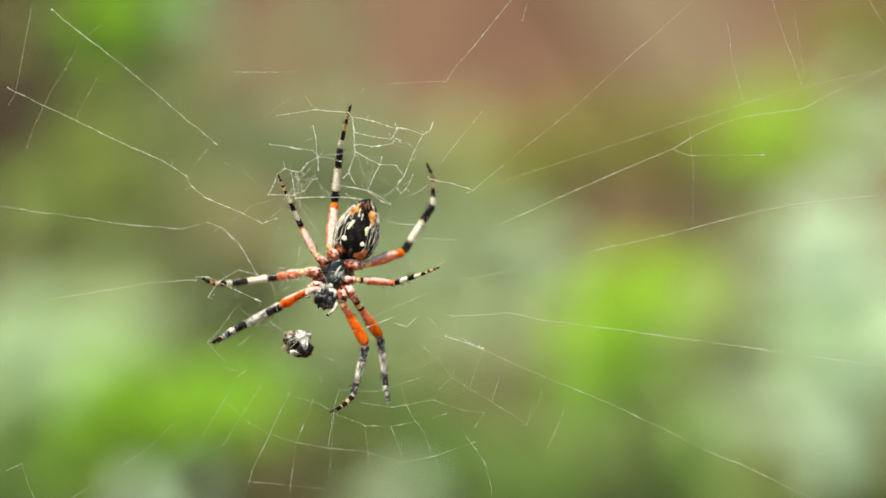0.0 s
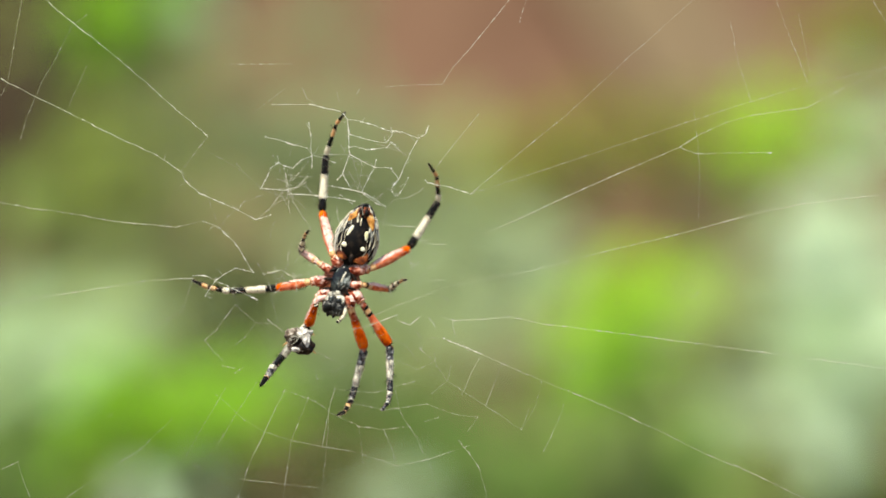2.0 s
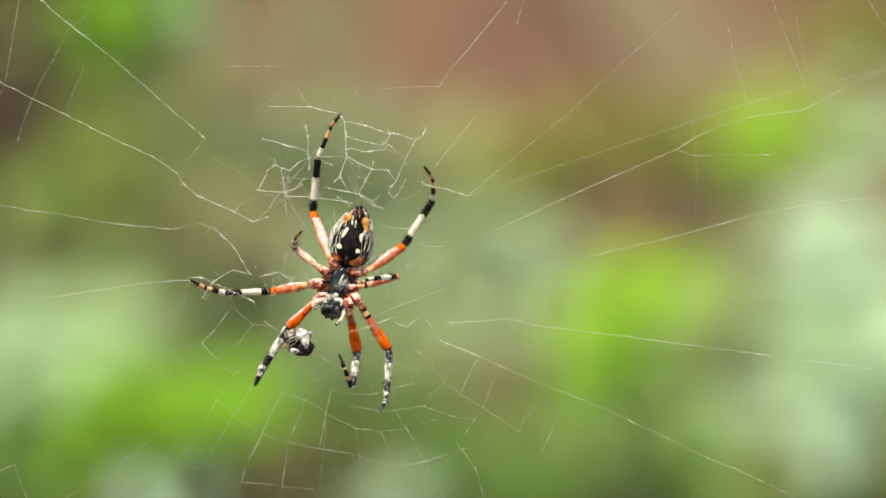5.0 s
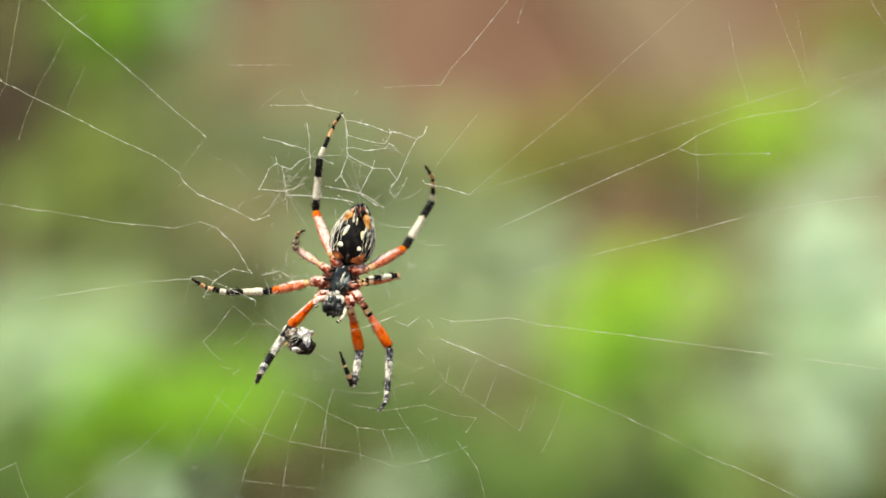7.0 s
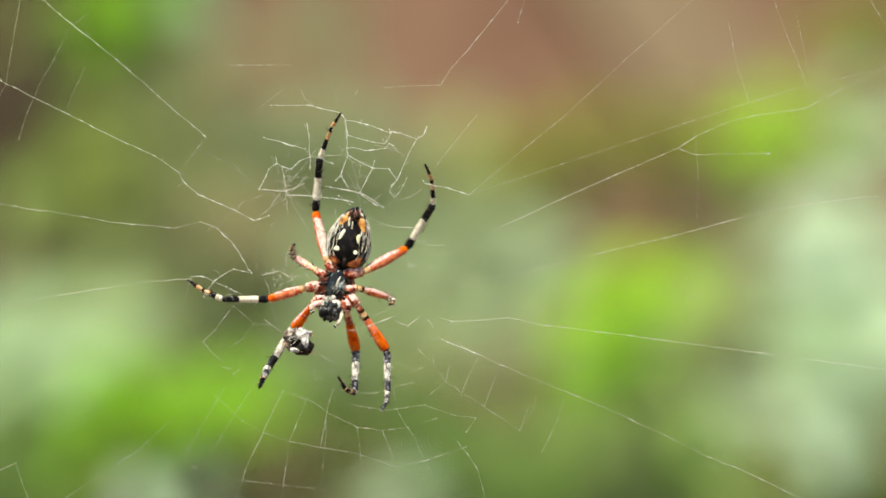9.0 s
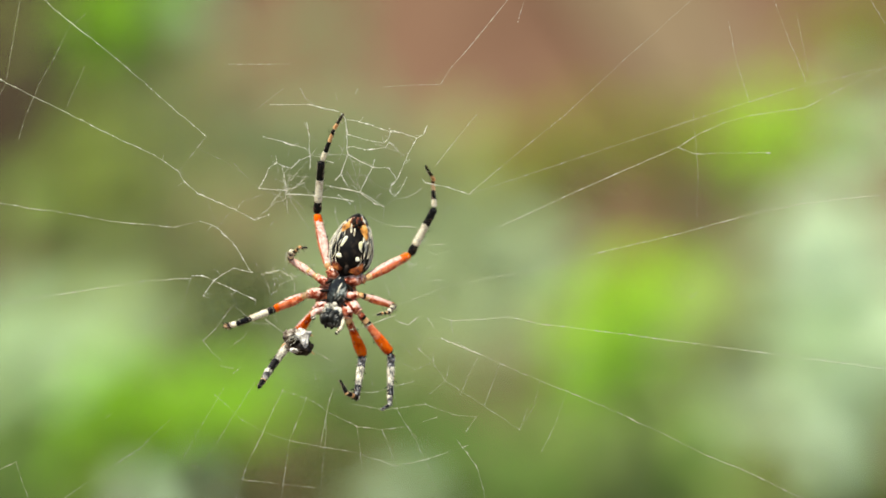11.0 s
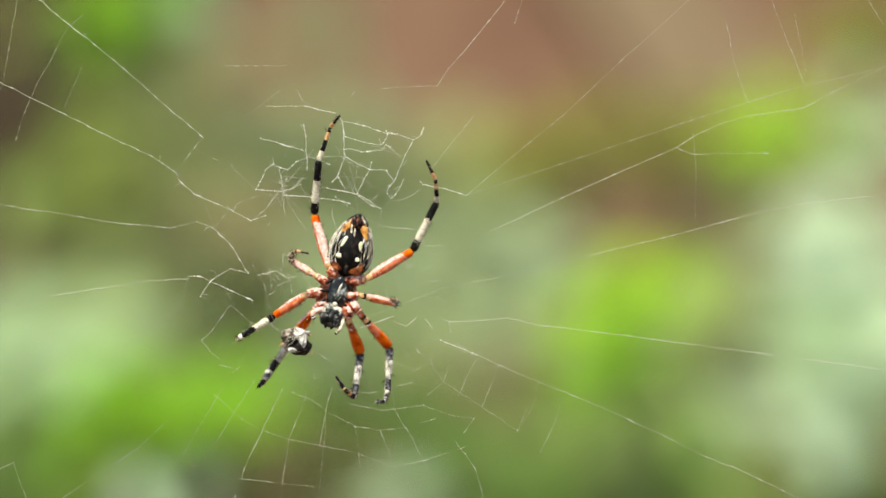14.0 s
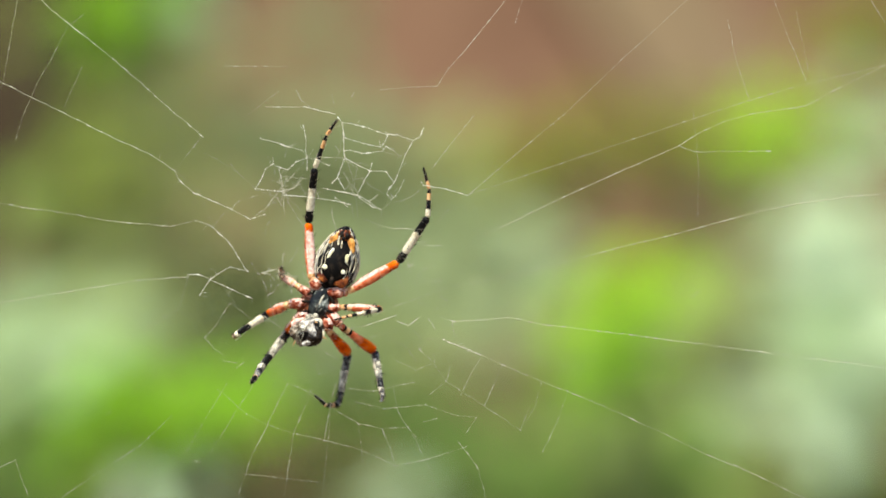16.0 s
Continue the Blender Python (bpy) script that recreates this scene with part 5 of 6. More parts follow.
    body.append((8, pose(-0.01289, 0.003, HEIGHT - 0.00418, 0, 15.22, 0)))
    body.append((8.5, pose(-0.01324, 0.003, HEIGHT - 0.00439, 0, 15.37, 0)))
    body.append((9, pose(-0.01345, 0.003, HEIGHT - 0.00474, 0, 13.19, 0)))
    body.append((9.2, pose(-0.01353, 0.003, HEIGHT - 0.00510, 0, 12.67, 0)))
    body.append((11.5, pose(-0.01324, 0.003, HEIGHT - 0.00559, 0, 14.24, 0)))
    body.append((12, pose(-0.01360, 0.003, HEIGHT - 0.00524, 0, 18.30, 0)))
    body.append((12.5, pose(-0.01307, 0.003, HEIGHT - 0.00513, 0, 16.07, 0)))
    body.append((13, pose(-0.01317, 0.003, HEIGHT - 0.00524, 0, 16.07, 0)))
    body.append((13.5, pose(-0.01289, 0.003, HEIGHT - 0.00524, 0, 15.95, 0)))
    body.append((14, pose(-0.01324, 0.003, HEIGHT - 0.00559, 0, 14.24, 0)))
    body.append((14.5, pose(-0.01388, 0.003, HEIGHT - 0.00545, 0, 14.88, 0)))
    body.append((15, pose(-0.01501, 0.003, HEIGHT - 0.00595, 0, 16.29, 0)))
    body.append((15.5, pose(-0.01565, 0.003, HEIGHT - 0.00666, 0, 15.33, 0)))
    body.append((16, pose(-0.01558, 0.003, HEIGHT - 0.00701, 0, 16.53, 0)))
    parcel.append((0, pose(-0.01806, 0.001, HEIGHT - 0.01167, 0, 0, 0)))
    parcel.append((0.3, pose(-0.01760, 0.001, HEIGHT - 0.01160, 0, 0, 0)))
    parcel.append((0.5, pose(-0.01730, 0.001, HEIGHT - 0.01156, 0, 0, 0)))
    parcel.append((0.7, pose(-0.01769, 0.001, HEIGHT - 0.01165, 0, 0, 0)))
    parcel.append((1, pose(-0.01827, 0.001, HEIGHT - 0.01178, 0, 0, 0)))
    parcel.append((1.25, pose(-0.01843, 0.001, HEIGHT - 0.01194, 0, 0, 0)))
    parcel.append((1.5, pose(-0.01827, 0.001, HEIGHT - 0.01188, 0, 0, 0)))
    parcel.append((1.7, pose(-0.01792, 0.001, HEIGHT - 0.01159, 0, 0, 0)))
    parcel.append((2, pose(-0.01785, 0.001, HEIGHT - 0.01131, 0, 0, 0)))
    parcel.append((2.5, pose(-0.01792, 0.001, HEIGHT - 0.01152, 0, 0, 0)))
    parcel.append((3, pose(-0.01792, 0.001, HEIGHT - 0.01152, 0, 0, 0)))
    parcel.append((3.5, pose(-0.01806, 0.001, HEIGHT - 0.01145, 0, 0, 0)))
    parcel.append((4, pose(-0.01806, 0.001, HEIGHT - 0.01156, 0, 0, 0)))
    parcel.append((6.5, pose(-0.01778, 0.001, HEIGHT - 0.01131, 0, 0, 0)))
    parcel.append((7, pose(-0.01778, 0.001, HEIGHT - 0.01131, 0, 0, 0)))
    parcel.append((7.5, pose(-0.01767, 0.001, HEIGHT - 0.01131, 0, 0, 0)))
    parcel.append((8, pose(-0.01778, 0.001, HEIGHT - 0.01131, 0, 0, 0)))
    parcel.append((8.5, pose(-0.01764, 0.001, HEIGHT - 0.01131, 0, 0, 0)))
    parcel.append((9, pose(-0.01799, 0.001, HEIGHT - 0.01138, 0, 0, 0)))
    parcel.append((9.2, pose(-0.01799, 0.001, HEIGHT - 0.01138, 0, 0, 0)))
    parcel.append((11.5, pose(-0.01813, 0.001, HEIGHT - 0.01145, 0, 0, 0)))
    parcel.append((12, pose(-0.01820, 0.001, HEIGHT - 0.01152, 0, 0, 0)))
    parcel.append((12.5, pose(-0.01809, 0.001, HEIGHT - 0.01142, 0, 0, 0)))
    parcel.append((13, pose(-0.01820, 0.001, HEIGHT - 0.01152, 0, 0, 0)))
    parcel.append((13.5, pose(-0.01827, 0.001, HEIGHT - 0.01138, 0, 0, 0)))
    parcel.append((14, pose(-0.01827, 0.001, HEIGHT - 0.01138, 0, 0, 0)))
    parcel.append((14.5, pose(-0.01820, 0.001, HEIGHT - 0.01138, 0, 0, 0)))
    parcel.append((15, pose(-0.01820, 0.001, HEIGHT - 0.01138, 0, 0, 0)))
    parcel.append((15.5, pose(-0.01764, 0.001, HEIGHT - 0.01096, 0, -8, 0)))
    parcel.append((16, pose(-0.01708, 0.001, HEIGHT - 0.01047, 0, -25, 0)))
    stance(LA, 0, (-3.58, 4.27, 8.43), (-5.38, 2.15, 15.19), (-5.78, -0.43, 18.85), (-5.84, -2.07, 20.54))
    stance(LA, 0.3, (-3.58, 4.26, 8.43), (-5.38, 2.15, 15.20), (-5.78, -0.44, 18.85), (-5.84, -2.08, 20.53))
    stance(LA, 0.5, (-3.57, 4.26, 8.44), (-5.38, 2.14, 15.20), (-5.78, -0.45, 18.85), (-5.85, -2.08, 20.53))
    stance(LA, 0.7, (-3.58, 4.26, 8.43), (-5.38, 2.15, 15.20), (-5.78, -0.44, 18.85), (-5.84, -2.07, 20.53))
    stance(LA, 1, (-3.59, 4.27, 8.43), (-5.38, 2.16, 15.19), (-5.78, -0.42, 18.86), (-5.84, -2.06, 20.54))
    stance(LA, 1.25, (-3.59, 4.27, 8.42), (-5.39, 2.17, 15.19), (-5.79, -0.41, 18.86), (-5.84, -2.04, 20.54))
    stance(LA, 1.5, (-4.62, 4.93, 7.36), (-6.19, 4.93, 14.50), (-5.99, 3.51, 18.77), (-5.35, 1.79, 20.23))
    stance(LA, 1.7, (-4.73, 4.66, 7.57), (-6.33, 4.66, 14.70), (-6.09, 2.71, 18.75), (-5.35, 1.75, 20.76))
    stance(LA, 2, (-4.98, 4.18, 7.84), (-6.55, 4.18, 14.98), (-6.25, 2.10, 18.96), (-5.44, 0.80, 20.75))
    stance(LA, 2.5, (-5.92, 2.72, 8.14), (-6.96, -0.34, 14.71), (-6.35, -1.06, 19.11), (-5.30, -2.31, 20.79))
    stance(LA, 3, (-5.79, 2.83, 8.18), (-6.83, -0.22, 14.75), (-6.33, -1.26, 19.10), (-5.29, -2.51, 20.78))
    stance(LA, 3.5, (-5.87, 2.95, 8.06), (-6.82, 0.31, 14.81), (-6.20, -1.20, 19.01), (-5.20, -2.53, 20.65))
    stance(LA, 4, (-5.87, 2.96, 8.06), (-6.82, 0.31, 14.81), (-6.20, -1.19, 19.01), (-5.20, -2.52, 20.66))
    stance(LA, 6.5, (-5.58, 3.70, 7.80), (-6.66, 1.06, 14.53), (-5.96, 1.06, 18.98), (-5.27, -0.54, 20.55))
    stance(LA, 7, (-5.58, 3.70, 7.80), (-6.66, 1.06, 14.53), (-5.96, 1.06, 18.98), (-5.27, -0.54, 20.55))
    stance(LA, 7.5, (-5.58, 3.70, 7.80), (-6.66, 1.06, 14.53), (-5.96, 1.06, 18.98), (-5.27, -0.54, 20.55))
    stance(LA, 8, (-5.58, 3.70, 7.80), (-6.66, 1.06, 14.53), (-5.96, 1.06, 18.98), (-5.27, -0.54, 20.55))
    stance(LA, 8.5, (-5.00, 3.51, 8.31), (-6.20, 0.63, 14.92), (-5.67, -1.20, 19.00), (-4.80, -2.67, 20.61))
    stance(LA, 9, (-4.83, 3.19, 8.60), (-5.64, 0.32, 15.28), (-4.96, -1.51, 19.33), (-4.13, -2.55, 21.26))
    stance(LA, 9.2, (-4.70, 2.94, 8.79), (-5.46, 0.72, 15.72), (-4.62, -0.95, 19.81), (-3.82, -1.68, 21.89))
    stance(LA, 11.5, (-4.91, 1.69, 9.16), (-5.77, -1.58, 15.63), (-5.35, -3.29, 19.78), (-4.65, -3.86, 21.94))
    stance(LA, 12, (-4.95, 2.53, 8.85), (-6.28, -0.36, 15.44), (-6.13, -2.80, 19.21), (-5.82, -3.25, 21.49))
    stance(LA, 12.5, (-6.02, 1.19, 8.61), (-7.00, -2.11, 15.06), (-6.25, -3.90, 19.11), (-5.49, -4.75, 21.16))
    stance(LA, 13, (-6.02, 1.19, 8.61), (-7.00, -2.10, 15.06), (-6.25, -3.89, 19.12), (-5.49, -4.74, 21.17))
    stance(LA, 13.5, (-5.41, 2.53, 8.59), (-6.60, -0.39, 15.18), (-6.21, -1.67, 19.48), (-5.54, -2.80, 21.43))
    stance(LA, 14, (-5.37, 1.75, 8.90), (-6.28, -1.19, 15.52), (-5.84, -1.82, 19.96), (-4.96, -3.22, 21.61))
    stance(LA, 14.5, (-5.14, 2.06, 8.93), (-6.00, -1.18, 15.43), (-5.38, -3.00, 19.50), (-4.55, -3.45, 21.64))
    stance(LA, 15, (-4.14, 1.57, 9.52), (-5.09, -0.91, 16.33), (-4.69, -2.85, 20.37), (-4.22, -4.18, 22.24))
    stance(LA, 15.5, (-3.92, 0.00, 9.77), (-4.75, -2.51, 16.58), (-4.16, -4.37, 20.63), (-3.47, -4.37, 22.88))
    stance(LA, 16, (-4.25, 1.59, 9.47), (-5.29, -0.89, 16.27), (-4.95, -2.18, 20.57), (-4.24, -2.18, 22.80))
    stance(LB, 0, (6.86, 5.57, 5.84), (8.14, 5.57, 12.85), (6.89, 5.57, 16.17), (5.45, 3.52, 17.48))
    stance(LB, 0.3, (6.87, 5.56, 5.84), (8.15, 5.56, 12.86), (6.89, 5.56, 16.17), (5.46, 3.52, 17.48))
    stance(LB, 0.5, (6.88, 5.55, 5.85), (8.15, 5.55, 12.86), (6.90, 5.55, 16.18), (5.46, 3.51, 17.49))
    stance(LB, 0.7, (6.87, 5.56, 5.84), (8.15, 5.56, 12.86), (6.89, 5.56, 16.17), (5.46, 3.52, 17.48))
    stance(LB, 1, (6.86, 5.57, 5.83), (8.14, 5.57, 12.85), (6.88, 5.57, 16.16), (5.45, 3.53, 17.48))
    stance(LB, 1.25, (6.86, 5.58, 5.83), (8.13, 5.58, 12.85), (6.88, 5.58, 16.16), (5.45, 3.53, 17.48))
    stance(LB, 1.5, (6.28, 6.39, 4.82), (8.34, 6.39, 11.65), (7.44, 6.39, 15.08), (6.33, 4.16, 16.40))
    stance(LB, 1.7, (6.62, 5.88, 5.56), (8.55, 5.88, 12.43), (7.65, 4.25, 15.44), (6.26, 2.12, 16.68))
    stance(LB, 2, (6.95, 5.09, 6.46), (8.88, 5.09, 13.33), (7.78, 3.45, 16.27), (6.32, 1.35, 17.47))
    stance(LB, 2.5, (6.43, 4.80, 7.25), (8.43, 4.80, 14.10), (7.74, 2.34, 16.55), (6.35, 0.09, 17.54))
    stance(LB, 3, (6.39, 4.69, 7.39), (8.48, 2.83, 13.95), (7.76, 0.24, 16.26), (6.35, -1.93, 17.38))
    stance(LB, 3.5, (6.45, 4.89, 7.15), (8.63, 3.05, 13.69), (7.89, 0.61, 16.15), (6.37, -1.53, 17.19))
    stance(LB, 4, (6.45, 4.89, 7.15), (8.63, 3.05, 13.69), (7.89, 0.61, 16.15), (6.37, -1.53, 17.19))
    stance(LB, 6.5, (6.58, 5.55, 6.19), (8.45, 5.55, 13.07), (7.72, 3.40, 15.80), (6.38, 1.22, 16.98))
    stance(LB, 7, (6.58, 5.55, 6.19), (8.45, 5.55, 13.07), (7.72, 3.40, 15.80), (6.38, 1.22, 16.98))
    stance(LB, 7.5, (6.58, 5.55, 6.19), (8.45, 5.55, 13.07), (7.72, 3.40, 15.80), (6.38, 1.22, 16.98))
    stance(LB, 8, (6.58, 5.55, 6.19), (8.45, 5.55, 13.07), (7.72, 3.40, 15.80), (6.38, 1.22, 16.98))
    stance(LB, 8.5, (6.89, 4.98, 6.67), (9.06, 3.16, 13.21), (8.12, 0.99, 15.85), (6.64, -0.94, 17.28))
    stance(LB, 9, (7.51, 4.37, 6.71), (9.55, 1.46, 12.89), (8.65, -0.29, 15.84), (7.41, -2.20, 17.50))
    stance(LB, 9.2, (7.82, 4.19, 6.54), (9.86, 2.83, 13.24), (8.98, 1.11, 16.21), (7.71, -0.89, 17.74))
    stance(LB, 11.5, (7.68, 3.98, 6.91), (9.21, 1.68, 13.48), (8.20, 1.68, 16.87), (6.56, 0.03, 18.47))
    stance(LB, 12, (7.79, 3.19, 7.42), (9.09, 1.52, 14.23), (7.65, 0.32, 17.23), (5.96, -1.34, 18.77))
    stance(LB, 12.5, (7.22, 3.87, 7.46), (8.48, 1.43, 14.05), (7.72, -0.77, 16.71), (6.11, -2.70, 18.01))
    stance(LB, 13, (7.22, 3.87, 7.46), (8.48, 1.44, 14.04), (7.72, -0.76, 16.71), (6.11, -2.69, 18.01))
    stance(LB, 13.5, (7.74, 3.01, 7.59), (9.20, 0.80, 14.21), (7.97, -1.05, 16.97), (6.06, -2.37, 18.56))
    stance(LB, 14, (7.78, 3.15, 7.45), (9.25, 1.44, 14.22), (8.43, -0.76, 16.87), (6.70, -1.74, 18.87))
    stance(LB, 14.5, (7.90, 2.71, 7.59), (9.54, 0.84, 14.28), (8.77, -1.38, 16.94), (7.11, -2.62, 18.84))
    stance(LB, 15, (8.32, 0.00, 7.89), (10.20, 0.00, 14.76), (9.38, -1.87, 17.66), (7.58, -1.87, 19.83))
    stance(LB, 15.5, (8.34, 0.00, 7.86), (10.67, -1.53, 14.42), (9.67, -1.53, 17.82), (8.25, -1.53, 20.26))
    stance(LB, 16, (8.03, 1.66, 7.91), (9.98, -0.55, 14.40), (9.16, -0.55, 17.85), (7.67, -0.55, 20.25))
    stance(LC, 0, (-6.02, 1.45, 3.95), (-8.86, -0.29, 6.84), (-10.15, -1.01, 8.13), (-11.12, -1.61, 9.16))
    stance(LC, 0.3, (-6.01, 1.45, 3.95), (-8.86, -0.29, 6.84), (-10.15, -1.00, 8.13), (-11.12, -1.61, 9.16))
    stance(LC, 0.5, (-6.01, 1.45, 3.95), (-8.86, -0.29, 6.84), (-10.15, -1.00, 8.13), (-11.12, -1.60, 9.16))
    stance(LC, 0.7, (-6.01, 1.45, 3.95), (-8.86, -0.29, 6.84), (-10.15, -1.00, 8.13), (-11.12, -1.61, 9.16))
    stance(LC, 1, (-6.02, 1.45, 3.95), (-8.86, -0.29, 6.84), (-10.15, -1.01, 8.13), (-11.12, -1.61, 9.16))
    stance(LC, 1.25, (-6.02, 1.45, 3.95), (-8.86, -0.29, 6.84), (-10.15, -1.00, 8.13), (-11.12, -1.61, 9.17))
    stance(LC, 1.5, (-6.58, 1.22, 3.23), (-8.81, -0.99, 6.32), (-10.13, -0.99, 7.77), (-11.23, -0.99, 8.85))
    stance(LC, 1.7, (-4.78, 3.73, 1.41), (-6.11, 0.42, 4.00), (-6.86, -0.74, 5.39), (-7.34, -1.37, 6.72))
    stance(LC, 2, (-6.03, 2.73, 2.29), (-5.91, -1.53, 3.43), (-5.77, -3.12, 4.56), (-5.35, -4.47, 5.18))
    stance(LC, 2.5, (-6.88, 0.00, 3.02), (-6.95, -4.24, 4.23), (-6.68, -6.02, 5.02), (-5.96, -7.26, 5.58))
    stance(LC, 3, (-6.62, 1.52, 2.88), (-6.69, -2.75, 3.95), (-6.55, -4.45, 4.93), (-5.76, -5.64, 5.50))
    stance(LC, 3.5, (-6.68, 1.03, 3.16), (-6.60, -3.28, 4.04), (-6.41, -5.05, 4.88), (-5.81, -6.37, 5.39))
    stance(LC, 4, (-6.68, 1.04, 3.16), (-6.60, -3.28, 4.04), (-6.41, -5.05, 4.88), (-5.81, -6.37, 5.40))
    stance(LC, 6.5, (-6.63, 1.72, 2.60), (-6.55, -2.55, 3.71), (-6.40, -4.25, 4.68), (-5.59, -5.46, 5.18))
    stance(LC, 7, (-6.63, 1.72, 2.60), (-6.55, -2.55, 3.71), (-6.40, -4.25, 4.68), (-5.59, -5.46, 5.18))
    stance(LC, 7.5, (-6.63, 1.72, 2.60), (-6.55, -2.55, 3.71), (-6.40, -4.25, 4.68), (-5.59, -5.45, 5.18))
    stance(LC, 8, (-6.63, 1.72, 2.60), (-6.55, -2.55, 3.71), (-6.40, -4.25, 4.68), (-5.59, -5.46, 5.18))
    stance(LC, 8.5, (-6.38, 0.85, 3.76), (-6.45, -3.41, 4.88), (-6.05, -5.23, 5.48), (-4.98, -6.30, 5.76))
    stance(LC, 9, (-6.14, 2.57, 2.41), (-6.27, -1.78, 3.11), (-6.20, -3.65, 3.71), (-5.84, -5.08, 4.15))
    stance(LC, 9.2, (-5.81, 3.02, 1.94), (-5.84, -1.22, 3.12), (-5.14, -2.93, 3.78), (-3.70, -3.46, 3.89))
    stance(LC, 11.5, (-6.86, 0.43, 3.01), (-6.71, -3.86, 4.00), (-6.29, -5.59, 4.82), (-5.28, -6.72, 5.07))
    stance(LC, 12, (-6.26, 2.32, 2.62), (-7.40, -1.61, 4.26), (-8.08, -3.23, 5.13), (-8.72, -4.32, 6.01))
    stance(LC, 12.5, (-6.82, 0.61, 3.05), (-6.88, -3.66, 4.12), (-6.71, -4.92, 5.62), (-6.19, -5.80, 6.77))
    stance(LC, 13, (-6.82, 0.61, 3.05), (-6.88, -3.66, 4.13), (-6.71, -4.92, 5.62), (-6.19, -5.80, 6.77))
    stance(LC, 13.5, (-6.60, 1.82, 2.53), (-6.77, -2.35, 3.95), (-7.00, -3.71, 5.34), (-6.85, -4.31, 6.75))
    stance(LC, 14, (-6.68, 1.65, 2.53), (-6.66, -2.67, 3.43), (-5.97, -4.40, 4.04), (-4.43, -4.40, 4.03))
    stance(LC, 14.5, (-6.54, 1.71, 2.87), (-5.97, -2.60, 3.62), (-5.11, -4.20, 4.36), (-3.67, -4.74, 4.52))
    stance(LC, 15, (-6.02, 2.41, 3.02), (-5.81, -1.83, 4.21), (-4.77, -3.14, 5.24), (-3.23, -3.14, 5.35))
    stance(LC, 15.5, (-6.27, 1.16, 3.78), (-5.86, -3.10, 4.86), (-4.87, -4.28, 6.07), (-3.33, -4.28, 6.22))
    stance(LC, 16, (-5.58, 3.21, 1.99), (-5.61, -1.13, 2.78), (-5.68, -3.07, 3.07), (-5.48, -4.58, 3.29))
    stance(LD, 0, (7.29, 1.78, 1.87), (9.75, -1.27, 3.89), (10.98, -2.32, 4.99), (11.91, -3.15, 5.90))
    stance(LD, 0.3, (7.29, 1.77, 1.87), (9.75, -1.29, 3.89), (10.98, -2.33, 4.99), (11.91, -3.17, 5.90))
    stance(LD, 0.5, (7.29, 1.77, 1.87), (9.75, -1.30, 3.88), (10.98, -2.34, 4.99), (11.90, -3.18, 5.89))
    stance(LD, 0.7, (7.29, 1.78, 1.87), (9.75, -1.28, 3.89), (10.98, -2.33, 4.99), (11.91, -3.17, 5.90))
    stance(LD, 1, (7.29, 1.79, 1.87), (9.75, -1.27, 3.89), (10.99, -2.31, 5.00), (11.91, -3.14, 5.90))
    stance(LD, 1.25, (7.29, 1.79, 1.87), (9.75, -1.26, 3.89), (10.99, -2.30, 5.00), (11.91, -3.13, 5.90))
    stance(LD, 1.5, (6.64, 3.21, 1.09), (9.27, 0.14, 2.86), (10.61, -0.72, 4.00), (11.26, -1.72, 4.98))
    stance(LD, 1.7, (7.18, 2.25, 1.50), (9.25, -1.23, 3.25), (10.08, -2.71, 4.24), (10.19, -3.94, 5.15))
    stance(LD, 2, (6.08, 3.85, 0.81), (6.78, -0.38, 1.84), (7.38, -2.16, 2.41), (7.90, -3.57, 2.73))
    stance(LD, 2.25, (6.94, 2.55, 1.79), (6.28, -1.79, 1.38), (5.77, -3.66, 1.05), (5.31, -5.10, 0.80))
    stance(LD, 2.5, (7.36, 0.00, 2.58), (4.90, -3.17, 0.75), (3.38, -3.98, -0.18), (2.11, -3.98, -1.04))
    stance(LD, 3, (6.86, 0.00, 3.17), (3.89, -2.72, 2.03), (2.72, -4.07, 1.21), (1.64, -5.10, 0.85))
    stance(LD, 3.5, (6.90, 0.00, 3.11), (3.84, -2.61, 1.96), (2.66, -3.96, 1.15), (1.58, -4.99, 0.80))
    stance(LD, 4, (6.90, 0.00, 3.11), (3.84, -2.61, 1.96), (2.66, -3.96, 1.16), (1.58, -4.99, 0.80))
    stance(LD, 6.5, (6.85, 1.61, 2.72), (3.59, -0.74, 1.56), (2.59, -2.29, 0.87), (1.46, -3.20, 0.37))
    stance(LD, 7, (6.85, 1.61, 2.72), (3.59, -0.74, 1.56), (2.59, -2.29, 0.87), (1.46, -3.20, 0.37))
    stance(LD, 7.5, (6.85, 1.61, 2.72), (3.59, -0.74, 1.56), (2.59, -2.29, 0.87), (1.46, -3.20, 0.37))
    stance(LD, 8, (6.85, 1.61, 2.72), (3.59, -0.74, 1.56), (2.59, -2.29, 0.87), (1.46, -3.20, 0.37))
    stance(LD, 8.5, (7.26, 1.40, 2.34), (6.17, -2.86, 2.69), (5.14, -4.53, 2.65), (4.47, -5.92, 2.62))
    stance(LD, 9, (6.87, 2.95, 0.16), (7.51, -1.41, 0.05), (7.42, -3.34, -0.28), (7.09, -4.82, -0.53))
    stance(LD, 9.2, (7.59, 1.40, -0.00), (6.43, -2.85, -0.15), (5.43, -4.54, -0.26), (4.56, -5.80, -0.28))
    stance(LD, 11.5, (7.21, 2.39, 0.16), (7.16, -1.94, -0.68), (6.57, -3.78, -0.99), (5.99, -5.16, -1.37))
    stance(LD, 12, (7.22, 2.27, 1.21), (7.00, -2.13, 1.10), (6.77, -4.08, 1.08), (6.55, -5.60, 1.19))
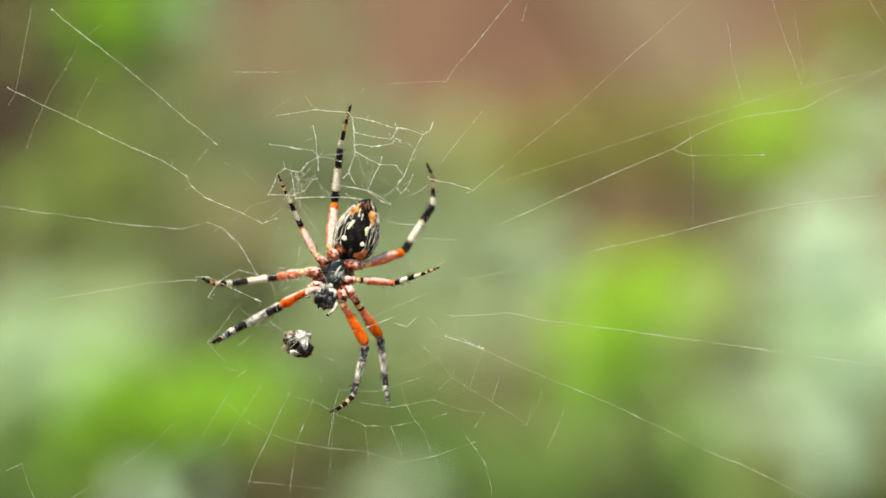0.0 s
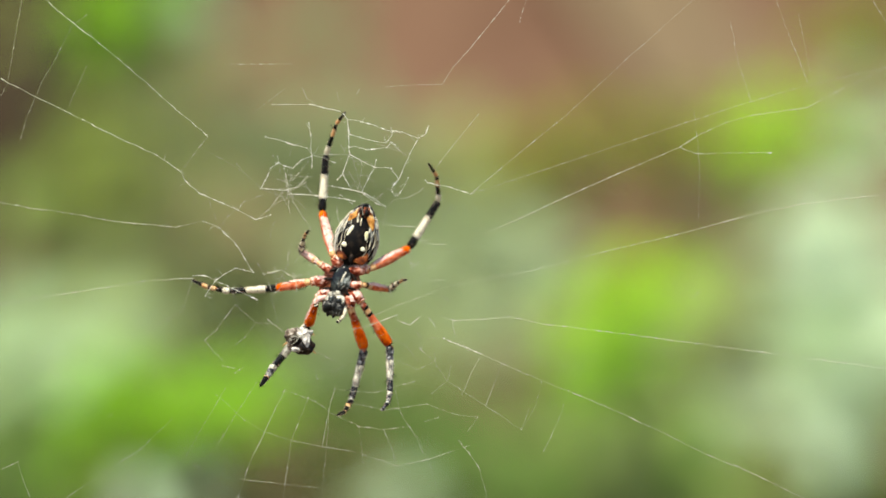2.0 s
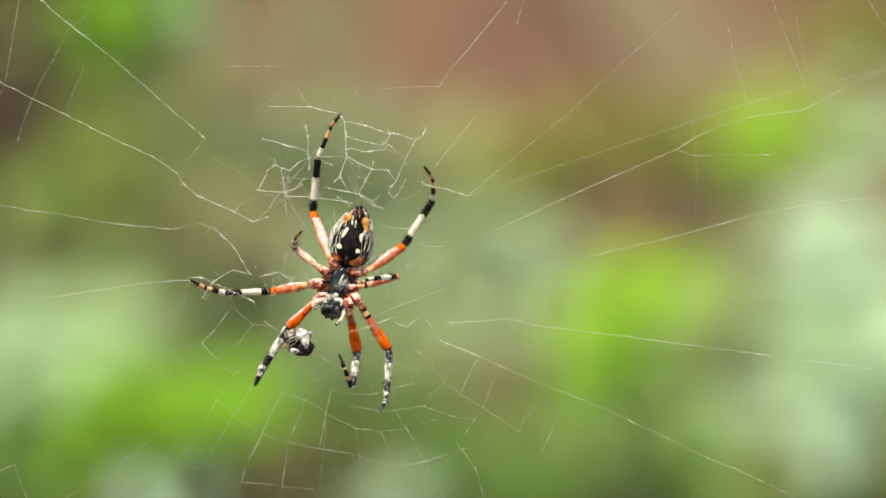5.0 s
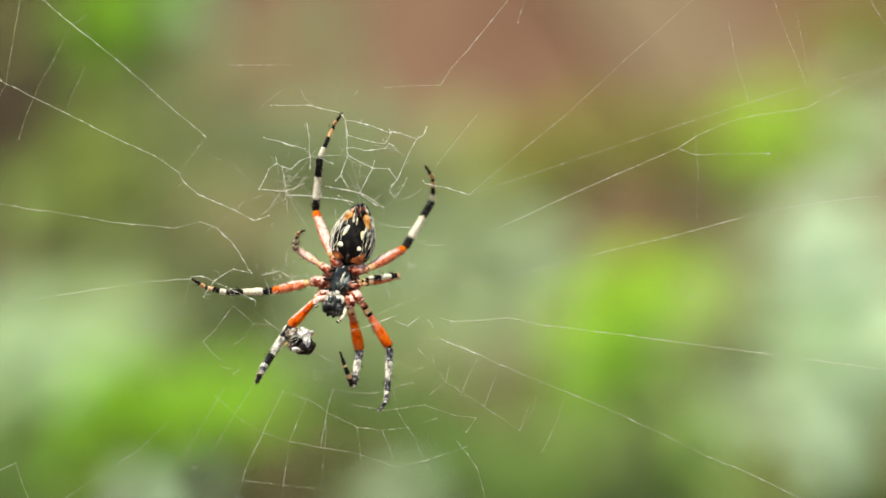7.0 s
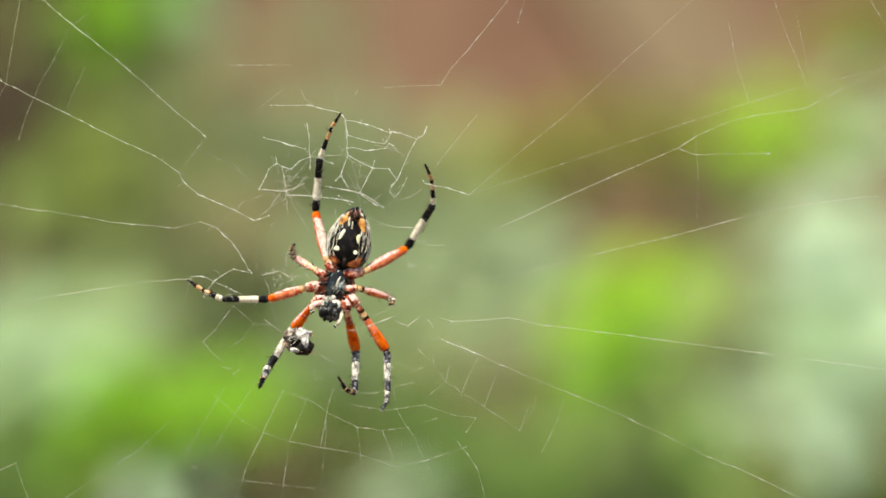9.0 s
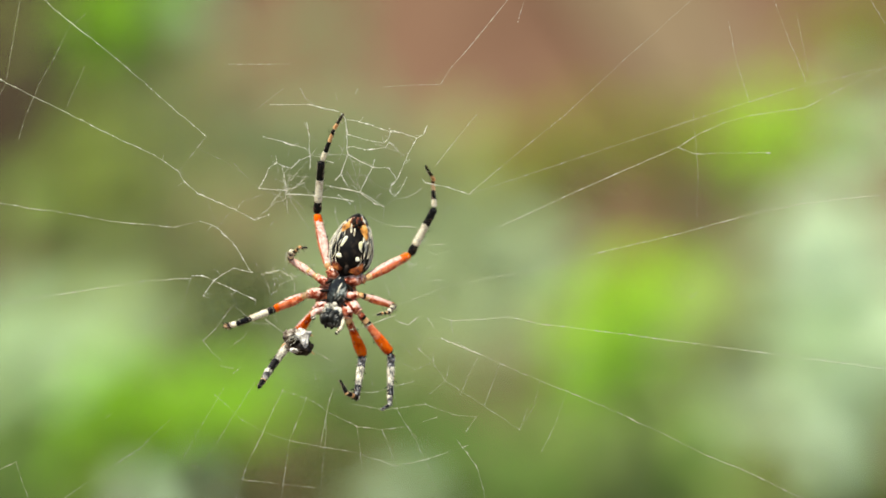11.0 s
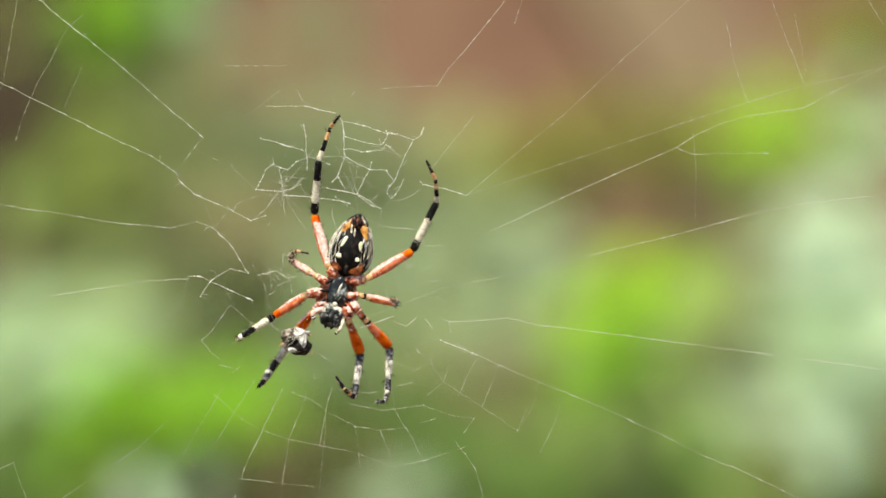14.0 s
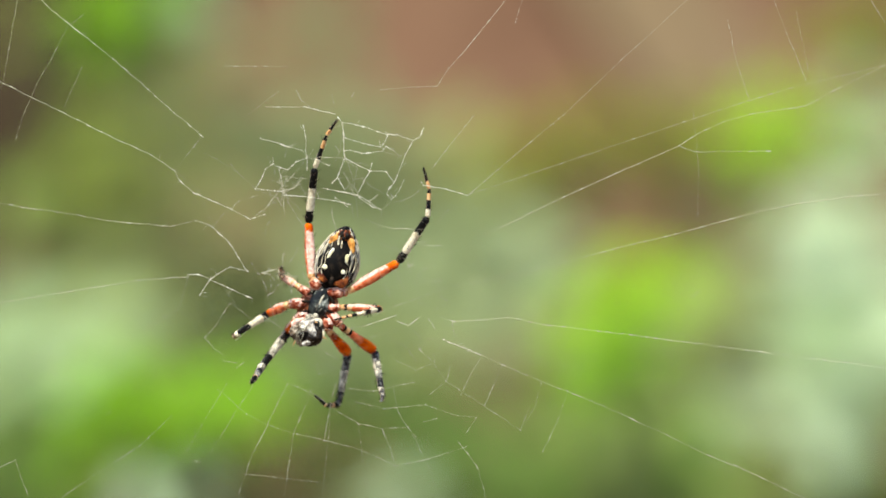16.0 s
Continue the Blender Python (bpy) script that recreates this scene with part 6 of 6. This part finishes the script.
    stance(LD, 12.5, (7.00, 2.55, 1.59), (5.79, -1.66, 1.04), (4.82, -3.34, 0.80), (4.16, -4.73, 0.72))
    stance(LD, 13, (7.00, 2.55, 1.59), (5.79, -1.66, 1.04), (4.82, -3.34, 0.80), (4.17, -4.73, 0.72))
    stance(LD, 13.5, (7.12, 2.09, 1.99), (6.65, -2.29, 2.17), (5.94, -4.11, 2.29), (5.26, -5.49, 2.27))
    stance(LD, 14, (7.49, 1.77, 0.54), (7.32, -2.61, 1.05), (6.91, -4.52, 1.14), (6.72, -6.04, 0.91))
    stance(LD, 14.5, (7.74, 0.00, 1.33), (6.76, -4.28, 1.74), (5.76, -5.96, 1.66), (4.79, -7.14, 1.43))
    stance(LD, 15, (7.70, 0.00, 1.54), (6.68, -4.27, 1.11), (5.76, -5.96, 0.74), (5.18, -7.36, 0.47))
    stance(LD, 15.5, (7.71, 0.88, 0.98), (5.16, -2.41, -0.49), (3.52, -3.14, -1.27), (2.38, -3.88, -1.99))
    stance(LD, 16, (7.64, 0.00, 1.77), (5.57, -3.73, 0.67), (3.85, -3.73, -0.27), (2.55, -3.73, -1.11))
    stance(LE, 0, (-6.73, 3.84, -2.88), (-11.96, 3.84, -5.86), (-14.14, 2.32, -6.72), (-15.32, 0.43, -6.46))
    stance(LE, 0.3, (-6.72, 3.85, -2.87), (-11.95, 3.85, -5.85), (-14.14, 2.33, -6.72), (-15.32, 0.44, -6.47))
    stance(LE, 0.5, (-6.72, 3.85, -2.87), (-11.95, 3.85, -5.85), (-14.14, 2.34, -6.72), (-15.32, 0.45, -6.47))
    stance(LE, 0.7, (-6.72, 3.85, -2.87), (-11.95, 3.85, -5.86), (-14.14, 2.33, -6.72), (-15.32, 0.44, -6.47))
    stance(LE, 1, (-6.73, 3.84, -2.88), (-11.96, 3.84, -5.86), (-14.14, 2.31, -6.72), (-15.31, 0.42, -6.46))
    stance(LE, 1.25, (-6.73, 3.84, -2.88), (-11.96, 3.84, -5.86), (-14.14, 2.31, -6.72), (-15.31, 0.42, -6.46))
    stance(LE, 1.5, (-6.69, 3.68, -3.24), (-12.00, 3.68, -6.06), (-14.68, 3.68, -6.88), (-16.41, 2.25, -6.91))
    stance(LE, 1.7, (-7.15, 3.39, -2.99), (-12.79, 3.39, -5.12), (-15.22, 2.02, -5.27), (-17.32, 1.35, -4.90))
    stance(LE, 2, (-7.68, 2.72, -3.03), (-13.32, 2.72, -5.13), (-16.11, 2.72, -5.39), (-18.33, 2.72, -5.09))
    stance(LE, 2.5, (-8.22, 1.51, -3.14), (-13.42, -1.11, -4.67), (-15.96, -2.28, -4.79), (-17.48, -3.92, -4.62))
    stance(LE, 3, (-8.22, 1.51, -3.14), (-13.38, -1.10, -4.80), (-15.92, -2.28, -4.93), (-17.47, -3.88, -4.69))
    stance(LE, 3.5, (-8.14, 1.86, -3.02), (-13.43, -0.52, -4.64), (-16.03, -1.56, -4.61), (-18.02, -2.47, -4.12))
    stance(LE, 4, (-8.14, 1.86, -3.02), (-13.43, -0.52, -4.64), (-16.03, -1.56, -4.61), (-18.02, -2.46, -4.12))
    stance(LE, 6.5, (-7.99, 1.88, -3.31), (-13.47, 0.04, -4.99), (-16.18, -0.68, -4.98), (-17.96, -1.89, -4.34))
    stance(LE, 7, (-7.99, 1.88, -3.31), (-13.47, 0.04, -4.99), (-16.18, -0.68, -4.98), (-17.96, -1.89, -4.34))
    stance(LE, 7.5, (-7.99, 1.88, -3.31), (-13.47, 0.04, -4.99), (-16.18, -0.67, -4.98), (-17.96, -1.88, -4.34))
    stance(LE, 8, (-7.99, 1.88, -3.31), (-13.47, 0.04, -4.99), (-16.18, -0.68, -4.98), (-17.96, -1.89, -4.34))
    stance(LE, 8.5, (-7.67, 2.83, -2.90), (-12.95, 0.31, -4.30), (-15.74, 0.31, -4.57), (-17.54, -0.95, -4.15))
    stance(LE, 9, (-7.97, 1.65, -3.51), (-13.45, -0.53, -4.74), (-16.19, -0.53, -4.15), (-18.27, -0.53, -3.32))
    stance(LE, 9.2, (-8.31, 0.00, -3.45), (-13.38, -3.06, -4.53), (-15.97, -4.00, -4.01), (-17.73, -5.10, -3.17))
    stance(LE, 11.5, (-7.01, 2.67, -4.05), (-10.13, -0.79, -7.86), (-10.79, 1.80, -8.68), (-10.60, 4.00, -8.45))
    stance(LE, 12, (-7.16, 1.42, -4.65), (-9.06, -2.50, -8.81), (-9.47, 0.13, -9.70), (-9.34, 2.33, -9.43))
    stance(LE, 12.5, (-7.44, 0.63, -4.60), (-9.93, -3.10, -8.62), (-10.46, -0.49, -9.48), (-10.30, 1.71, -9.22))
    stance(LE, 13, (-7.44, 0.63, -4.60), (-9.92, -3.12, -8.61), (-10.45, -0.51, -9.47), (-10.29, 1.69, -9.21))
    stance(LE, 13.5, (-6.92, 1.12, -4.96), (-10.09, -2.51, -8.57), (-10.77, 0.10, -9.35), (-10.57, 2.30, -9.12))
    stance(LE, 14, (-7.08, 1.31, -4.76), (-10.03, -2.88, -7.93), (-10.66, -0.23, -8.61), (-10.46, 1.97, -8.39))
    stance(LE, 14.5, (-7.11, 2.20, -4.30), (-9.72, -1.83, -7.93), (-10.28, 0.80, -8.71), (-10.11, 3.00, -8.46))
    stance(LE, 15, (-6.31, 3.46, -3.94), (-8.54, -0.81, -7.55), (-9.02, 1.84, -8.33), (-8.87, 4.04, -8.07))
    stance(LE, 15.5, (-5.78, 4.36, -3.04), (-8.58, 0.28, -6.47), (-9.18, 2.91, -7.20), (-8.99, 5.11, -6.97))
    stance(LE, 16, (-6.04, 4.23, -3.04), (-8.68, -0.10, -6.29), (-9.24, 2.56, -6.99), (-9.05, 4.76, -6.75))
    stance(LF, 0, (-4.86, 2.69, -5.97), (-9.44, 2.69, -11.27), (-10.41, 0.48, -12.69), (-10.94, -1.46, -13.26))
    stance(LF, 0.3, (-4.86, 2.70, -5.97), (-9.43, 2.70, -11.27), (-10.41, 0.49, -12.69), (-10.95, -1.45, -13.26))
    stance(LF, 0.5, (-4.86, 2.70, -5.97), (-9.43, 2.70, -11.26), (-10.41, 0.50, -12.69), (-10.95, -1.45, -13.27))
    stance(LF, 0.7, (-4.86, 2.70, -5.97), (-9.43, 2.70, -11.27), (-10.41, 0.49, -12.69), (-10.95, -1.46, -13.26))
    stance(LF, 1, (-4.86, 2.69, -5.97), (-9.44, 2.69, -11.27), (-10.41, 0.48, -12.69), (-10.94, -1.47, -13.26))
    stance(LF, 1.25, (-4.87, 2.69, -5.97), (-9.44, 2.69, -11.27), (-10.41, 0.47, -12.69), (-10.94, -1.48, -13.26))
    stance(LF, 1.5, (-2.82, 2.74, -6.82), (-5.85, -0.21, -12.39), (-7.37, -1.93, -14.00), (-8.93, -1.93, -15.41))
    stance(LF, 1.7, (-2.43, 2.75, -6.84), (-4.56, -0.11, -12.86), (-5.45, -2.40, -14.21), (-6.65, -3.54, -15.50))
    stance(LF, 2, (-2.55, 3.30, -6.40), (-5.22, 1.79, -12.70), (-5.52, -0.69, -13.96), (-5.85, -2.46, -15.04))
    stance(LF, 2.5, (-4.53, 1.45, -6.90), (-6.05, -2.55, -12.43), (-6.03, -5.17, -13.43), (-6.03, -7.07, -14.31))
    stance(LF, 3, (-4.53, 1.45, -6.90), (-6.05, -2.55, -12.43), (-5.97, -5.17, -13.41), (-5.97, -7.08, -14.29))
    stance(LF, 3.5, (-4.68, 1.34, -6.85), (-6.27, -2.67, -12.37), (-6.19, -5.29, -13.34), (-6.27, -7.19, -14.24))
    stance(LF, 4, (-4.68, 1.34, -6.85), (-6.27, -2.67, -12.37), (-6.19, -5.29, -13.34), (-6.27, -7.19, -14.24))
    stance(LF, 6.5, (-4.67, 0.64, -7.02), (-6.15, -3.69, -12.32), (-6.22, -6.30, -13.33), (-6.23, -8.21, -14.21))
    stance(LF, 7, (-4.67, 0.64, -7.02), (-6.15, -3.69, -12.32), (-6.22, -6.30, -13.33), (-6.23, -8.21, -14.21))
    stance(LF, 7.5, (-4.67, 0.64, -7.02), (-6.16, -3.69, -12.32), (-6.22, -6.30, -13.33), (-6.24, -8.21, -14.21))
    stance(LF, 8, (-4.67, 0.64, -7.02), (-6.15, -3.69, -12.32), (-6.22, -6.30, -13.33), (-6.23, -8.21, -14.21))
    stance(LF, 8.5, (-4.45, 2.20, -6.59), (-5.97, -1.72, -12.19), (-6.07, -4.37, -13.07), (-6.03, -6.31, -13.87))
    stance(LF, 9, (-4.07, 2.73, -6.44), (-5.85, -1.47, -11.76), (-5.93, -4.01, -12.92), (-6.02, -5.83, -13.96))
    stance(LF, 9.2, (-3.74, 3.77, -5.55), (-5.89, 1.21, -11.70), (-6.07, -1.35, -12.82), (-6.34, -3.20, -13.76))
    stance(LF, 11.5, (-3.94, 3.21, -6.10), (-6.03, -0.95, -11.34), (-6.24, -3.50, -12.46), (-6.42, -5.41, -13.32))
    stance(LF, 12, (-3.10, 3.72, -5.87), (-5.10, 0.56, -11.79), (-5.11, -1.90, -13.13), (-4.96, -3.85, -13.91))
    stance(LF, 12.5, (-4.53, 2.70, -6.20), (-6.26, -0.68, -12.08), (-6.33, -3.31, -13.03), (-6.37, -5.27, -13.78))
    stance(LF, 13, (-4.54, 2.70, -6.20), (-6.26, -0.69, -12.08), (-6.33, -3.32, -13.03), (-6.37, -5.28, -13.78))
    stance(LF, 13.5, (-3.16, 3.74, -5.84), (-5.89, 3.74, -12.28), (-6.29, 1.22, -13.44), (-6.76, -0.65, -14.26))
    stance(LF, 14, (-3.64, 3.88, -5.46), (-6.12, 3.88, -12.00), (-6.31, 1.27, -13.01), (-6.69, -0.67, -13.71))
    stance(LF, 14.5, (-3.75, 3.67, -5.68), (-5.83, 0.62, -11.62), (-6.06, -1.98, -12.62), (-6.19, -3.93, -13.39))
    stance(LF, 15, (-2.94, 4.45, -4.72), (-4.47, 1.78, -11.00), (-4.57, -0.78, -12.13), (-4.83, -2.72, -12.88))
    stance(LF, 15.5, (-2.82, 4.74, -3.89), (-4.53, 2.01, -10.10), (-4.81, -0.55, -11.20), (-4.79, -2.52, -11.94))
    stance(LF, 16, (-2.90, 4.59, -4.37), (-4.61, -0.03, -9.34), (-4.86, -2.44, -10.74), (-4.99, -4.44, -11.38))
    stance(LG, 0, (6.85, 1.12, -6.63), (7.69, 1.12, -13.30), (6.94, -1.55, -14.79), (5.86, -2.89, -15.87))
    stance(LG, 0.3, (6.85, 1.11, -6.63), (7.69, 1.11, -13.30), (6.94, -1.55, -14.80), (5.85, -2.89, -15.87))
    stance(LG, 0.5, (6.86, 1.11, -6.63), (7.70, 1.11, -13.30), (6.94, -1.55, -14.80), (5.85, -2.88, -15.87))
    stance(LG, 0.7, (6.85, 1.11, -6.63), (7.69, 1.11, -13.30), (6.94, -1.55, -14.79), (5.85, -2.89, -15.87))
    stance(LG, 1, (6.85, 1.12, -6.63), (7.69, 1.12, -13.30), (6.94, -1.55, -14.79), (5.86, -2.89, -15.87))
    stance(LG, 1.25, (6.85, 1.12, -6.63), (7.69, 1.12, -13.30), (6.94, -1.56, -14.79), (5.86, -2.89, -15.86))
    stance(LG, 1.5, (5.54, 1.65, -7.69), (6.48, 0.24, -14.19), (6.17, -2.35, -15.96), (5.04, -3.70, -16.97))
    stance(LG, 1.7, (5.55, 2.40, -7.37), (5.38, 0.21, -13.72), (4.98, -2.38, -15.47), (3.53, -2.38, -16.89))
    stance(LG, 2, (5.11, 3.07, -7.29), (5.34, 3.07, -14.01), (5.02, 0.29, -15.45), (4.30, -1.55, -15.95))
    stance(LG, 2.5, (4.18, 3.38, -7.59), (5.40, -1.94, -11.50), (5.04, -5.06, -11.25), (4.49, -6.89, -10.56))
    stance(LG, 3, (4.62, 3.46, -7.32), (5.45, -1.54, -11.73), (4.24, -3.85, -9.96), (3.13, -4.21, -8.30))
    stance(LG, 3.5, (4.30, 3.32, -7.58), (5.07, -1.94, -11.69), (3.76, -4.03, -9.74), (2.54, -4.03, -8.11))
    stance(LG, 4, (4.30, 3.32, -7.58), (5.07, -1.94, -11.69), (3.76, -4.04, -9.74), (2.54, -4.04, -8.11))
    stance(LG, 6.5, (4.55, 2.91, -7.72), (5.06, -2.20, -12.05), (3.52, -3.81, -9.83), (2.36, -3.81, -8.16))
    stance(LG, 7, (4.55, 2.91, -7.72), (5.06, -2.20, -12.05), (3.52, -3.81, -9.83), (2.36, -3.81, -8.16))
    stance(LG, 7.5, (4.55, 2.91, -7.72), (5.06, -2.20, -12.05), (3.52, -3.81, -9.83), (2.36, -3.81, -8.16))
    stance(LG, 8, (4.55, 2.91, -7.72), (5.06, -2.20, -12.05), (3.52, -3.81, -9.83), (2.36, -3.81, -8.16))
    stance(LG, 8.5, (4.50, 3.26, -7.52), (4.40, -2.04, -11.65), (3.47, -5.04, -11.42), (1.87, -5.04, -10.17))
    stance(LG, 9, (4.18, 3.70, -7.35), (5.38, -0.69, -12.29), (4.29, -3.63, -11.98), (3.00, -4.35, -10.59))
    stance(LG, 9.2, (4.18, 4.29, -6.82), (5.33, 1.05, -12.60), (4.20, -1.85, -12.14), (2.98, -1.85, -10.51))
    stance(LG, 11.5, (5.27, 3.46, -6.88), (5.85, -0.90, -11.96), (4.38, -3.63, -11.41), (2.94, -3.63, -9.98))
    stance(LG, 12, (5.67, 3.49, -6.51), (6.79, -0.37, -11.90), (5.55, -3.17, -11.14), (3.94, -3.17, -9.90))
    stance(LG, 12.5, (5.34, 1.81, -7.78), (5.93, -3.47, -11.89), (4.60, -6.27, -11.35), (3.06, -6.27, -10.02))
    stance(LG, 13, (5.34, 1.81, -7.78), (5.93, -3.47, -11.89), (4.60, -6.27, -11.35), (3.07, -6.27, -10.02))
    stance(LG, 13.5, (5.33, 3.54, -6.76), (6.11, -1.23, -11.42), (4.43, -3.90, -11.49), (2.65, -3.90, -10.51))
    stance(LG, 14, (4.53, 4.17, -6.73), (5.24, 0.12, -12.05), (3.93, -2.63, -11.24), (2.41, -2.63, -9.89))
    stance(LG, 14.5, (4.36, 4.12, -6.89), (5.51, -0.27, -11.85), (4.48, -3.23, -11.55), (3.16, -3.23, -10.01))
    stance(LG, 15, (4.46, 4.85, -5.95), (5.79, 1.81, -11.80), (5.74, -1.32, -12.09), (5.46, -3.33, -12.02))
    stance(LG, 15.5, (4.80, 4.78, -5.77), (5.28, 2.17, -11.94), (4.35, -0.79, -12.48), (2.45, -0.79, -11.75))
    stance(LG, 16, (5.10, 5.01, -5.03), (5.78, 5.01, -11.71), (4.47, 2.16, -11.99), (2.61, 2.16, -11.18))
    stance(LH, 0, (8.13, 3.57, -5.24), (11.15, 3.57, -10.93), (11.71, 1.10, -11.74), (12.13, -0.59, -12.28))
    stance(LH, 0.3, (8.14, 3.56, -5.24), (11.15, 3.56, -10.93), (11.71, 1.09, -11.74), (12.13, -0.60, -12.28))
    stance(LH, 0.5, (8.14, 3.56, -5.23), (11.16, 3.56, -10.92), (11.71, 1.09, -11.74), (12.13, -0.60, -12.28))
    stance(LH, 0.7, (8.14, 3.56, -5.24), (11.15, 3.56, -10.93), (11.71, 1.09, -11.74), (12.13, -0.60, -12.28))
    stance(LH, 1, (8.13, 3.57, -5.24), (11.15, 3.57, -10.93), (11.71, 1.10, -11.74), (12.13, -0.59, -12.28))
    stance(LH, 1.25, (8.13, 3.57, -5.24), (11.15, 3.57, -10.93), (11.71, 1.09, -11.74), (12.13, -0.59, -12.28))
    stance(LH, 1.5, (7.47, 3.99, -5.63), (10.28, 3.99, -11.42), (10.85, 1.70, -12.66), (11.41, 0.33, -13.72))
    stance(LH, 1.7, (7.97, 3.47, -5.54), (9.72, 1.72, -11.48), (9.85, -0.62, -12.75), (9.46, -1.79, -14.09))
    stance(LH, 2, (8.11, 2.60, -6.02), (9.83, 0.02, -11.66), (9.89, -2.45, -12.64), (9.43, -3.87, -13.68))
    stance(LH, 2.5, (8.41, 1.27, -6.26), (9.78, -2.72, -11.13), (9.90, -5.20, -12.07), (9.47, -6.59, -13.17))
    stance(LH, 3, (8.43, 1.61, -6.12), (9.84, -2.15, -11.15), (9.88, -4.66, -12.05), (9.42, -5.88, -13.31))
    stance(LH, 3.5, (8.33, 1.21, -6.36), (9.50, -2.77, -11.28), (9.55, -5.25, -12.24), (9.26, -6.65, -13.36))
    stance(LH, 4, (8.33, 1.21, -6.36), (9.50, -2.77, -11.28), (9.55, -5.25, -12.24), (9.26, -6.66, -13.36))
    stance(LH, 6.5, (8.15, 1.76, -6.38), (9.34, -1.50, -11.81), (9.44, -4.01, -12.69), (8.93, -5.29, -13.88))
    stance(LH, 7, (8.15, 1.76, -6.38), (9.34, -1.50, -11.81), (9.44, -4.01, -12.69), (8.93, -5.29, -13.88))
    stance(LH, 7.5, (8.15, 1.76, -6.38), (9.34, -1.50, -11.81), (9.43, -4.01, -12.69), (8.93, -5.29, -13.88))
    stance(LH, 8, (8.15, 1.76, -6.38), (9.34, -1.50, -11.81), (9.44, -4.01, -12.69), (8.93, -5.29, -13.88))
    stance(LH, 8.5, (8.16, 2.72, -5.89), (9.61, -0.21, -11.44), (9.74, -2.66, -12.47), (9.49, -4.30, -13.21))
    stance(LH, 9, (8.09, 1.65, -6.48), (9.42, -2.31, -11.37), (9.50, -4.80, -12.32), (9.19, -6.32, -13.27))
    stance(LH, 9.2, (8.21, 1.62, -6.37), (9.31, -2.63, -11.07), (9.38, -5.12, -12.02), (9.12, -6.70, -12.88))
    stance(LH, 11.5, (8.39, 2.61, -5.68), (9.61, -0.77, -11.02), (9.85, -3.33, -11.71), (8.97, -4.80, -12.32))
    stance(LH, 12, (8.81, 2.09, -5.40), (10.22, -1.65, -10.45), (10.38, -4.21, -11.16), (10.32, -5.86, -11.92))
    stance(LH, 12.5, (8.61, 0.00, -6.20), (9.81, -4.53, -10.62), (9.83, -7.06, -11.44), (9.16, -8.41, -12.45))
    stance(LH, 13, (8.61, 0.00, -6.20), (9.81, -4.53, -10.62), (9.83, -7.06, -11.43), (9.16, -8.42, -12.45))
    stance(LH, 13.5, (7.72, 4.75, -4.27), (9.86, 0.70, -8.79), (10.08, -1.89, -9.36), (10.26, -3.63, -9.85))
    stance(LH, 14, (7.99, 3.89, -5.10), (9.15, 0.58, -10.50), (9.03, -1.91, -11.45), (8.07, -3.42, -11.79))
    stance(LH, 14.5, (8.20, 2.77, -5.80), (9.56, -1.45, -10.47), (9.63, -4.06, -10.99), (9.05, -5.76, -11.30))
    stance(LH, 15, (8.35, 3.71, -4.76), (10.16, -0.28, -9.48), (10.51, -2.88, -9.92), (10.40, -4.65, -10.33))
    stance(LH, 15.5, (8.34, 4.14, -4.16), (10.55, -0.09, -8.48), (11.00, -2.65, -9.05), (11.10, -4.42, -9.47))
    stance(LH, 16, (8.30, 4.38, -3.82), (10.56, -0.01, -7.94), (10.96, -2.58, -8.52), (10.99, -4.34, -8.96))
    walk(web, sway)
    walk(spider, body)
    walk(prey, parcel)
    for which in (LA, LB, LC, LD, LE, LF, LG, LH):
        for joint, rows in zip(which["joints"], which["rows"]):
            walk(joint, rows)
    # the threads settle after the first second and slacken again at the end
    for ob, mid, before, after in STRANDS:
        def drift(d, share):
            return pose((mid.x + d[0] * share) * MM, mid.y * MM, (mid.z + d[1] * share) * MM, 0, -d[2] * share, 0)
        walk(ob, [(0, drift(before, 1)), (1.25, drift(before, 1)), (1.5, drift(before, 0.85)), (1.7, drift(before, 0)), (2.4, drift(before, 0)), (12.5, drift(after, 0)), (14.5, drift(after, 0.5)), (16, drift(after, 1))])


motions()
